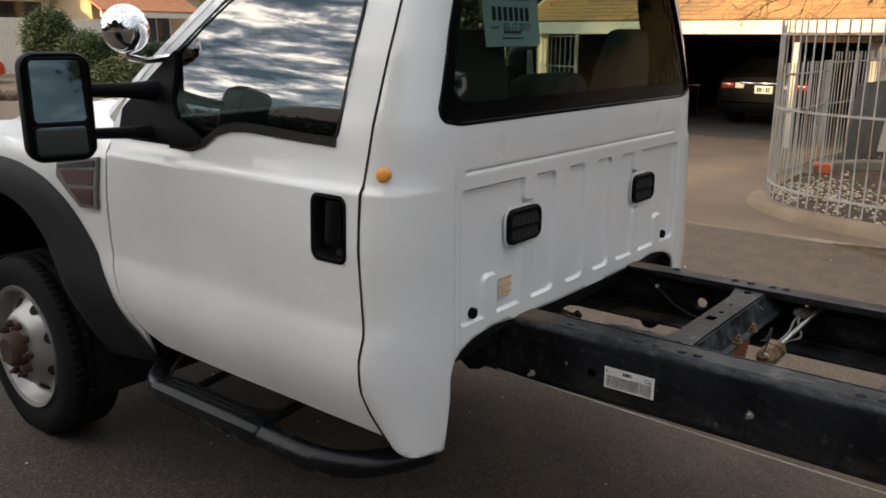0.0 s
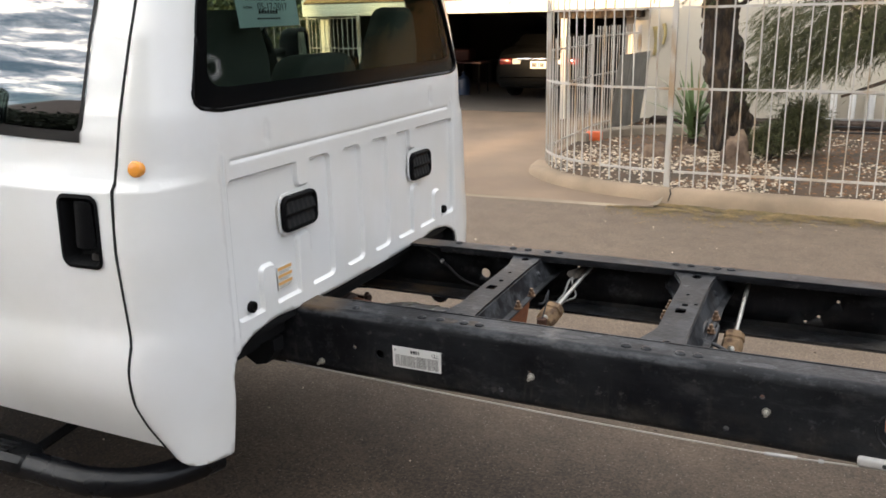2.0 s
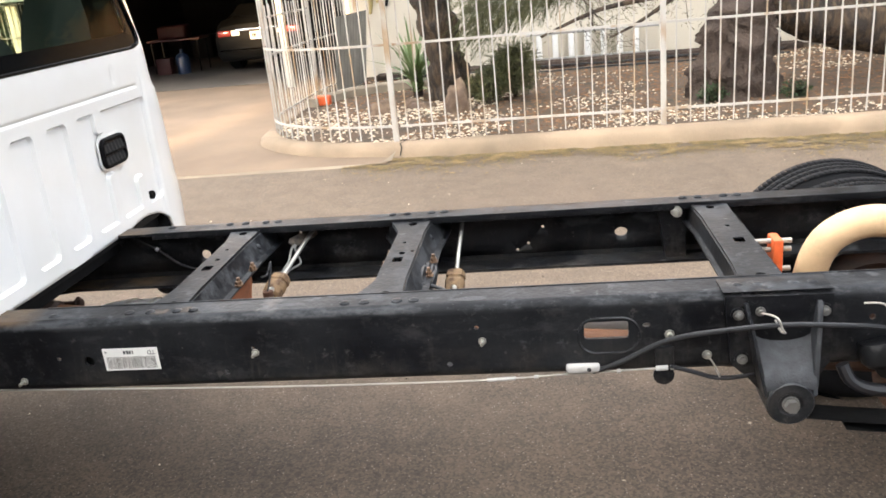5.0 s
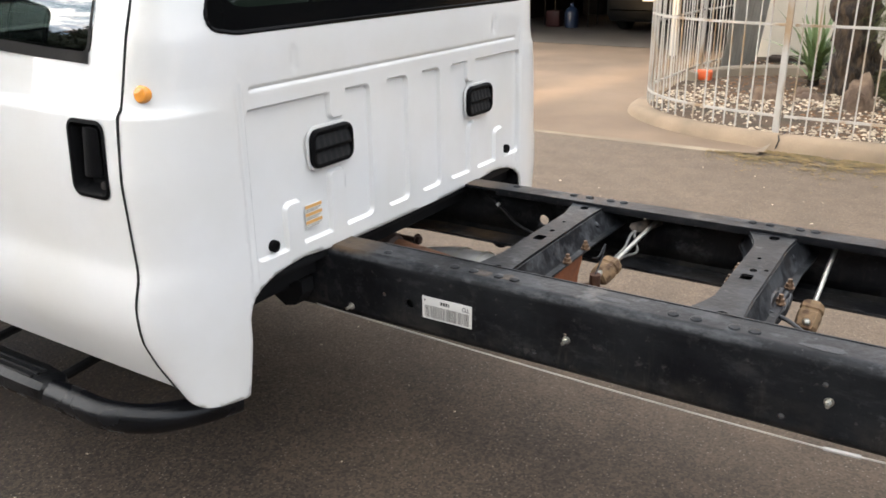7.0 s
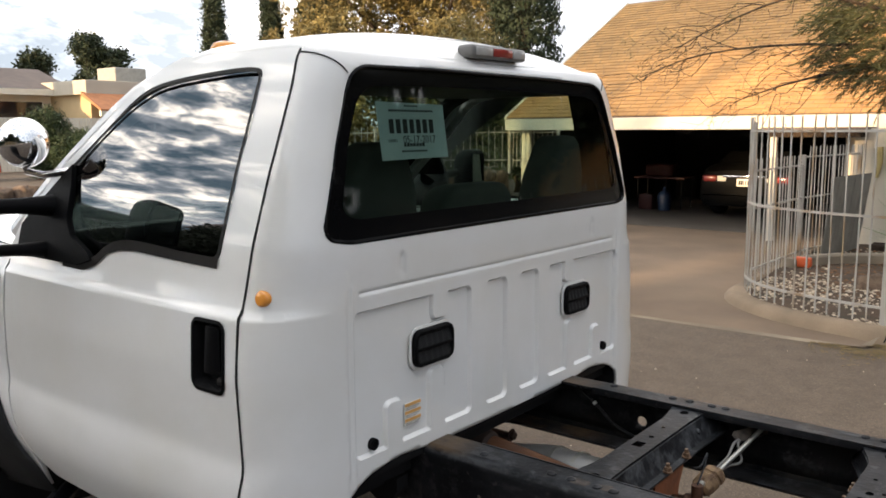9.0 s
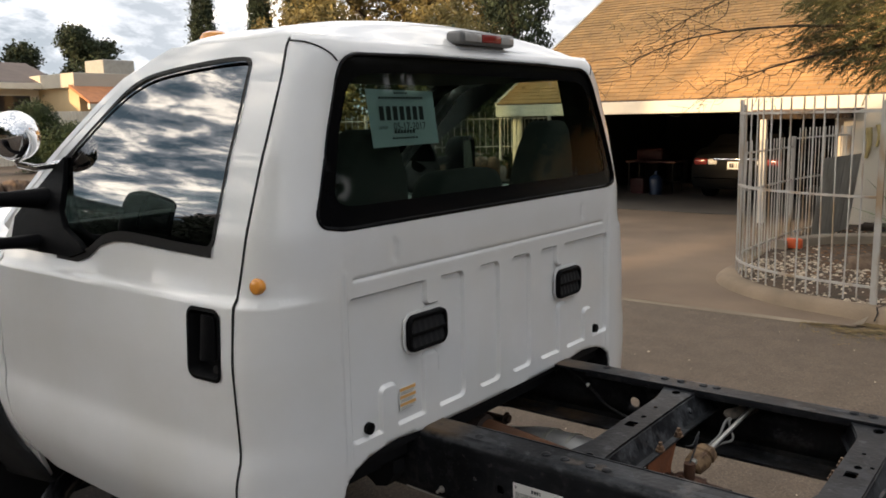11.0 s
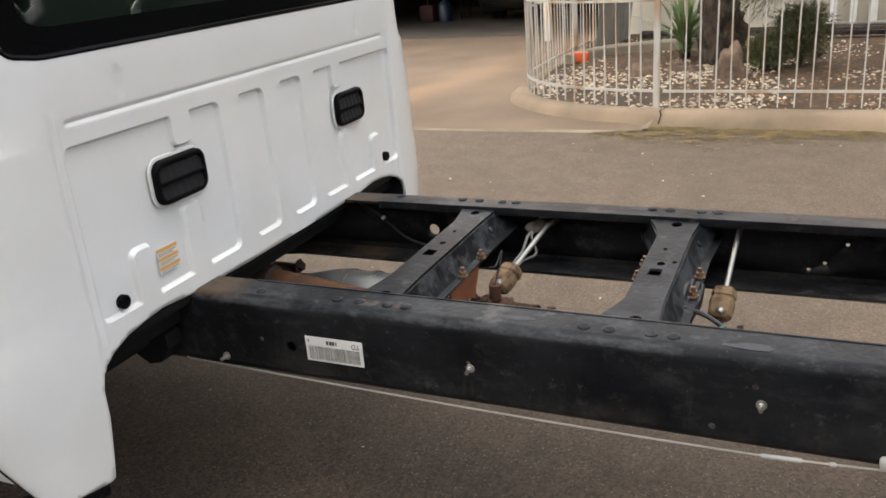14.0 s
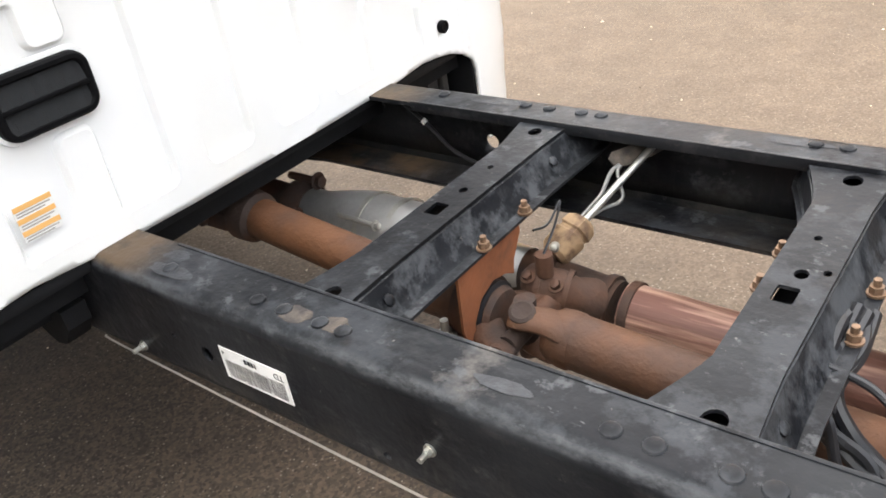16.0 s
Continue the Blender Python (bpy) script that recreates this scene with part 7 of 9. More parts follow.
    # leaf spring running back from the eye
    for k in range(4):
        bm = bmesh.new()
        x0 = 2.09 + 0.10 * k
        xs = np.linspace(x0, 3.15 - 0.08 * k, 10)
        up = [bm.verts.new((x, y, 0.498 - 0.022 * k - 0.055 * ((x - 2.1) / 0.55) * (1.4 - (x - 2.1)) * 0.9)) for x in xs for y in (-0.52, -0.445)]
        for i in range(9):
            bm.faces.new((up[2 * i], up[2 * i + 1], up[2 * i + 3], up[2 * i + 2]))
        bmesh.ops.solidify(bm, geom=list(bm.faces), thickness=0.016)
        part("spring_leaf", bm, "rust" if k == 2 else "frame_dark", hg)
    bm = box(bmesh.new(), (2.31, -0.524, 0.428), (2.33, -0.440, 0.490), 0.004)
    part("spring_clip", bm, "rust", hg)
    # bump stop cup and brake hose behind the hanger
    bm = bmesh.new()
    lathe(bm, [(0, 0.0), (0, 0.045), (0.02, 0.052), (0.05, 0.050), (0.062, 0.040), (0.05, 0.032), (0.03, 0.0)], (2.27, -0.455, 0.67), (0.25, -0.2, -1), 22)
    ring_tube(bm, [(2.30, -0.472, 0.61), (2.30, -0.40, 0.61)], 0.04, 14)
    part("bump_stop", bm, "step_pad", truck, "worn grey rubber bump stop")
    bm = bmesh.new()
    ring_tube(bm, smooth_line([(2.19, -0.46, 0.61), (2.21, -0.47, 0.57), (2.26, -0.47, 0.545), (2.36, -0.46, 0.535), (2.5, -0.45, 0.54)], 6), 0.016, 10)
    part("brake_hose", bm, "cable", truck)


build_hanger()


def build_driveline():
    # forward shaft, carrier bearing, rear shaft
    bm = bmesh.new()
    ring_tube(bm, [(0.50, -0.02, 0.578), (0.40, -0.02, 0.585), (-0.10, -0.01, 0.635), (-0.75, 0.0, 0.70)], [0.046, 0.046, 0.046, 0.046], 28)
    f = part("propeller_shaft", bm, "rust_tube", truck, "rust-brown propeller shaft")
    small_part("yoke", "rust", f, lambda bm: (lathe(bm, [(0, 0.047), (0.01, 0.058), (0.05, 0.062), (0.09, 0.050), (0.10, 0.046)], (-0.07, -0.012, 0.632), (-1, 0, 0.1), 20),
                                              box(bm, (-0.26, -0.075, 0.615), (-0.12, -0.045, 0.665), 0.014, 2), box(bm, (-0.26, 0.025, 0.615), (-0.12, 0.055, 0.665), 0.014, 2), ring_tube(bm, [(-0.20, -0.085, 0.645), (-0.20, 0.065, 0.645)], 0.022, 12)))
    bm = bmesh.new()
    ring_tube(bm, [(0.690, -0.022, 0.570), (1.25, -0.02, 0.532), (1.60, -0.02, 0.472), (2.5, -0.02, 0.40)], 0.050, 28)
    r = part("propeller_shaft", bm, "rust_tube", truck, "rust-brown propeller shaft")
    def weld_yoke(bm):
        lathe(bm, [(0.02, 0.0505), (0.015, 0.053), (0.0, 0.053), (-0.02, 0.050), (-0.035, 0.040), (-0.04, 0.0)], (0.705, -0.022, 0.569), (1, 0, -0.08), 26)
        for s in (1, -1):
            ring_tube(bm, smooth_line([(0.705, -0.024 - 0.010 * s, 0.570 + 0.026 * s), (0.675, -0.030 - 0.012 * s, 0.570 + 0.040 * s), (0.637, -0.034 - 0.018 * s, 0.572 + 0.040 * s), (0.618, -0.034 - 0.018 * s, 0.572 + 0.037 * s)], 4), [0.036, 0.036, 0.035, 0.034, 0.033, 0.032, 0.031, 0.031, 0.031, 0.030, 0.029, 0.028, 0.018], 14, flat=0.55)
    small_part("weld_yoke", "rust_tube", r, weld_yoke)
    small_part("joint_cap", "rust", r, lambda bm: lathe(bm, [(-0.012, 0.024), (0.010, 0.024), (0.013, 0.018), (0.010, 0.012), (0.010, 0)], (0.637, -0.054, 0.622), (0.1, -0.35, 1), 18), "round universal joint cap")
    small_part("cross", "rust", r, lambda bm: (ring_tube(bm, [(0.622, -0.09, 0.572), (0.622, 0.05, 0.572)], 0.020, 12), ring_tube(bm, [(0.622, -0.022, 0.51), (0.622, -0.022, 0.63)], 0.020, 12), lathe(bm, [(0, 0.048), (0.012, 0.055), (0.024, 0.050), (0.03, 0.0)], (0.548, -0.022, 0.578), (1, 0, -0.05), 22),
                                      [ring_tube(bm, smooth_line([(0.555, -0.022 - 0.036 * s, 0.575), (0.585, -0.022 - 0.060 * s, 0.572), (0.615, -0.022 - 0.070 * s, 0.566), (0.640, -0.022 - 0.066 * s, 0.560)], 4), [0.034, 0.033, 0.032, 0.031, 0.031, 0.030, 0.030, 0.030, 0.030, 0.029, 0.027, 0.024, 0.014], 14, flat=0.6) for s in (1, -1)],
                                      lathe(bm, [(0, 0.024), (0.010, 0.024), (0.013, 0.018), (0.010, 0.012), (0.010, 0)], (0.620, -0.108, 0.566), (0, -1, 0), 16)))
    small_part("carrier_bearing", "rust", truck, lambda bm: lathe(bm, [(-0.03, 0.04), (-0.03, 0.068), (0.0, 0.072), (0.018, 0.068), (0.018, 0.046), (0.028, 0.044), (0.028, 0.0)], (0.525, -0.022, 0.580), (1, 0, 0), 28), "rusty centre bearing")
    small_part("bearing_rubber", "cable", truck, lambda bm: lathe(bm, [(0.0, 0.045), (0.0, 0.060), (0.012, 0.060), (0.016, 0.045)], (0.545, -0.022, 0.580), (1, 0, 0), 24))
    # hanging plate, orange with rust
    pl = [(-0.118, 0.722), (0.075, 0.722), (0.078, 0.700), (0.050, 0.655), (0.045, 0.625), (0.02, 0.64), (-0.022, 0.650), (-0.062, 0.635), (-0.088, 0.60), (-0.090, 0.575), (-0.112, 0.568), (-0.122, 0.60)]
    bm = prism(bmesh.new(), pl, 0.552, 0.558, "yz")
    pp = part("bearing_bracket", bm, "rust_plate", truck, "orange-rusted steel bearing bracket", smooth=False)
    small_part("foot", "rust", pp, lambda bm: box(bm, (0.49, -0.125, 0.545), (0.566, -0.085, 0.565), 0.004))
    small_part("bracket_bolt", "zinc", pp, lambda bm: (ring_tube(bm, [(0.50, -0.105, 0.565), (0.50, -0.105, 0.60)], 0.008, 10), hex_bolt(bm, (0.50, -0.105, 0.565), (0, 0, 1), 0.013, 0.010)), "pale bolt")
    small_part("flange_top", "rust_plate", pp, lambda bm: box(bm, (0.540, -0.119, 0.716), (0.560, 0.076, 0.722), 0.002))
    # gearbox tail and cross bracket under the cab
    small_part("gearbox_tail", "rust", truck, lambda bm: (lathe(bm, [(0, 0.05), (0.10, 0.075), (0.22, 0.085), (0.5, 0.11), (0.5, 0)], (-0.22, 0.0, 0.64), (-1, 0, 0.08), 20), box(bm, (-0.34, 0.02, 0.60), (-0.22, 0.11, 0.68), 0.02, 2)), "dark rusty gearbox tail")
    small_part("gearbox_mount", "frame_dark", truck, lambda bm: box(bm, (-0.36, -0.42, 0.58), (-0.28, 0.42, 0.63), 0.01))
    # rusty casting beside the carrier, with its plug and thin wire
    def casting(bm):
        ring_tube(bm, smooth_line([(0.556, 0.090, 0.572), (0.585, 0.094, 0.574), (0.612, 0.100, 0.566), (0.640, 0.120, 0.550), (0.668, 0.150, 0.528)], 3), [0.034, 0.041, 0.043, 0.042, 0.040, 0.042, 0.044, 0.042, 0.038, 0.036, 0.040, 0.042, 0.040], 20)
        for c, r in (((0.578, 0.093, 0.574), 0.047), ((0.628, 0.110, 0.558), 0.047)):
            lathe(bm, [(-0.005, 0.03), (-0.005, r), (0.005, r), (0.005, 0.03)], c, (1, 0.3, -0.25), 18)
        for c in ((0.578, 0.060, 0.612), (0.628, 0.075, 0.596)):
            hex_bolt(bm, c, (0, -0.5, 1), 0.010, 0.010)
        ring_tube(bm, [(0.60, 0.085, 0.61), (0.60, 0.085, 0.655)], 0.017, 14)
    small_part("exhaust_joint", "rust", truck, casting, "lumpy dark rusted exhaust joint")
    bm = bmesh.new()
    ring_tube(bm, smooth_line([(0.592, 0.070, 0.712), (0.596, 0.115, 0.702), (0.600, 0.155, 0.730), (0.600, 0.130, 0.690), (0.600, 0.085, 0.655)], 7), 0.0025, 6)
    part("sensor_wire", bm, "cable", truck)
    # exhaust: silencer box, pipe
    bm = lathe(bmesh.new(), [(-0.12, 0.03), (-0.11, 0.054), (-0.05, 0.058), (0.05, 0.080), (0.09, 0.086), (0.40, 0.086), (0.44, 0.080), (0.50, 0.055), (0.56, 0.052)], (-0.085, 0.235, 0.500), (1, -0.03, 0), 32)
    cat = part("exhaust_canister", bm, "alu", truck, "grey aluminised exhaust canister with clamp bands")
    for a in (0.115, 0.205):
        small_part("clamp_band", "zinc", cat, lambda bm: lathe(bm, [(0, 0.086), (0, 0.0895), (0.014, 0.0895), (0.014, 0.086)], (-0.085 + a, 0.235, 0.500), (1, -0.03, 0), 32))
    small_part("clamp_bolt", "zinc", cat, lambda bm: (ring_tube(bm, [(-0.02, 0.165, 0.560), (0.10, 0.160, 0.560)], 0.006, 8), hex_bolt(bm, (0.10, 0.160, 0.560), (1, 0, 0), 0.009, 0.010)))
    bm = lathe(bmesh.new(), [(-0.17, 0.045), (-0.16, 0.072), (-0.13, 0.075), (-0.11, 0.064), (-0.10, 0.060)], (-0.085, 0.235, 0.500), (1, -0.03, 0), 24)
    part("exhaust_flange", bm, "rust", cat, "rusty exhaust flange")
    bm = bmesh.new()
    ring_tube(bm, [(-0.20, 0.238, 0.500), (-0.40, 0.245, 0.505), (-0.75, 0.26, 0.53)], 0.048, 18)
    part("exhaust_pipe", bm, "rust", truck, "rusty exhaust pipe")
    for y, z in ((0.160, 0.525), (0.255, 0.578)):
        small_part("flange_bolt", "rust", cat, lambda bm: (ring_tube(bm, [(-0.27, y, z), (-0.17, y, z)], 0.010, 8), hex_bolt(bm, (-0.17, y, z), (1, 0, 0), 0.016, 0.014)))
    bm = bmesh.new()
    ring_tube(bm, [(0.45, 0.222, 0.492), (0.60, 0.215, 0.482), (0.68, 0.213, 0.475)], 0.054, 26)
    part("exhaust_pipe", bm, "rust", truck, "rusty exhaust pipe")
    bm = bmesh.new()
    ring_tube(bm, [(0.70, 0.213, 0.475), (0.95, 0.212, 0.468), (1.235, 0.210, 0.460)], 0.056, 30)
    pipe = part("exhaust_pipe", bm, "rust_scraped", truck, "reddish scraped exhaust pipe")
    for x, rr in ((0.655, 0.062), (0.705, 0.060)):
        small_part("clamp_ring", "rust", pipe, lambda bm: lathe(bm, [(0, 0.05), (0, rr), (0.018, rr), (0.018, 0.05)], (x, 0.213, 0.476), (1, 0, -0.03), 26))
    small_part("pipe_flange", "rust", pipe, lambda bm: lathe(bm, [(0, 0.05), (0, 0.078), (0.014, 0.078), (0.014, 0.05)], (1.235, 0.210, 0.460), (1, 0, 0), 28))
    bm = bmesh.new()
    ring_tube(bm, [(1.25, 0.210, 0.460), (1.5, 0.21, 0.455), (1.75, 0.21, 0.46), (2.1, 0.22, 0.47), (2.5, 0.25, 0.47)], 0.054, 20)
    part("exhaust_pipe", bm, "alu", truck, "dull grey exhaust pipe")


build_driveline()


def build_exhaust_hanger(x, y_top, block, pipe_at, clevis=True):
    """A steel rod from the far rail to a rubber block, and a rusty rod down to the pipe."""
    top = Vector((x[0], 0.400, 0.757))
    blk = Vector(block)
    d = (top - blk).normalized()
    bm = bmesh.new()
    ring_tube(bm, [blk + d * 0.02, top], 0.0075, 12)
    h = part("exhaust_hanger", bm, "zinc", truck, "bright steel hanger rod with a tan rubber block")
    # rubber block: chamfered, with a groove
    s, u = frame_along(d)
    rot = Matrix((s, u, d)).transposed().to_4x4()
    bm = bmesh.new()
    outl = [(-0.023, -0.024), (0.023, -0.024), (0.031, -0.010), (0.031, 0.010), (0.023, 0.024), (-0.023, 0.024), (-0.031, 0.010), (-0.031, -0.010)]
    levels = [(-0.046, 0.70), (-0.037, 0.96), (-0.004, 1.03), (0.006, 1.03), (0.010, 0.90), (0.016, 0.90), (0.020, 1.03), (0.038, 0.96), (0.047, 0.66)]
    rows = [[bm.verts.new(blk + rot.to_3x3() @ Vector((a * k, b * k, q))) for a, b in outl] for q, k in levels]
    for a, b in zip(rows, rows[1:]):
        for k in range(8):
            bm.faces.new((a[k], a[(k + 1) % 8], b[(k + 1) % 8], b[k]))
    bm.faces.new(rows[0][::-1])
    bm.faces.new(rows[-1])
    bmesh.ops.recalc_face_normals(bm, faces=list(bm.faces))
    part("rubber_block", bm, "block", h, "weathered tan rubber block")
    cap = blk + Vector((0, -0.029, 0.010)) - d * 0.016
    small_part("block_pin", "zinc", h, lambda bm: dome(bm, cap, (0.25, -0.85, 0.45), 0.011, 0.016))
    bm = bmesh.new()
    pa = Vector(pipe_at)
    ring_tube(bm, smooth_line([blk - d * 0.045, (blk - d * 0.09 + pa) / 2 + Vector((0.01, 0, 0.01)), pa], 5), 0.009, 10)
    part("lower_rod", bm, "rust", h, "rusty lower rod")
    if clevis:
        # slotted tongue on the rail and a bent wire loop beside the rod
        end = blk + d * 0.05
        lat = Vector((-0.75, -0.60, 0.25))
        lat = (lat - d * lat.dot(d)).normalized()
        back = d.cross(lat) * 0.010
        back = back if back.y > 0 else -back
        def at(f, q, o=1.0):
            return top.lerp(end, f) + lat * q + back * o
        bm = bmesh.new()
        outl = [(-0.06, -0.016), (-0.02, -0.024), (0.12, -0.014), (0.34, 0.008), (0.44, 0.026), (0.43, 0.046), (0.36, 0.050), (0.16, 0.030), (0.0, 0.016), (-0.06, 0.004)]
        lo, hi = [bm.verts.new(at(f, q, 1.6)) for f, q in outl], [bm.verts.new(at(f, q, 1.1)) for f, q in outl]
        bm.faces.new(lo)
        bm.faces.new(hi[::-1])
        for k in range(len(outl)):
            bm.faces.new((lo[k], lo[(k + 1) % len(outl)], hi[(k + 1) % len(outl)], hi[k]))
        bmesh.ops.recalc_face_normals(bm, faces=list(bm.faces))
        part("tongue", bm, "dry_mud", h, "dusty steel tongue", smooth=False)
        for line in ([(0.40, 0.036), (0.49, 0.041), (0.60, 0.030), (0.73, 0.015), (0.88, 0.014), (1.02, 0.013)], [(0.40, 0.032), (0.46, 0.026), (0.53, -0.006), (0.59, -0.038), (0.66, -0.043), (0.74, -0.030), (0.84, -0.015), (1.0, -0.006)]):
            bm = ring_tube(bmesh.new(), smooth_line([tuple(at(f, 0.62 * q)) for f, q in line], 5), 0.0042, 8)
            part("wire_loop", bm, "steel", h, "bent grey wire loop")


build_exhaust_hanger((0.685,), 0.40, (0.600, 0.177, 0.637), (0.575, 0.165, 0.535))
build_exhaust_hanger((1.218,), 0.40, (1.195, 0.220, 0.600), (1.19, 0.215, 0.505), clevis=False)


def worn_patch(parent, mat, cx, cy, z, rx, ry, seed, turn=0.0):
    """A thin flake-edged patch of wear or mud on a level face."""
    bm = bmesh.new()
    ring = []
    for k in range(22):
        a = 2 * math.pi * k / 22
        q = 1 + 0.38 * noise.noise((math.cos(a) * 1.6 + seed, math.sin(a) * 1.6, seed * 0.7)) + 0.14 * noise.noise((math.cos(a) * 5, math.sin(a) * 5, seed))
        x, y = rx * q * math.cos(a), ry * q * math.sin(a)
        ring.append(bm.verts.new((cx + x * math.cos(turn) - y * math.sin(turn), cy + x * math.sin(turn) + y * math.cos(turn), z)))
    f = bm.faces.new(ring)
    if f.normal.z < 0:
        f.normal_flip()
    part("worn_patch", bm, mat, parent, smooth=False)


for cx, cy, rx, ry, sd, tn in ((1.053, -0.237, 0.026, 0.022, 3, 0.4), (1.092, -0.228, 0.020, 0.024, 8, 0.0), (1.075, -0.135, 0.014, 0.020, 5, 0.3)):
    worn_patch(cm2, "worn_paint", cx, cy, 0.7842, rx, ry, sd, tn)
worn_patch(cm1, "worn_paint", 0.478, -0.235, 0.7842, 0.012, 0.035, 4, 0.3)
for cx, cy, rx, ry, mt, sd in ((0.473, -0.392, 0.026, 0.018, "dry_mud", 2), (0.548, -0.386, 0.022, 0.016, "dry_mud", 6), (0.176, -0.398, 0.050, 0.018, "worn_paint", 9), (0.15, -0.36, 0.030, 0.014, "worn_paint", 12), (1.30, -0.40, 0.05, 0.014, "worn_paint", 15), (0.83, -0.385, 0.04, 0.012, "worn_paint", 18)):
    worn_patch(rail_left, mt, cx, cy, 0.7978, rx, ry, sd)
for cx, cy, rx, ry, sd in ((0.30, 0.385, 0.05, 0.012, 22), (0.95, 0.39, 0.06, 0.012, 25)):
    worn_patch(rail_right, "worn_paint", cx, cy, 0.7978, rx, ry, sd)


def build_rear_gear():
    # tan pipe, orange spacer bracket, rear axle and dual wheels
    bm = bmesh.new()
    ring_tube(bm, smooth_line([(2.26, 0.10, 0.40), (2.262, 0.06, 0.58), (2.275, 0.03, 0.70), (2.315, 0.01, 0.775), (2.40, 0.0, 0.812), (2.52, 0.0, 0.80), (2.75, 0.02, 0.765), (3.1, 0.05, 0.72)], 7), 0.046, 24)
    part("filler_pipe", bm, "tan_hose", truck, "tan-coloured bent pipe over the axle")
    bm = bmesh.new()
    box(bm, (2.175, 0.095, 0.655), (2.205, 0.175, 0.735), 0.008)
    box(bm, (2.175, 0.095, 0.605), (2.205, 0.135, 0.665), 0.008)
    ob = part("spacer_bracket", bm, "orange", truck, "orange plastic spacer bracket")
    for z in (0.722, 0.695, 0.632):
        small_part("spacer_pin", "wire", ob, lambda bm: ring_tube(bm, [(2.06, 0.13, z), (2.235, 0.13, z)], 0.008, 10))
    small_part("rail_bolt", "zinc", rail_right, lambda bm: (ring_tube(bm, [(2.475, 0.426, 0.707), (2.475, 0.385, 0.707)], 0.017, 12), hex_bolt(bm, (2.475, 0.385, 0.707), (0, -1, 0), 0.013, 0.008)), "zinc spacer bolt")
    small_part("far_hanger", "frame", rail_right, lambda bm: prism(bm, [(1.875, 0.775), (1.965, 0.775), (1.965, 0.60), (1.90, 0.60)], 0.36, 0.425, "xz"))
    small_part("rail_bolt", "zinc", rail_right, lambda bm: hex_bolt(bm, (1.93, 0.33, 0.770), (-0.5, -1, 0), 0.013, 0.012))
    bm = bmesh.new()
    ring_tube(bm, [(2.62, -0.55, 0.335), (2.62, -0.2, 0.335), (2.62, 0.2, 0.335), (2.62, 0.55, 0.335)], [0.06, 0.075, 0.075, 0.06], 16)
    lathe(bm, [(-0.15, 0), (-0.15, 0.09), (-0.08, 0.16), (0.08, 0.16), (0.15, 0.08), (0.15, 0)], (2.62, -0.02, 0.335), (1, 0, 0), 20)
    part("rear_axle", bm, "rust", truck, "rusty rear axle")
    for sg in (1, -1):
        if sg < 0:
            for y in (0.615, 0.905):
                build_wheel("rear_wheel", 2.62, y, -1, front=False)
        small_part("brake_drum", "rust", truck, lambda bm: lathe(bm, [(-0.06, 0), (-0.06, 0.17), (0.05, 0.185), (0.07, 0.17), (0.07, 0.09), (0.13, 0.08), (0.14, 0)], (2.62, -sg * 0.52, 0.335), (0, -sg, 0), 28), "rusty brake drum")
    small_part("end_crossmember", "frame", truck, lambda bm: box(bm, (3.66, -0.43, 0.60), (3.74, 0.43, 0.79), 0.008))
    small_part("fuel_tank", "frame_dark", truck, lambda bm: box(bm, (2.95, -0.30, 0.42), (3.62, 0.30, 0.74), 0.05, 3))


build_rear_gear()


def build_under_cab():
    # body sill beam behind the cab floor, cab mounts, brackets
    bm = bmesh.new()
    box(bm, (-0.10, -0.70, 0.762), (-0.014, 0.70, 0.792), 0.010)
    part("cab_cross_sill", bm, "frame_dark", truck)
    for sg in (-1, 1):
        bm = prism(bmesh.new(), [(-0.20, 0.70), (-0.06, 0.70), (-0.06, 0.66), (-0.09, 0.62), (-0.13, 0.61), (-0.18, 0.64)], 0.45, 0.50, "xz")
        for v in bm.verts:
            v.co.y = v.co.y * sg
        bmesh.ops.recalc_face_normals(bm, faces=list(bm.faces))
        part("cab_mount", bm, "frame_dark", truck, "black cab mount bracket", smooth=False)
        bm = bmesh.new()
        box(bm, (-0.13, min(sg * 0.50, sg * 0.80), 0.56 if sg > 0 else 0.67), (-0.11, max(sg * 0.50, sg * 0.80), 0.84))
        pn = part("inner_panel", bm, "arch_dust" if sg > 0 else "frame_dark", truck, "dusty pressed panel inside the cab's corner" if sg > 0 else "")
        if sg > 0:
            for k in range(4):
                part("rib", box(bmesh.new(), (-0.112, 0.52 + 0.065 * k, 0.56), (-0.090, 0.548 + 0.065 * k, 0.80), 0.008), "arch_dust", pn)
            part("flange", box(bmesh.new(), (-0.112, 0.755, 0.50), (-0.012, 0.768, 0.76), 0.003), "frame_dark", pn)


build_under_cab()


# ---- details on the cab ----
def rear_point(y, z, out=0.0):
    v = rear(y, z)
    return Vector((out + (0.0 if z < 1.40 else v.x), y, z))


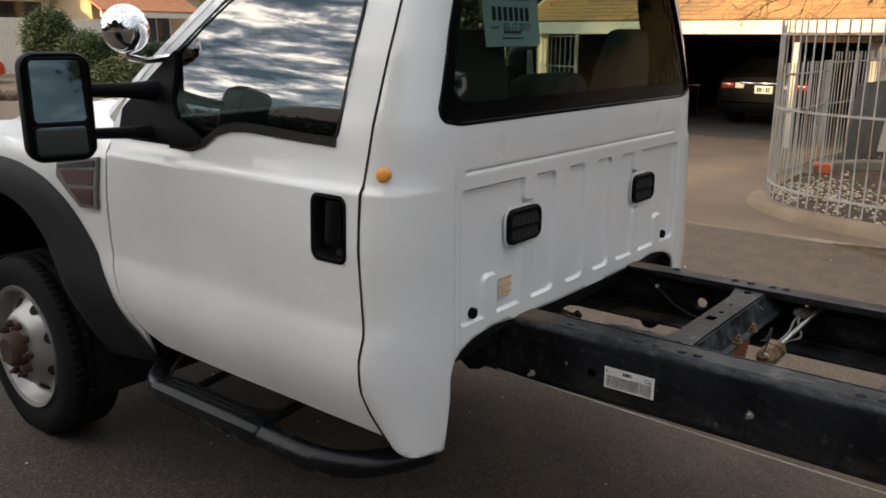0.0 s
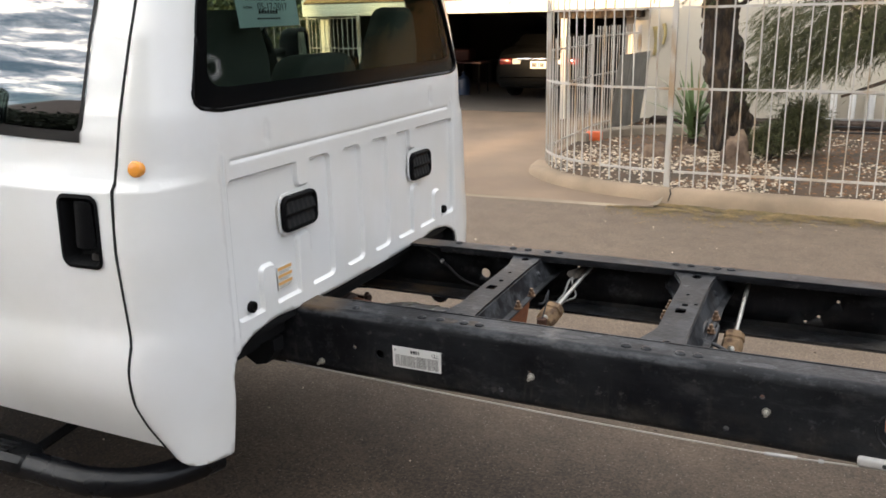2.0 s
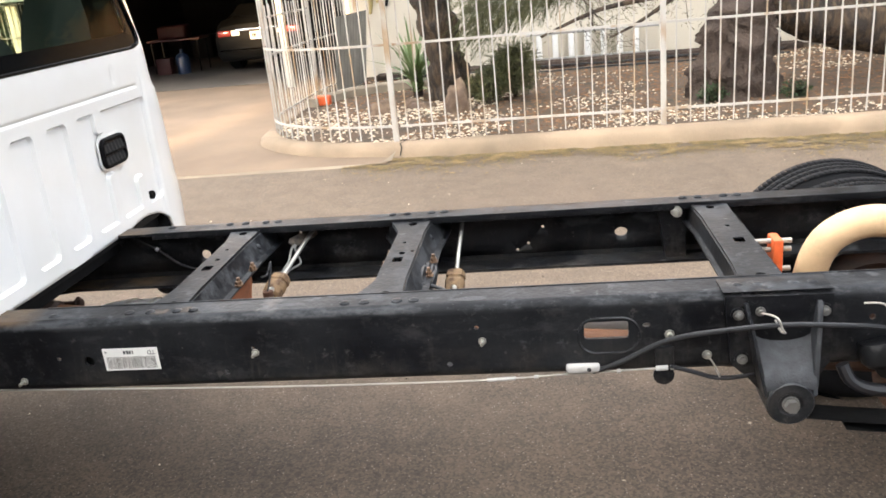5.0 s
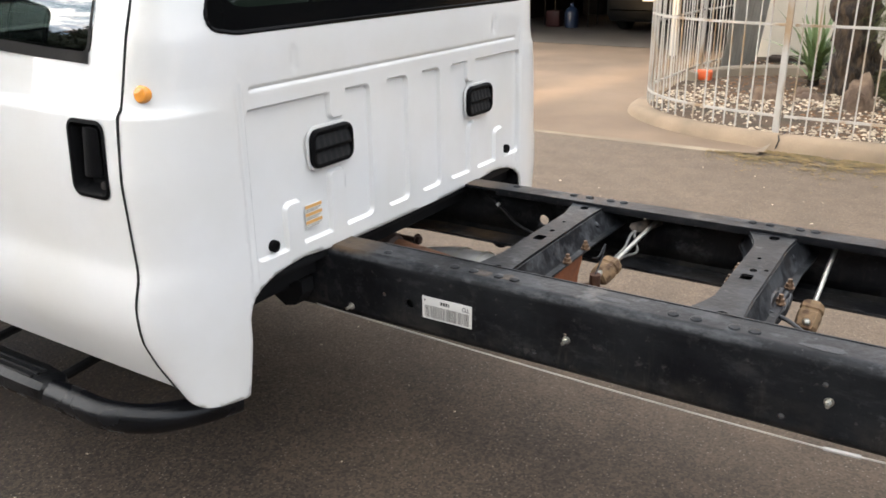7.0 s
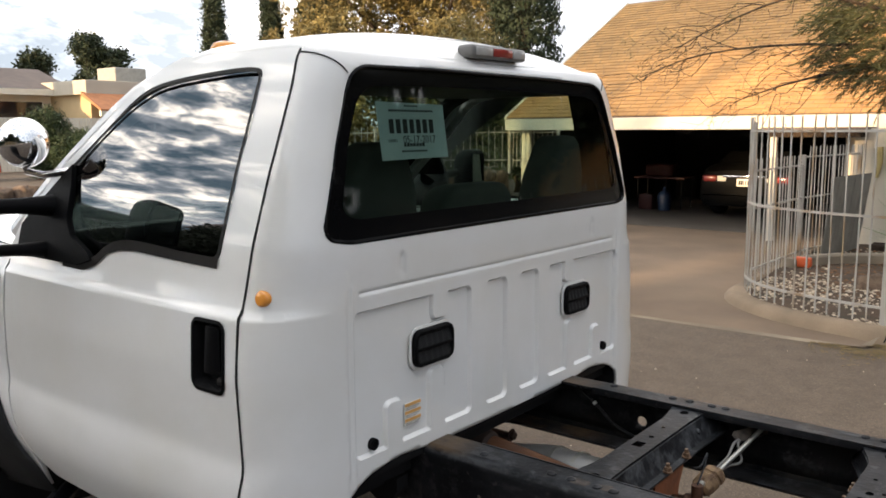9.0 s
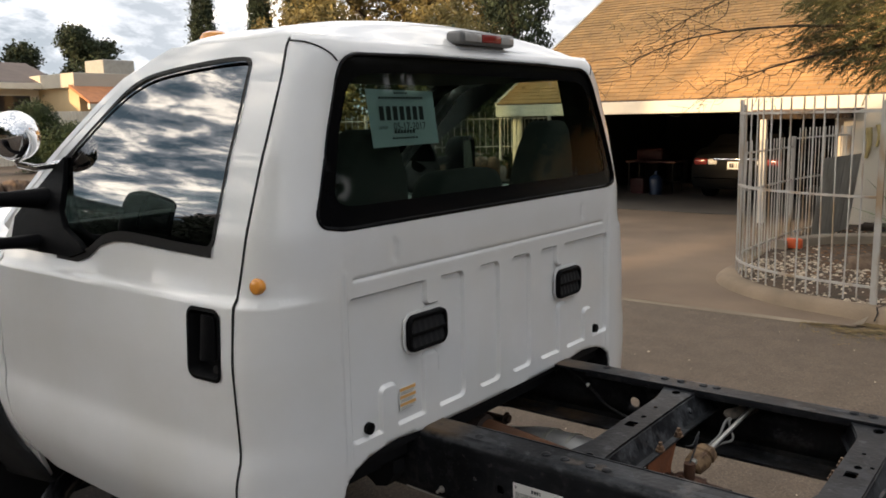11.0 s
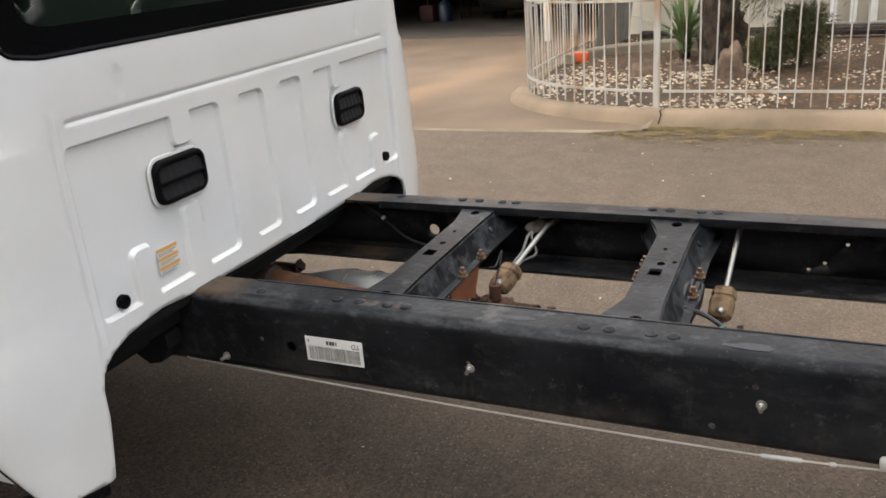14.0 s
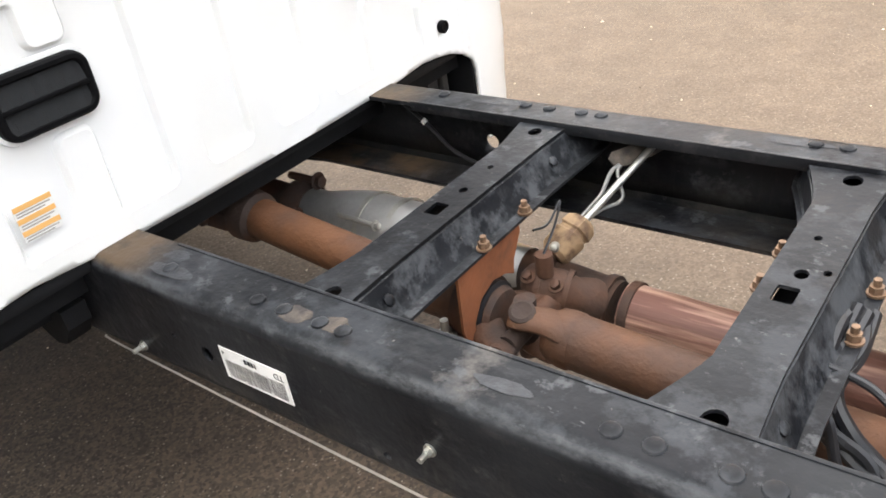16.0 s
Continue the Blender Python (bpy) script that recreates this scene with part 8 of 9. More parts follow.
def build_vent(yc, zc, w, h):
    rim = rounded(w, h, 0.030, 6, (yc, zc))
    bm = bmesh.new()
    loops = []
    for d, o in ((-0.008, -0.010), (-0.007, -0.007)):
        loops.append([bm.verts.new((o, y, z)) for y, z in shrink(rounded(w + 0.0, h, 0.030, 6, (yc, zc)), d)])
    for a, b in zip(loops, loops[1:]):
        for k in range(len(a)):
            bm.faces.new((a[k], a[(k + 1) % len(a)], b[(k + 1) % len(a)], b[k]))
    bm.faces.new(loops[-1])
    bmesh.ops.recalc_face_normals(bm, faces=list(bm.faces))
    pad = part("vent_pad", bm, "paint", truck, "raised white pad round the vent", angle=0.4)
    bm = bmesh.new()
    loops = []
    for d, o in ((0.0, -0.006), (0.001, 0.004), (0.005, 0.008), (0.012, 0.008), (0.016, 0.004), (0.017, -0.012)):
        loops.append([bm.verts.new((o, y, z)) for y, z in shrink(rim, d)])
    for a, b in zip(loops, loops[1:]):
        for k in range(len(a)):
            bm.faces.new((a[k], a[(k + 1) % len(a)], b[(k + 1) % len(a)], b[k]))
    bmesh.ops.recalc_face_normals(bm, faces=list(bm.faces))
    v = part("cab_vent", bm, "black_plastic", truck, "black plastic cab vent with two rubber flaps")
    for z0, z1 in ((zc + 0.002, zc + h / 2 - 0.014), (zc - h / 2 + 0.014, zc - 0.004)):
        bm = bmesh.new()
        ys = np.linspace(yc - w / 2 + 0.015, yc + w / 2 - 0.015, 25)
        up = [bm.verts.new((-0.001, y, z1)) for y in ys]
        md = [bm.verts.new((0.003 + 0.0016 * math.sin(i * 1.57), y, (z0 + z1) / 2)) for i, y in enumerate(ys)]
        dn = [bm.verts.new((0.007 + 0.0012 * math.sin(i * 1.57), y, z0)) for i, y in enumerate(ys)]
        for k in range(24):
            bm.faces.new((dn[k], dn[k + 1], md[k + 1], md[k]))
            bm.faces.new((md[k], md[k + 1], up[k + 1], up[k]))
        part("flap", bm, "grey_plastic", v, "dull black rubber flap")
    small_part("divider", "black_plastic", v, lambda bm: box(bm, (-0.01, yc - w / 2 + 0.012, zc - 0.006), (0.009, yc + w / 2 - 0.012, zc + 0.003), 0.002))


build_vent(-0.400, 1.086, 0.180, 0.108)
build_vent(0.425, 1.086, 0.172, 0.106)
for y in (-0.646, 0.645):
    small_part("rubber_plug", "black_plastic", truck, lambda bm: lathe(bm, [(-0.012, 0.0165), (0.001, 0.0165), (0.003, 0.0135), (0.002, 0.0095), (0.0, 0.008), (0.0, 0.0)], (-0.006 if y < 0 else -0.001, y, 0.862), (1, 0, 0), 20), "round black rubber plug")


def build_warning_label():
    y0, y1, z0, z1 = -0.520, -0.450, 0.872, 0.938
    lab = part("warning_label", box(bmesh.new(), (-0.0105, y0, z0), (-0.0093, y1, z1)), "label_white", truck, "small white label with orange stripes", smooth=False)
    for k in range(3):
        z = z1 - 0.010 - k * 0.022
        part("stripe", box(bmesh.new(), (-0.0093, y0 + 0.001, z), (-0.0086, y1 - 0.001, z + 0.009)), "label_orange", lab, smooth=False)
        for q in range(2):
            part("print_mark", box(bmesh.new(), (-0.0093, y0 + 0.004, z - 0.005 - q * 0.005), (-0.0087, y1 - 0.006 - 0.01 * q, z - 0.0025 - q * 0.005)), "faint_print", lab, smooth=False)


build_warning_label()

# amber side marker
small_part("side_marker", "amber", truck, lambda bm: lathe(bm, [(-0.012, 0.0200), (0.002, 0.0200), (0.006, 0.017), (0.008, 0.009), (0.0085, 0)], (-0.085, -0.942, 1.297), (0.10, -1, 0.16), 24), "round amber side marker lamp")


def build_paper():
    """Printed temporary permit taped inside the rear glass."""
    def at(y, z, o):
        return Vector((-0.12 * (z - 1.40) - 0.010 + o, y, z))
    y0, y1, z0, z1 = -0.572, -0.288, 1.612, 1.768
    bm = bmesh.new()
    tl = 0.006
    vs = [bm.verts.new(p) for p in (at(y0 + tl, z0, 0), at(y1 + 0.004, z0 + 0.004, 0), at(y1, z1 - 0.004, 0), at(y0, z1, 0))]
    bm.faces.new(vs)
    bmesh.ops.solidify(bm, geom=list(bm.faces), thickness=0.0006)
    ob = part("permit_paper", bm, "label_paper", rear_window, "pale blue printed permit taped to the glass", smooth=False)
    lean = math.degrees(math.atan(0.12))
    def put(text, size, y, z):
        q = at(y, z, 0.0012)
        writing(text, size, Matrix.Translation(q) @ Matrix.Rotation(radians(90), 4, "Z") @ Matrix.Rotation(radians(90 - lean), 4, "X"), "ink", ob)
    yc = (y0 + y1) / 2
    for k in range(7):
        a = yc - 0.098 + k * 0.028
        bm = bmesh.new()
        bm.faces.new([bm.verts.new(at(p, q, 0.0012)) for p, q in ((a, 1.684), (a + 0.019, 1.684), (a + 0.019, 1.722), (a, 1.722))])
        part("print_bar", bm, "ink", ob, smooth=False)
    put("EXPIRES", 0.011, yc - 0.088, 1.664)
    put("05-17-2017", 0.030, yc + 0.024, 1.666)
    for w, z, h in ((0.060, 1.756, 0.004), (0.19, 1.742, 0.006), (0.09, 1.648, 0.009), (0.11, 1.633, 0.005)):
        bm = bmesh.new()
        n = int(w / 0.012)
        for k in range(n):
            a = yc - w / 2 + k * w / n
            bm.faces.new([bm.verts.new(at(p, q, 0.0012)) for p, q in ((a, z), (a + w / n * 0.8, z), (a + w / n * 0.8, z + h), (a, z + h))])
        part("print_line", bm, "ink", ob, smooth=False)


build_paper()


def build_running_board(sg):
    def P(x, y, z):
        return (x, y * sg, z)
    bm = bmesh.new()
    ring_tube(bm, smooth_line([P(-0.085, -0.76, 0.443), P(-0.125, -0.865, 0.445), P(-0.19, -0.955, 0.447), P(-0.29, -1.004, 0.449), P(-0.42, -1.014, 0.450), P(-0.9, -1.014, 0.452), P(-1.10, -1.0, 0.455), P(-1.20, -0.92, 0.470), P(-1.25, -0.80, 0.50)], 7), 0.040, 20)
    rb = part("running_board", bm, "black_tube", truck, "glossy black tubular running board")
    # stepped pad with raised treads
    bm = bmesh.new()
    rows = []
    for f in np.linspace(0, 1, 22):
        x = -1.10 + 0.60 * f
        e = squircle(2 * f - 1, 4)
        rows.append([bm.verts.new(P(x, -1.014 + d * (0.35 + 0.65 * e), 0.452 + h * (0.4 + 0.6 * e))) for d, h in ((-0.052, 0.0), (-0.048, 0.030), (-0.030, 0.046), (0.0, 0.047), (0.030, 0.046), (0.050, 0.040), (0.056, 0.010))])
    for a, b in zip(rows, rows[1:]):
        for k in range(6):
            bm.faces.new((a[k], a[k + 1], b[k + 1], b[k]))
    bm.faces.new(rows[0])
    bm.faces.new(rows[-1][::-1])
    bmesh.ops.recalc_face_normals(bm, faces=list(bm.faces))
    pad = part("step_pad", bm, "step_pad", rb, "worn grey-black rubber step pad")
    for k in range(3):
        small_part("tread_rib", "step_pad", pad, lambda bm: box(bm, (-1.02, min(sg * (-1.044 + k * 0.021), sg * (-1.034 + k * 0.021)), 0.496), (-0.58, max(sg * (-1.044 + k * 0.021), sg * (-1.034 + k * 0.021)), 0.502), 0.002))
    for x in (-1.0, -0.60):
        small_part("bracket", "frame_dark", rb, lambda bm: ring_tube(bm, [P(x, -1.00, 0.440), P(x, -0.70, 0.47)], 0.015, 8))


build_running_board(1)
build_running_board(-1)


def build_mirror(sg):
    """Tall towing mirror on two arms, with a dark sail panel on the door."""
    # sail panel in the window's front corner
    sail = [(-1.285, 1.322), (-1.275, 1.40), (-1.10, 1.535), (-1.02, 1.595), (-1.00, 1.53), (-0.99, 1.44), (-0.95, 1.385), (-0.86, 1.350), (-0.82, 1.325), (-0.90, 1.303), (-1.2, 1.303)]
    bm = sheet(sail, [], (lambda x, z: side(x, z, 0.010)) if sg > 0 else (lambda x, z: mirror_y(side(x, z, 0.010))), step=0.04, thick=0.02, flip=sg < 0)
    m = part("door_mirror", bm, "black_plastic", truck, "tall black towing mirror on two arms")
    # head
    cx, cy, cz = (-1.095, -1.265, 1.435) if sg > 0 else (-1.12, 1.27, 1.435)
    w, h, dp = 0.195, 0.317, 0.100
    rot = Matrix.Rotation(radians(-14 * sg), 4, "Z")
    bm = bmesh.new()
    rows = []
    for x, k in ((dp * 0.5, 0.965), (dp * 0.5 - 0.012, 1.0), (0.0, 1.0), (-dp * 0.32, 0.93), (-dp * 0.5, 0.78), (-dp * 0.62, 0.45)):
        rows.append([bm.verts.new(Vector((cx, cy, cz)) + rot @ Vector((x, a, b))) for a, b in [(p * k, q * k) for p, q in rounded(w, h, 0.046, 6)]])
    for a, b in zip(rows, rows[1:]):
        for k in range(len(a)):
            bm.faces.new((a[k], a[(k + 1) % len(a)], b[(k + 1) % len(a)], b[k]))
    bm.faces.new(rows[-1])
    bm.faces.new([bm.verts.new(v.co - (rot @ Vector((0.012, 0, 0)))) for v in rows[0]][::-1])
    bmesh.ops.recalc_face_normals(bm, faces=list(bm.faces))
    head = part("mirror_head", bm, "black_plastic", m)
    for z0, z1, nm in ((-0.041, 0.137, "main_glass"), (-0.136, -0.054, "spot_glass")):
        bm = bmesh.new()
        outl = rounded(w - 0.044, z1 - z0, 0.014, 4, (0.0, (z0 + z1) / 2))
        bm.faces.new([bm.verts.new(Vector((cx, cy, cz)) + rot @ Vector((dp * 0.5 - 0.004 - 0.05 * (b - (z0 + z1) / 2), a, b))) for a, b in outl])
        part(nm, bm, "mirror_glass", head, "mirror glass", smooth=False)
        bm = bmesh.new()
        loop_tube(bm, [Vector((cx, cy, cz)) + rot @ Vector((dp * 0.5 - 0.003, a, b)) for a, b in resample(rounded(w - 0.044, z1 - z0 + 0.008, 0.016, 4, (0.0, (z0 + z1) / 2)), 0.03)], 0.006, 6)
        part("glass_rim", bm, "black_plastic", head)
    for z, z_end, r in ((1.465, 1.479, 0.030), (1.330, 1.348, 0.024)):
        bm = bmesh.new()
        ring_tube(bm, [(-1.10, -0.91 * sg, z), (-1.11, -1.03 * sg, z * 0.6 + z_end * 0.4), (cx - 0.02, cy + 0.06 * sg, z_end)], [r * 1.5, r, r * 0.85], 14, flat=0.8)
        part("arm", bm, "black_plastic", m)


def build_spot_lamp():
    # chrome pillar lamp outside, its dark handle inside the glass
    bm = bmesh.new()
    bmesh.ops.create_uvsphere(bm, u_segments=32, v_segments=20, radius=0.078)
    for v in bm.verts:
        v.co = Vector((v.co.x, v.co.y * 0.95, v.co.z)) + Vector((-1.18, -0.965, 1.660))
    lamp = part("spot_lamp", bm, "chrome", truck, "round chrome spot lamp on the windscreen pillar")
    bm = bmesh.new()
    ring_tube(bm, [(-1.18, -0.965, 1.60), (-1.175, -0.96, 1.570), (-1.12, -0.935, 1.560), (-1.03, -0.875, 1.575)], [0.016, 0.011, 0.011, 0.013], 12)
    part("lamp_arm", bm, "chrome", lamp)
    bm = bmesh.new()
    bmesh.ops.create_uvsphere(bm, u_segments=24, v_segments=14, radius=0.048)
    for v in bm.verts:
        v.co = Vector((v.co.x, v.co.y * 0.6, v.co.z)) + Vector((-0.985, -0.845, 1.585))
    ring_tube(bm, [(-1.03, -0.875, 1.575), (-0.985, -0.845, 1.585)], 0.013, 10)
    part("lamp_handle", bm, "black_plastic", lamp)


build_mirror(1)
build_mirror(-1)
build_spot_lamp()


# ---- the house with the open garage ----
def wall_box(name, lo, hi, mat, label, category="wall"):
    return structure(name, box(bmesh.new(), lo, hi), mat, label, category, smooth=False)


GX0, GX1, GY, EAVE = -7.25, -1.75, 11.5, 1.95
wall_box("wall_1", (GX0 - 0.2, GY, 0), (GX0, 18.6, 2.0), "stucco", "cream stucco side wall of the garage")
wall_box("wall_2", (GX1, GY + 0.6, 0), (GX1 + 0.2, 18.6, 2.2), "stucco", "cream stucco side wall of the garage")
# inner walls and ceiling carry the garage's shade in their colour
wall_box("wall_3", (GX0, 18.4, 0), (GX1, 18.6, 2.3), "shaded_room", "rear wall inside the garage, shade in its colour")
wall_box("wall_4", (GX0, GY + 0.05, 0.1), (GX0 + 0.02, 18.4, 2.3), "shaded_room", "inner wall of the garage, shade in its colour")
wall_box("wall_5", (GX1 - 0.02, GY + 0.65, 0.1), (GX1, 18.4, 2.3), "shaded_room", "inner wall of the garage, shade in its colour")
wall_box("ceiling", (GX0, GY + 0.1, 1.92), (GX1, 18.4, 1.97), "shaded_room", "garage ceiling with shade in its colour", "ceiling")
wall_box("garage_floor", (GX0, GY - 0.35, 0.0), (GX1, 18.4, 0.098), "garage_floor", "concrete garage floor, shade in its colour", "floor")
wall_box("wall_6", (-1.30, 10.62, 0.0), (9.5, 10.85, 1.74), "stucco_white", "white stucco house wall behind the yard")
wall_box("wall_7", (-1.30, 10.85, 0.0), (-1.10, 16.0, 1.74), "stucco_white", "white stucco house wall beside the passage")
wall_box("wall_8", (9.3, 10.85, 0.0), (9.5, 20, 1.74), "stucco_white", "white stucco end wall of the house")


def build_roof_plane():
    """Shingled slope over garage and house, with overlapping courses."""
    root = thing("house_roof", "brown shingled gable roof over the garage, sunlit", "roof", (-7.5, 11.05, EAVE))
    slope, run = 0.53, 5.05
    dy, dz = 1 / math.hypot(1, slope), slope / math.hypot(1, slope)
    length = run / dy
    x0, x1 = 0.0, 18.4
    bm = bmesh.new()
    box(bm, (x0, 0, -0.02), (x1, length, 0.02))
    m = Matrix.Rotation(math.atan(slope), 4, "X")
    bmesh.ops.transform(bm, matrix=m, verts=list(bm.verts))
    part("decking", bm, "roof_dark", root, smooth=False)
    rng = random.Random(8)
    verts, faces = [], []
    course = 0.145
    rows = int(length / course)
    for r in range(rows):
        a = r * course
        x = x0 - rng.uniform(0, 0.3)
        while x < x1:
            w = rng.uniform(0.14, 0.26)
            xa, xb = max(x, x0), min(x + w - 0.008, x1)
            if xb > xa:
                t = 0.006 + rng.uniform(0, 0.007)
                jut = rng.uniform(-0.008, 0.008)
                o = len(verts)
                for q, zz in ((a + jut, 0.02 + t + 0.008), (a + course + 0.02, 0.022 + t * 0.4)):
                    y, z = q * dy - zz * dz, q * dz + zz * dy
                    verts += [(xa, y, z), (xb, y, z)]
                yb, zb = (a + jut) * dy - 0.02 * dz, (a + jut) * dz + 0.02 * dy
                verts += [(xa, yb, zb), (xb, yb, zb)]
                faces += [(o, o + 1, o + 3, o + 2), (o + 4, o + 5, o + 1, o)]
            x += w
    mesh_of("shingles", verts, faces, "shingle", "brown asphalt shingles in courses", "", kind="stuff", parent=root)
    bm = bmesh.new()
    box(bm, (x0 - 0.02, -0.03, -0.21), (x1, 0.01, -0.005), 0.006)
    part("fascia", bm, "fascia", root, "wide cream fascia board", smooth=False)
    bm = bmesh.new()
    box(bm, (x0 - 0.04, 0, -0.16), (x0, length, 0.05))
    bmesh.ops.transform(bm, matrix=m, verts=list(bm.verts))
    part("bargeboard", bm, "fascia", root, smooth=False)
    # far slope
    bm = bmesh.new()
    top = length * dz
    vs = [bm.verts.new(p) for p in ((x0, run, top), (x1, run, top), (x1, run * 2, 0), (x0, run * 2, 0))]
    bm.faces.new(vs)
    bmesh.ops.solidify(bm, geom=list(bm.faces), thickness=0.04)
    part("rear_slope", bm, "roof_dark", root, smooth=False)
    # gable end
    bm = bmesh.new()
    prism(bm, [(0.3, -0.05), (run, top - 0.2), (run * 2 - 0.3, -0.05)], 0.30, 0.42, "yz")
    part("gable", bm, "stucco", root, smooth=False)
    bm = bmesh.new()
    box(bm, (x0, 0.0, -0.215), (x1, 0.55, -0.195))
    part("soffit", bm, "fascia", root, smooth=False)


build_roof_plane()


def build_patio_cover():
    root = thing("patio_cover", "dark timber patio cover beside the garage", "patio cover", (-1.5, 11.2, 0.1))
    for k in range(7):
        bm = box(bmesh.new(), (-0.9 + 0.0, -0.9 + k * 0.3, 1.52), (0.35, -0.82 + k * 0.3, 1.62), 0.008)
        part("rafter", bm, "bark", root, smooth=False)
    bm = box(bmesh.new(), (-0.95, -1.0, 1.62), (0.4, 1.2, 1.66))
    part("deck", bm, "roof_dark", root, smooth=False)
    for x in (-0.85,):
        bm = box(bmesh.new(), (x, -0.95, 0), (x + 0.09, -0.86, 1.52), 0.006)
        part("post", bm, "stucco", root, smooth=False)


build_patio_cover()


def build_garage_car():
    root = thing("parked_car", "dark grey saloon car parked in the garage", "car", (-3.59, 13.0, 0.1))
    # body: lofted sections from the tail forwards
    secs = [(0.00, 0.32, 0.78, 0.70, 0.72), (0.06, 0.24, 0.86, 0.86, 0.86), (0.30, 0.20, 0.89, 0.98, 0.92), (0.9, 0.18, 0.90, 1.00, 0.94), (2.0, 0.18, 0.90, 0.96, 0.94), (3.2, 0.18, 0.89, 0.92, 0.92), (4.2, 0.20, 0.84, 0.80, 0.86), (4.6, 0.28, 0.70, 0.62, 0.74)]
    bm = bmesh.new()
    rows = []
    for y, zb, w, zt, wt in secs:
        prof = [(-w * 0.92, zb), (-w, zb + 0.12), (-w, zt - 0.28), (-w * 0.97, zt - 0.10), (-w * 0.86, zt - 0.015), (-w * 0.5, zt + 0.02), (0, zt + 0.03), (w * 0.5, zt + 0.02), (w * 0.86, zt - 0.015), (w * 0.97, zt - 0.10), (w, zt - 0.28), (w, zb + 0.12), (w * 0.92, zb)]
        rows.append([bm.verts.new((x, y, z)) for x, z in prof])
    for a, b in zip(rows, rows[1:]):
        for k in range(len(a)):
            bm.faces.new((a[k], a[(k + 1) % len(a)], b[(k + 1) % len(a)], b[k]))
    bm.faces.new(rows[0])
    bm.faces.new(rows[-1][::-1])
    bmesh.ops.recalc_face_normals(bm, faces=list(bm.faces))
    part("body", bm, "car_dark", root)
    bm = bmesh.new()
    rows = []
    for y, z, w in ((0.50, 0.99, 0.70), (0.85, 1.20, 0.64), (1.25, 1.32, 0.60), (2.0, 1.34, 0.60), (2.6, 1.25, 0.62), (3.3, 0.95, 0.72)):
        rows.append([bm.verts.new(p) for p in ((-0.78, y, 0.94), (-w, y, z - 0.06), (-w * 0.85, y, z), (0, y, z + 0.02), (w * 0.85, y, z), (w, y, z - 0.06), (0.78, y, 0.94))])
    for a, b in zip(rows, rows[1:]):
        for k in range(6):
            bm.faces.new((a[k], a[k + 1], b[k + 1], b[k]))
    bmesh.ops.recalc_face_normals(bm, faces=list(bm.faces))
    part("cabin", bm, "car_dark", root)
    bm = bmesh.new()
    vs = [bm.verts.new(p) for p in ((-0.66, 0.515, 1.015), (0.66, 0.515, 1.015), (0.58, 0.85, 1.225), (-0.58, 0.85, 1.225))]
    bm.faces.new(vs)
    part("rear_screen", bm, "car_dark", root, smooth=False)
    for sg in (-1, 1):
        bm = box(bmesh.new(), (sg * 0.66 - 0.13, -0.005, 0.67), (sg * 0.66 + 0.13, 0.07, 0.79), 0.03, 3)
        part("tail_lamp", bm, "red_lens", root, "red tail lamp")
        bm = box(bmesh.new(), (sg * 0.44 - 0.085, -0.008, 0.68), (sg * 0.44 + 0.085, 0.06, 0.785), 0.02, 3)
        part("reverse_lamp", bm, "label_white", root, "pale reversing lamp")
        bm = bmesh.new()
        lathe(bm, [(-0.1, 0.2), (-0.1, 0.30), (-0.07, 0.32), (0.07, 0.32), (0.1, 0.30), (0.1, 0.2), (0.08, 0.02), (0.08, 0)], (sg * 0.80, 0.95, 0.32), (sg, 0, 0), 24)
        part("wheel", bm, "rubber", root)
    bm = box(bmesh.new(), (-0.42, -0.012, 0.755), (0.42, 0.02, 0.80), 0.008)
    part("boot_trim", bm, "chrome", root, "bright chrome boot trim")
    bm = box(bmesh.new(), (-0.16, -0.012, 0.60), (0.16, 0.01, 0.74), 0.006)
    plate = part("number_plate", bm, "label_white", root, "white number plate")
    rng = random.Random(2)
    bm = bmesh.new()
    bars(bm, (-0.12, 0.63), (0.12, 0.71), -0.016, 6, rng, 0.6)
    part("plate_marks", bm, "ink", plate)


build_garage_car()


def build_garage_clutter():
    root = thing("folding_table", "folding table with a dull red top in the garage", "table", (-5.75, 14.4, 0.1))
    bm = box(bmesh.new(), (-0.55, -0.3, 0.62), (0.55, 0.3, 0.66), 0.008)
    part("tabletop", bm, "red_cloth", root, smooth=False)
    for x in (-0.48, 0.48):
        for y in (-0.25, 0.25):
            part("leg", ring_tube(bmesh.new(), [(x, y, 0), (x, y, 0.62)], 0.014, 8), "frame_dark", root)
    bm = box(bmesh.new(), (-6.10, 14.2, 0.76), (-5.50, 14.6, 1.02), 0.06, 3)
    whole("storage_bag", bm, "red_cloth", "red soft bag lying on the table", "bag")
    bm = lathe(bmesh.new(), [(0, 0), (0, 0.13), (0.30, 0.14), (0.36, 0.11), (0.40, 0.04), (0.47, 0.04), (0.47, 0)], (-5.50, 13.85, 0.1), (0, 0, 1), 20)
    whole("water_bottle", bm, "blue_plastic", "large blue water bottle on the garage floor", "bottle")
    bm = box(bmesh.new(), (-6.05, 13.8, 0.1), (-5.75, 14.05, 0.42), 0.03, 2)
    whole("fuel_can", bm, "red_cloth", "red plastic can on the garage floor", "can")
    rng = random.Random(9)
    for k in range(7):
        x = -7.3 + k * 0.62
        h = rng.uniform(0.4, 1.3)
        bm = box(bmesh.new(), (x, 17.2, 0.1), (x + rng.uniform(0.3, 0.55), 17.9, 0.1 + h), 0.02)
        whole("storage_box", bm, "shaded_room", "storage box stacked in the garage, shade in its colour", "box", "boxes in the garage")


build_garage_clutter()


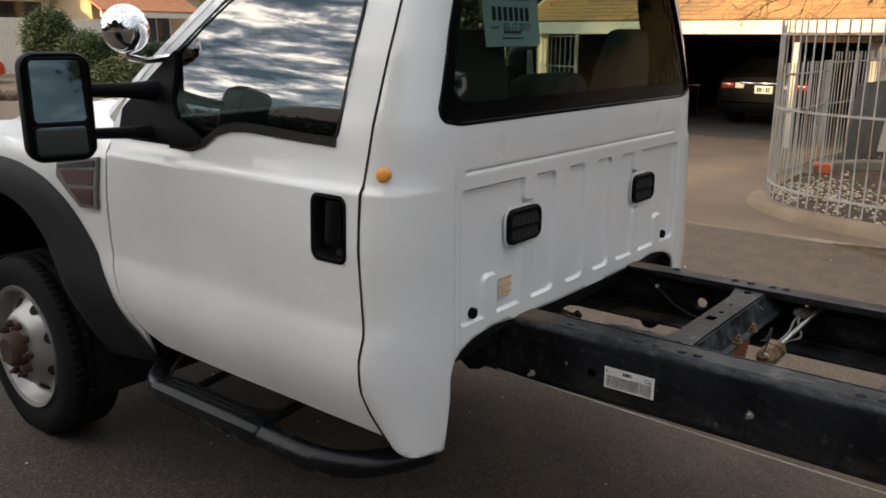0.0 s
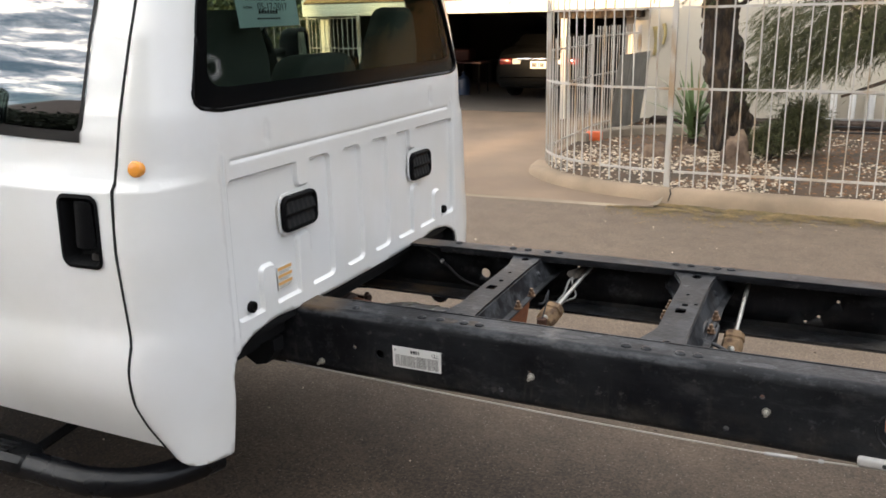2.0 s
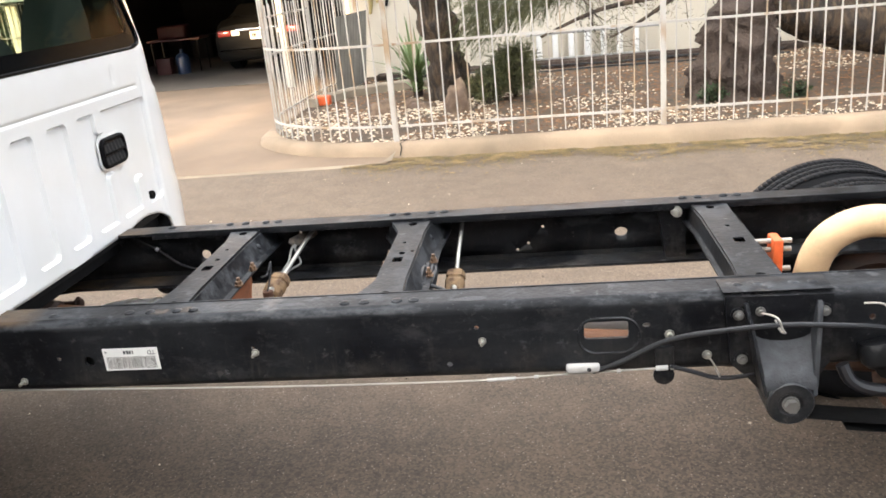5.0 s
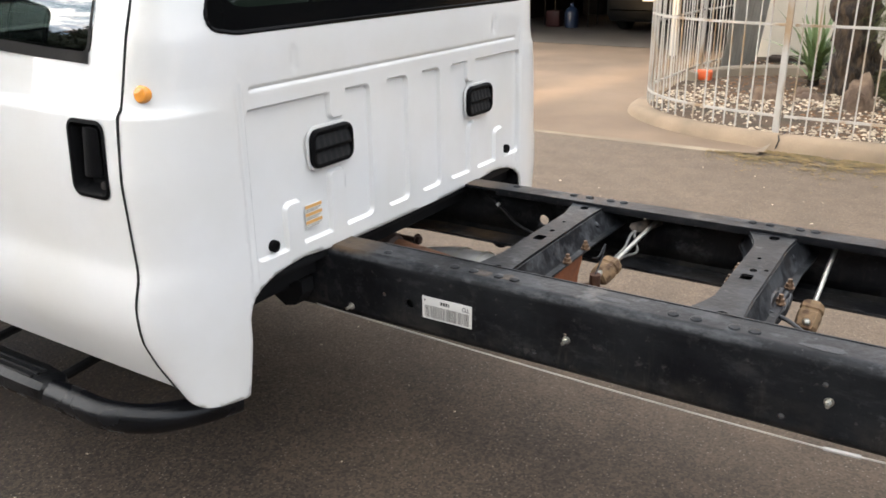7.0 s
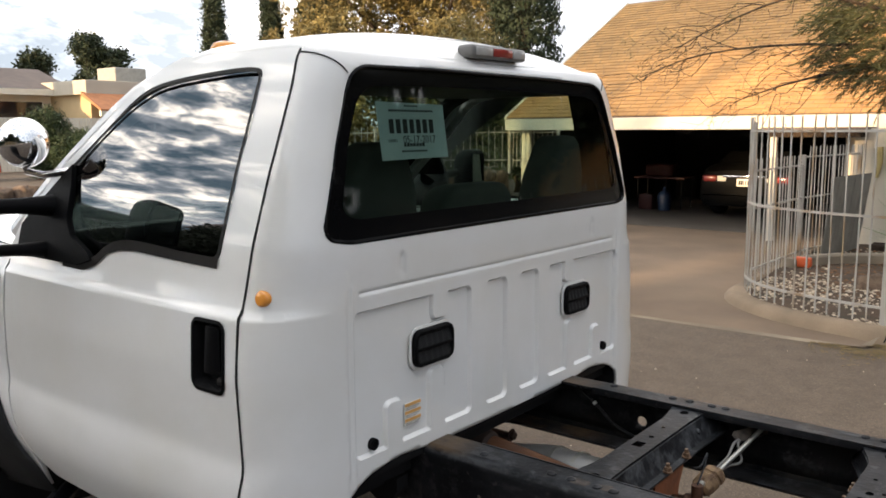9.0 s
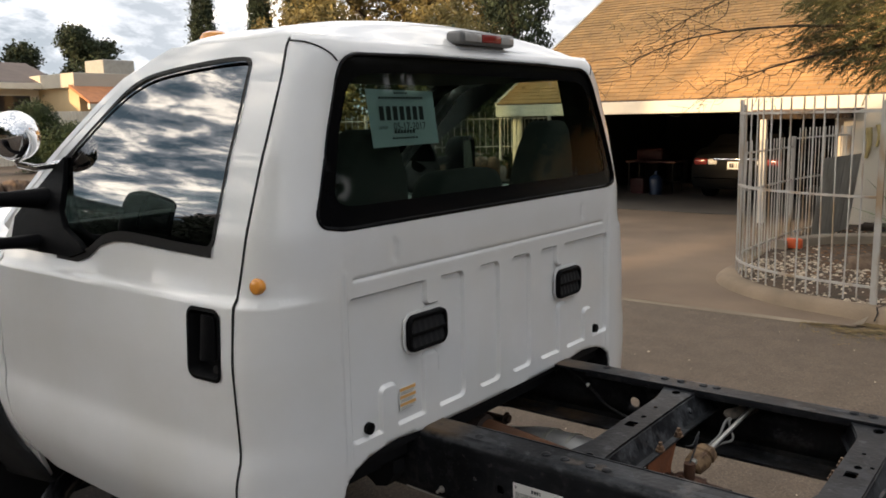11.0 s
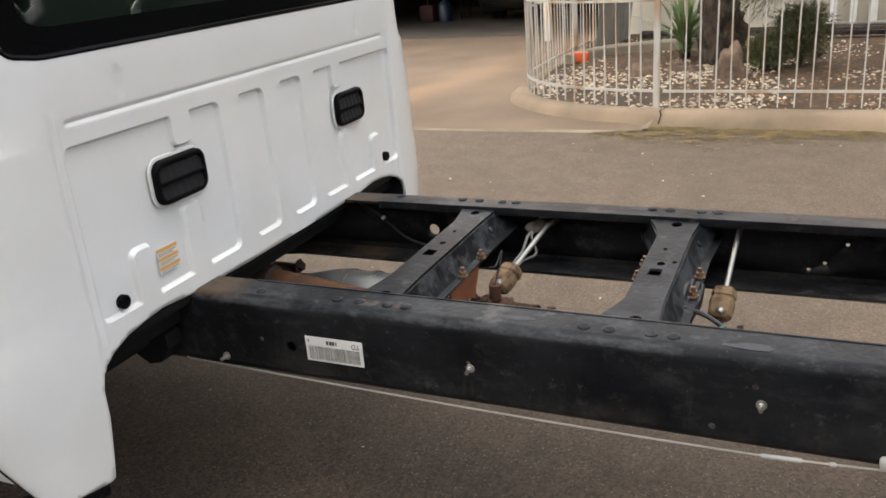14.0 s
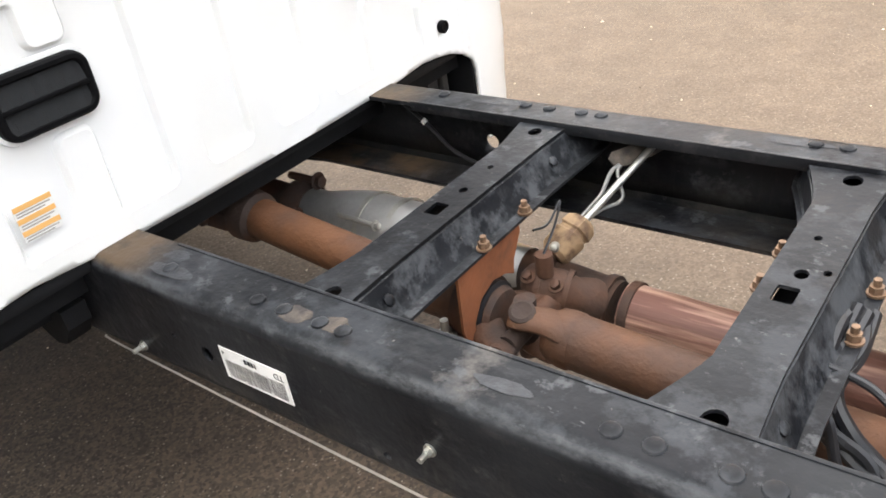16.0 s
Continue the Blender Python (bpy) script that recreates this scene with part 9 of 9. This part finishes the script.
def build_yard_things():
    # ladder leaning flat along the wall
    root = thing("ladder", "white aluminium ladder lying on edge against the wall", "ladder", (1.75, 10.45, 0.12))
    for z in (0.05, 0.42):
        part("stile", box(bmesh.new(), (-0.4, 0, z), (1.55, 0.07, z + 0.03), 0.006), "alu", root)
    for k in range(7):
        x = -0.25 + k * 0.238
        part("rung", box(bmesh.new(), (x, 0.01, 0.07), (x + 0.085, 0.06, 0.43), 0.008), "label_white", root, "flat white ladder rung")
    # low wooden sleepers along the wall's foot
    for k, (y, z) in enumerate(((10.15, 0.10), (9.95, 0.10))):
        bm = box(bmesh.new(), (-0.9, y, z), (5.2, y + 0.12, z + 0.10), 0.012)
        whole("timber_sleeper", bm, "dead_wood", "weathered grey timber lying along the wall", "timber", "timbers by the wall")
    # hoses lying along the timbers
    for dy, dz in ((0.0, 0.0), (-0.28, -0.03)):
        pts = [(-0.6 + 0.5 * k, 9.86 + dy + 0.06 * math.sin(k * 1.7 + dy * 9), 0.155 + dz) for k in range(12)]
        whole("garden_hose", ring_tube(bmesh.new(), smooth_line(pts, 4), 0.013, 8), "cable", "dark garden hose lying on the soil by the wall", "hose", "hoses by the wall")
    # mesh panel leaning at the fence, with yellow cloths hung above it
    bm = bmesh.new()
    xs = np.linspace(0, 1.35, 46)
    up = [bm.verts.new((-1.10 + 0.15 * (x / 1.35), 8.75 + x, 1.15)) for x in xs]
    for i, v in enumerate(up):
        v.co.x += 0.012 * math.sin(i * 1.4)
    dn = [bm.verts.new((v.co.x - 0.12, v.co.y, 0.12)) for v in up]
    for k in range(45):
        bm.faces.new((up[k], up[k + 1], dn[k + 1], dn[k]))
    bmesh.ops.solidify(bm, geom=list(bm.faces), thickness=0.004)
    whole("corrugated_sheet", bm, "galv", "grey corrugated sheet leaning behind the gate", "sheet metal")
    for k, (x, z, h) in enumerate(((-0.98, 1.48, 0.42), (-0.86, 1.52, 0.30), (-0.72, 1.50, 0.34))):
        bm = bmesh.new()
        limb(bm, [(x, 10.60, z), (x + 0.02, 10.59, z - h * 0.5), (x - 0.01, 10.60, z - h)], 0.05 if k == 0 else 0.03, 0.02, 8, 0.01)
        whole("hanging_cloth", bm, "yellow" if k < 2 else "interior", "faded yellow cloth hanging on the wall" if k < 2 else "dark strap hanging on the wall", "cloth")
    bm = box(bmesh.new(), (-1.32, 7.95, 0.12), (-1.12, 8.05, 0.24), 0.02, 2)
    whole("orange_marker", bm, "orange", "orange plastic marker at the gate's foot", "marker")
    bm = lathe(bmesh.new(), [(0, 0), (0, 0.10), (0.22, 0.12), (0.24, 0.125), (0.24, 0.11), (0.03, 0.09), (0.03, 0)], (0.98, 8.6, 0.10), (0, 0, 1), 18)
    whole("plant_pot", bm, "green_plastic", "green plastic plant pot beside the tree", "pot")


build_yard_things()


def build_stone_wall():
    """Low rough stone wall under the fence beyond the driveway."""
    a, b = Vector((-7.85, 11.62)), Vector((-11.6, 8.22))
    d = (b - a).normalized()
    root = thing("stone_wall", "low brown rubble stone wall under the far fence", "wall", (a.x, a.y, 0), math.degrees(math.atan2(d.y, d.x)))
    L = (b - a).length
    part("core", box(bmesh.new(), (0, -0.12, 0), (L, 0.12, 0.90)), "rock", root, smooth=False)
    rng = random.Random(31)
    for row in range(4):
        x = rng.uniform(0, 0.1)
        while x < L:
            w = rng.uniform(0.20, 0.38)
            for sy in (-1, 1):
                bm = bmesh.new()
                bmesh.ops.create_icosphere(bm, subdivisions=2, radius=1.0)
                k = rng.uniform(0, 50)
                for v in bm.verts:
                    q = 1 + 0.25 * noise.noise(v.co * 1.5 + Vector((k, 0, 0)))
                    v.co = Vector((x + w / 2 + v.co.x * w * 0.54 * q, sy * 0.10 + v.co.y * 0.09 * q, 0.12 + row * 0.235 + v.co.z * 0.135 * q))
                part("stone", bm, "rock", root)
            x += w


build_stone_wall()


# ---- the far side of the crossing ----
def build_tree(name, at, height, spread, seed, mat, label, leaf=0.35, clumps=260, trunk_mat="bark", per=16, low=0.45):
    rng = random.Random(seed)
    root = thing(name, label, "tree", at)
    bm = bmesh.new()
    limb(bm, [(0, 0, -0.2), (0.1, 0, height * 0.25), (0.0, 0.1, height * 0.55)], 0.035 * height, 0.018 * height, 9, 0.03)
    part("trunk", bm, trunk_mat, root)
    spots = []
    lobes = [(rng.gauss(0, spread * 0.42), rng.gauss(0, spread * 0.42), height * rng.uniform(low, 0.9), spread * rng.uniform(0.3, 0.5)) for k in range(9)]
    bm = bmesh.new()
    for lx, ly, lz, lr in lobes:
        limb(bm, [(0, 0, height * 0.38), (lx * 0.5, ly * 0.5, lz * 0.75), (lx, ly, lz)], 0.014 * height, 0.004 * height, 6)
    part("limbs", bm, trunk_mat, root)
    for k in range(clumps):
        lx, ly, lz, lr = rng.choice(lobes)
        d = Vector((rng.gauss(0, 1), rng.gauss(0, 1), rng.gauss(0, 1))).normalized() * lr * rng.uniform(0.5, 1.0)
        spots.append((lx + d.x, ly + d.y, lz + d.z * 0.8))
    leaf_mesh("crown", spots, mat, leaf, per, leaf * 0.7, rng, root, slim=0.5)
    return root


def build_cypress(at, height, r, seed):
    rng = random.Random(seed)
    root = thing("cypress_tree", "tall narrow dark green cypress", "tree", at)
    part("trunk", ring_tube(bmesh.new(), [(0, 0, -0.2), (0, 0, height * 0.5), (0, 0, height * 0.96)], [r * 0.22, r * 0.12, 0.02], 8), "bark", root)
    spots = []
    for k in range(1300 if r < 0.9 else 3600):
        f = rng.uniform(0.03, 1.0) ** 0.9
        rr = r * (min(1, f * 6) * (1 - f) ** 0.45) * (1 + 0.22 * noise.noise((k * 0.37, f * 9, seed)))
        a = rng.uniform(0, 6.28)
        q = rng.uniform(0.55, 1.0)
        spots.append((math.cos(a) * rr * q, math.sin(a) * rr * q, f * height))
    leaf_mesh("crown", spots, "leaf_dark", 0.14, 22, 0.10, rng, root, droop=-1.2, slim=0.32)
    return root


build_cypress((-31.2, 22.0, 0), 9.0, 0.86, 1)
build_cypress((-27.2, 22.0, 0), 8.6, 0.75, 2)
build_cypress((-24.0, 22.0, 0), 10.5, 1.55, 3)
build_cypress((-13.9, 21.5, 0), 15.5, 1.35, 4)
build_tree("broadleaf_tree", (-19.0, 22.5, 0), 9.0, 5.2, 5, "leaf_sunlit", "broad tree with golden sunlit foliage", 0.115, 3400, per=32)
build_tree("broadleaf_tree", (-15.5, 19.5, 0), 5.2, 3.2, 15, "leaf_sunlit", "broad tree with golden sunlit foliage", 0.10, 1200, per=32)
build_tree("broadleaf_tree", (-11.5, 17.5, 0), 3.4, 2.4, 6, "leaf", "olive-green tree beyond the fence", 0.22, 220)
build_tree("broadleaf_tree", (-10.8, 13.8, 0), 3.5, 2.2, 46, "leaf", "leafy olive tree behind the far fence", 0.13, 700, per=24, low=0.30)
build_tree("broadleaf_tree", (-14.0, 12.6, 0), 3.7, 2.4, 47, "leaf_sunlit", "leafy golden-green tree behind the far fence", 0.13, 800, per=24, low=0.30)
build_tree("broadleaf_tree", (-14.5, 16.2, 0), 4.0, 2.6, 48, "leaf", "leafy olive tree behind the far fence", 0.14, 700, per=24, low=0.30)
build_tree("pine_tree", (-52.0, 27.0, 0), 8.8, 3.0, 7, "leaf_dark", "pine tree rising behind the roofs", 0.24, 950, per=26)
build_tree("pine_tree", (-56.0, 20.0, 0), 7.6, 3.0, 17, "leaf_dark", "pine tree rising behind the roofs", 0.24, 800, per=26)
build_shrub((-30.0, 13.25, 0), 0.88, 2.65, 31, "round_bush", "round clipped olive-green bush before a white wall", "leaf_hedge", 1500, 0.11, 16)
build_shrub((-28.5, 13.9, 0), 0.95, 1.75, 32, "hedge_bush", "low rounded green hedge bush", "leaf_hedge", 1500, 0.11, 16)
build_shrub((-29.5, 17.6, 0), 1.2, 1.35, 33, "hedge_bush", "low rounded green hedge bush", "leaf_hedge", 1400, 0.11, 16)
build_shrub((-27.0, 14.2, 0), 1.3, 0.75, 34, "low_bush", "low spreading bright green bush", "leaf_hedge", 300, 0.14, 12)
build_shrub((-26.5, 16.0, 0), 1.2, 0.7, 35, "low_bush", "low spreading bright green bush", "leaf_hedge", 260, 0.14, 12)


def build_far_houses():
    # white board fence
    root = thing("board_fence", "white painted board fence across the crossing", "fence", (-36.1, 6.0, 0))
    part("rail", box(bmesh.new(), (-0.10, 0, 0.4), (-0.05, 13.0, 0.52)), "stucco_white", root, smooth=False)
    part("rail", box(bmesh.new(), (-0.10, 0, 1.9), (-0.05, 13.0, 2.02)), "stucco_white", root, smooth=False)
    board = None
    for k in range(80):
        if board is None:
            ob = part("board", box(bmesh.new(), (-0.05, 0, 0.03), (-0.02, 0.145, 2.40), 0.006, 1), "fascia", root, smooth=False)
            board = ob.data
        else:
            ob = new("board", board)
            ob.parent = root
        ob.location = (0, k * 0.1625, 0)
    # low pale house with a chimney
    root = thing("bungalow", "cream bungalow with a grey roof and a square chimney", "house", (-42, 14, 0))
    part("wall", box(bmesh.new(), (-5, -14, 0), (0, 6, 3.9)), "stucco", root, smooth=False)
    bm = prism(bmesh.new(), [(0.9, 3.75), (0.9, 3.9), (-3.2, 5.2), (-7, 3.9), (-7, 3.75)], -15, 6.5, "xz")
    part("roof", bm, "roof_dark", root, smooth=False)
    part("fascia", box(bmesh.new(), (0.88, -15, 3.62), (0.96, 6.5, 3.92)), "fascia", root, smooth=False)
    part("chimney", box(bmesh.new(), (-0.4, -0.6, 0), (1.2, 0.9, 5.2), 0.03), "stucco", root, smooth=False)
    for y in (-9.5, 3.6):
        w = part("window", box(bmesh.new(), (-0.02, y - 1.5, 2.2), (0.06, y + 1.5, 3.4), 0.01), "fascia", root, smooth=False)
        part("pane", box(bmesh.new(), (0.05, y - 1.4, 2.3), (0.075, y + 1.4, 3.3)), "window_dark", w, smooth=False)
    # yellow house with a terracotta entrance roof
    root = thing("stucco_house", "sunlit yellow stucco house with a terracotta porch roof", "house", (-38, 25, 0))
    part("wall", box(bmesh.new(), (-9, -5.5, 0), (0, 10, 3.6)), "stucco_tan", root, smooth=False)
    part("parapet", box(bmesh.new(), (-9.1, -5.8, 3.6), (0.15, 10, 4.3), 0.03), "stucco_white", root, smooth=False)
    part("cooler", box(bmesh.new(), (-3.0, -3.4, 4.3), (-1.2, -1.6, 5.1), 0.05), "galv", root, smooth=False)
    bm = prism(bmesh.new(), [(0.0, 3.55), (1.8, 2.75), (1.8, 2.85), (0.0, 3.72)], -6.0, -0.5, "xz")
    part("porch_roof", bm, "roof_orange", root, smooth=False)
    part("porch_beam", box(bmesh.new(), (1.6, -6.0, 2.5), (1.8, -0.5, 2.78), 0.02), "fascia", root, smooth=False)
    for y in (-5.8, -0.8):
        part("porch_post", box(bmesh.new(), (1.6, y, 0), (1.8, y + 0.22, 2.5), 0.02), "stucco_white", root, smooth=False)
    for y0, y1 in ((-2.9, -1.2), (3.0, 4.6)):
        w = part("window", box(bmesh.new(), (-0.05, y0, 1.25), (0.06, y1, 2.85), 0.012), "label_white", root, "white-framed window", smooth=False)
        for a, b in ((y0 + 0.08, (y0 + y1) / 2 - 0.04), ((y0 + y1) / 2 + 0.04, y1 - 0.08)):
            part("pane", box(bmesh.new(), (0.05, a, 1.33), (0.075, b, 2.77)), "window_dark", w, smooth=False)
    # stone edging and red car
    rng = random.Random(14)
    for k in range(16):
        build_rock("retaining_stone", (-21.5 + rng.uniform(-0.5, 0.5), 6.2 + k * 0.42, 0.06), (rng.uniform(0.25, 0.4), rng.uniform(0.2, 0.35), rng.uniform(0.2, 0.34)), 40 + k, "rock", "rough brown stone in a low edging wall")
    root = thing("red_car", "small red car parked by the white wall", "car", (-31, 9.6, 0))
    secs = [(-2.1, 0.5, 0.62, 0.30), (-1.9, 0.78, 0.72, 0.26), (-1.0, 0.84, 0.86, 0.22), (0.2, 0.86, 0.92, 0.22), (1.3, 0.84, 0.86, 0.24), (2.0, 0.72, 0.72, 0.3), (2.15, 0.5, 0.6, 0.35)]
    bm = bmesh.new()
    rows = []
    for y, w, zt, zb in secs:
        rows.append([bm.verts.new(p) for p in ((-w, y, zb), (-w, y, zt - 0.2), (-w * 0.85, y, zt), (0, y, zt + 0.04), (w * 0.85, y, zt), (w, y, zt - 0.2), (w, y, zb))])
    for a, b in zip(rows, rows[1:]):
        for k in range(7):
            bm.faces.new((a[k], a[(k + 1) % 7], b[(k + 1) % 7], b[k]))
    bm.faces.new(rows[0])
    bm.faces.new(rows[-1][::-1])
    bmesh.ops.recalc_face_normals(bm, faces=list(bm.faces))
    part("body", bm, "car_red", root)
    bm = bmesh.new()
    rows = [[bm.verts.new(p) for p in ((-0.70, y, 0.84), (-w, y, z), (0, y, z + 0.03), (w, y, z), (0.70, y, 0.84))] for y, z, w in ((-1.1, 0.9, 0.6), (-0.6, 1.26, 0.52), (0.3, 1.32, 0.52), (1.2, 0.92, 0.62))]
    for a, b in zip(rows, rows[1:]):
        for k in range(4):
            bm.faces.new((a[k], a[k + 1], b[k + 1], b[k]))
    part("cabin", bm, "window_dark", root)
    for x in (-0.8, 0.8):
        for y in (-1.35, 1.35):
            bm = lathe(bmesh.new(), [(-0.1, 0.2), (-0.1, 0.31), (0.1, 0.31), (0.1, 0.2), (0.07, 0.05), (0.07, 0)], (x, y, 0.31), (1 if x > 0 else -1, 0, 0), 20)
            part("wheel", bm, "rubber", root)


build_far_houses()


# ---- across the street, behind the camera: unseen houses and trees, added to keep the low sun off the road ----
def build_behind():
    for k, (x, w, h, d) in enumerate(((-51, 17.9, 2.5, -18.6), (-33, 17.0, 2.4, -18.6), (-18.1, 11.8, 3.5, -18.5), (-1.4, 16.8, 3.4, -18.5), (16, 17.9, 3.5, -18.6))):
        root = thing("bungalow", "unseen low brown bungalow, added as a dark reflection across the street" if k < 2 else "unseen low tan stucco bungalow, added across the street to block the sun", "house", (x, d, 0))
        # the first two walls are dark only for their reflection in the door
        part("wall", box(bmesh.new(), (-w / 2, -8, 0), (w / 2, 0, h)), "bark" if k < 2 else ("stucco_tan" if k % 2 else "stucco"), root, smooth=False)
        bm = prism(bmesh.new(), [(-8.6, h), (-4.0, h + (2.4 if x > -25 else 0.6)), (0.6, h), (0.6, h - 0.12), (-8.6, h - 0.12)], -w / 2, w / 2, "yz")
        part("roof", bm, "roof_dark", root, smooth=False)
        for q in (-0.28, 0.24):
            wn_ = part("window", box(bmesh.new(), (q * w - 0.9, -0.02, 1.0), (q * w + 0.9, 0.05, 2.3), 0.01), "label_white", root, smooth=False)
            part("pane", box(bmesh.new(), (q * w - 0.8, 0.04, 1.1), (q * w + 0.8, 0.07, 2.2)), "window_dark", wn_, smooth=False)
    for k, (x, y, h, s) in enumerate(((-42, -15, 2.4, 3.0), (-31, -13.5, 2.0, 2.6), (-4.2, -14, 7.2, 3.6), (-1, -13.5, 7.6, 4.2), (4, -14, 7.8, 4.2), (12, -14, 3.9, 3.6), (19, -13.5, 4.2, 4.0))):
        build_tree("unseen_tree", (x, y, 0), h, s, 60 + k, "leaf_dark", "unseen dense dark green tree, added across the street to shape the light", 0.34, 330 if h < 7 else 1000, per=18)
    for x, seed in ((-13.4, 121), (-11.2, 122), (-9.2, 123)):
        build_tree("unseen_tree", (x, -13.5, 0), 2.7, 2.2, seed, "leaf_dark", "unseen dense dark green tree, added across the street to shape the light", 0.22, 900, per=18, low=0.45)
    # added hedge row in extra dark leaves, a black treeline for the glass
    for k in range(9):
        build_shrub((-44.0 + 4.0 * k, -11.2, 0), 2.4, 2.35, 140 + k, "hedge_bush", "unseen tall hedge bush, added for the dark treeline in the door glass", "leaf_shade", 900, 0.26, 14)
    # unseen crowns added where they cast shade on the upper garage roof
    for x, seed, low in ((-24.2, 81, 0.80), (-22.0, 84, 0.82), (-20.0, 83, 0.85), (-18.3, 86, 0.88)):
        build_tree("roof_shade_tree", (x, -32, 0), 13.3, 3.0, seed, "leaf_dark", "unseen tall tree, added to shade the upper garage roof", 0.38, 1100, per=22, low=low)
    # unseen trees over the far yard and street's end, added to darken reflections
    for k, (x, y, h, s) in enumerate(((11.0, 8.6, 6.6, 4.2), (17.0, 9.5, 7.4, 4.6), (13.5, 16.5, 9.0, 5.0), (6.8, 13.5, 8.2, 4.2), (24, 8.0, 7.0, 4.6), (38, 4.0, 7.5, 5.0), (46, -9.0, 8.0, 5.2))):
        build_tree("reflection_tree", (x, y, 0), h, s, 90 + k, "leaf_dark", "unseen dense dark green tree, added to darken reflections in the cab's glass", 0.34, 900, per=18, low=0.22)
    structure("pavement", box(bmesh.new(), (-60, -13.2, 0), (60, -9.6, 0.12)), "concrete", "pale concrete pavement across the street", "pavement", smooth=False)


build_behind()
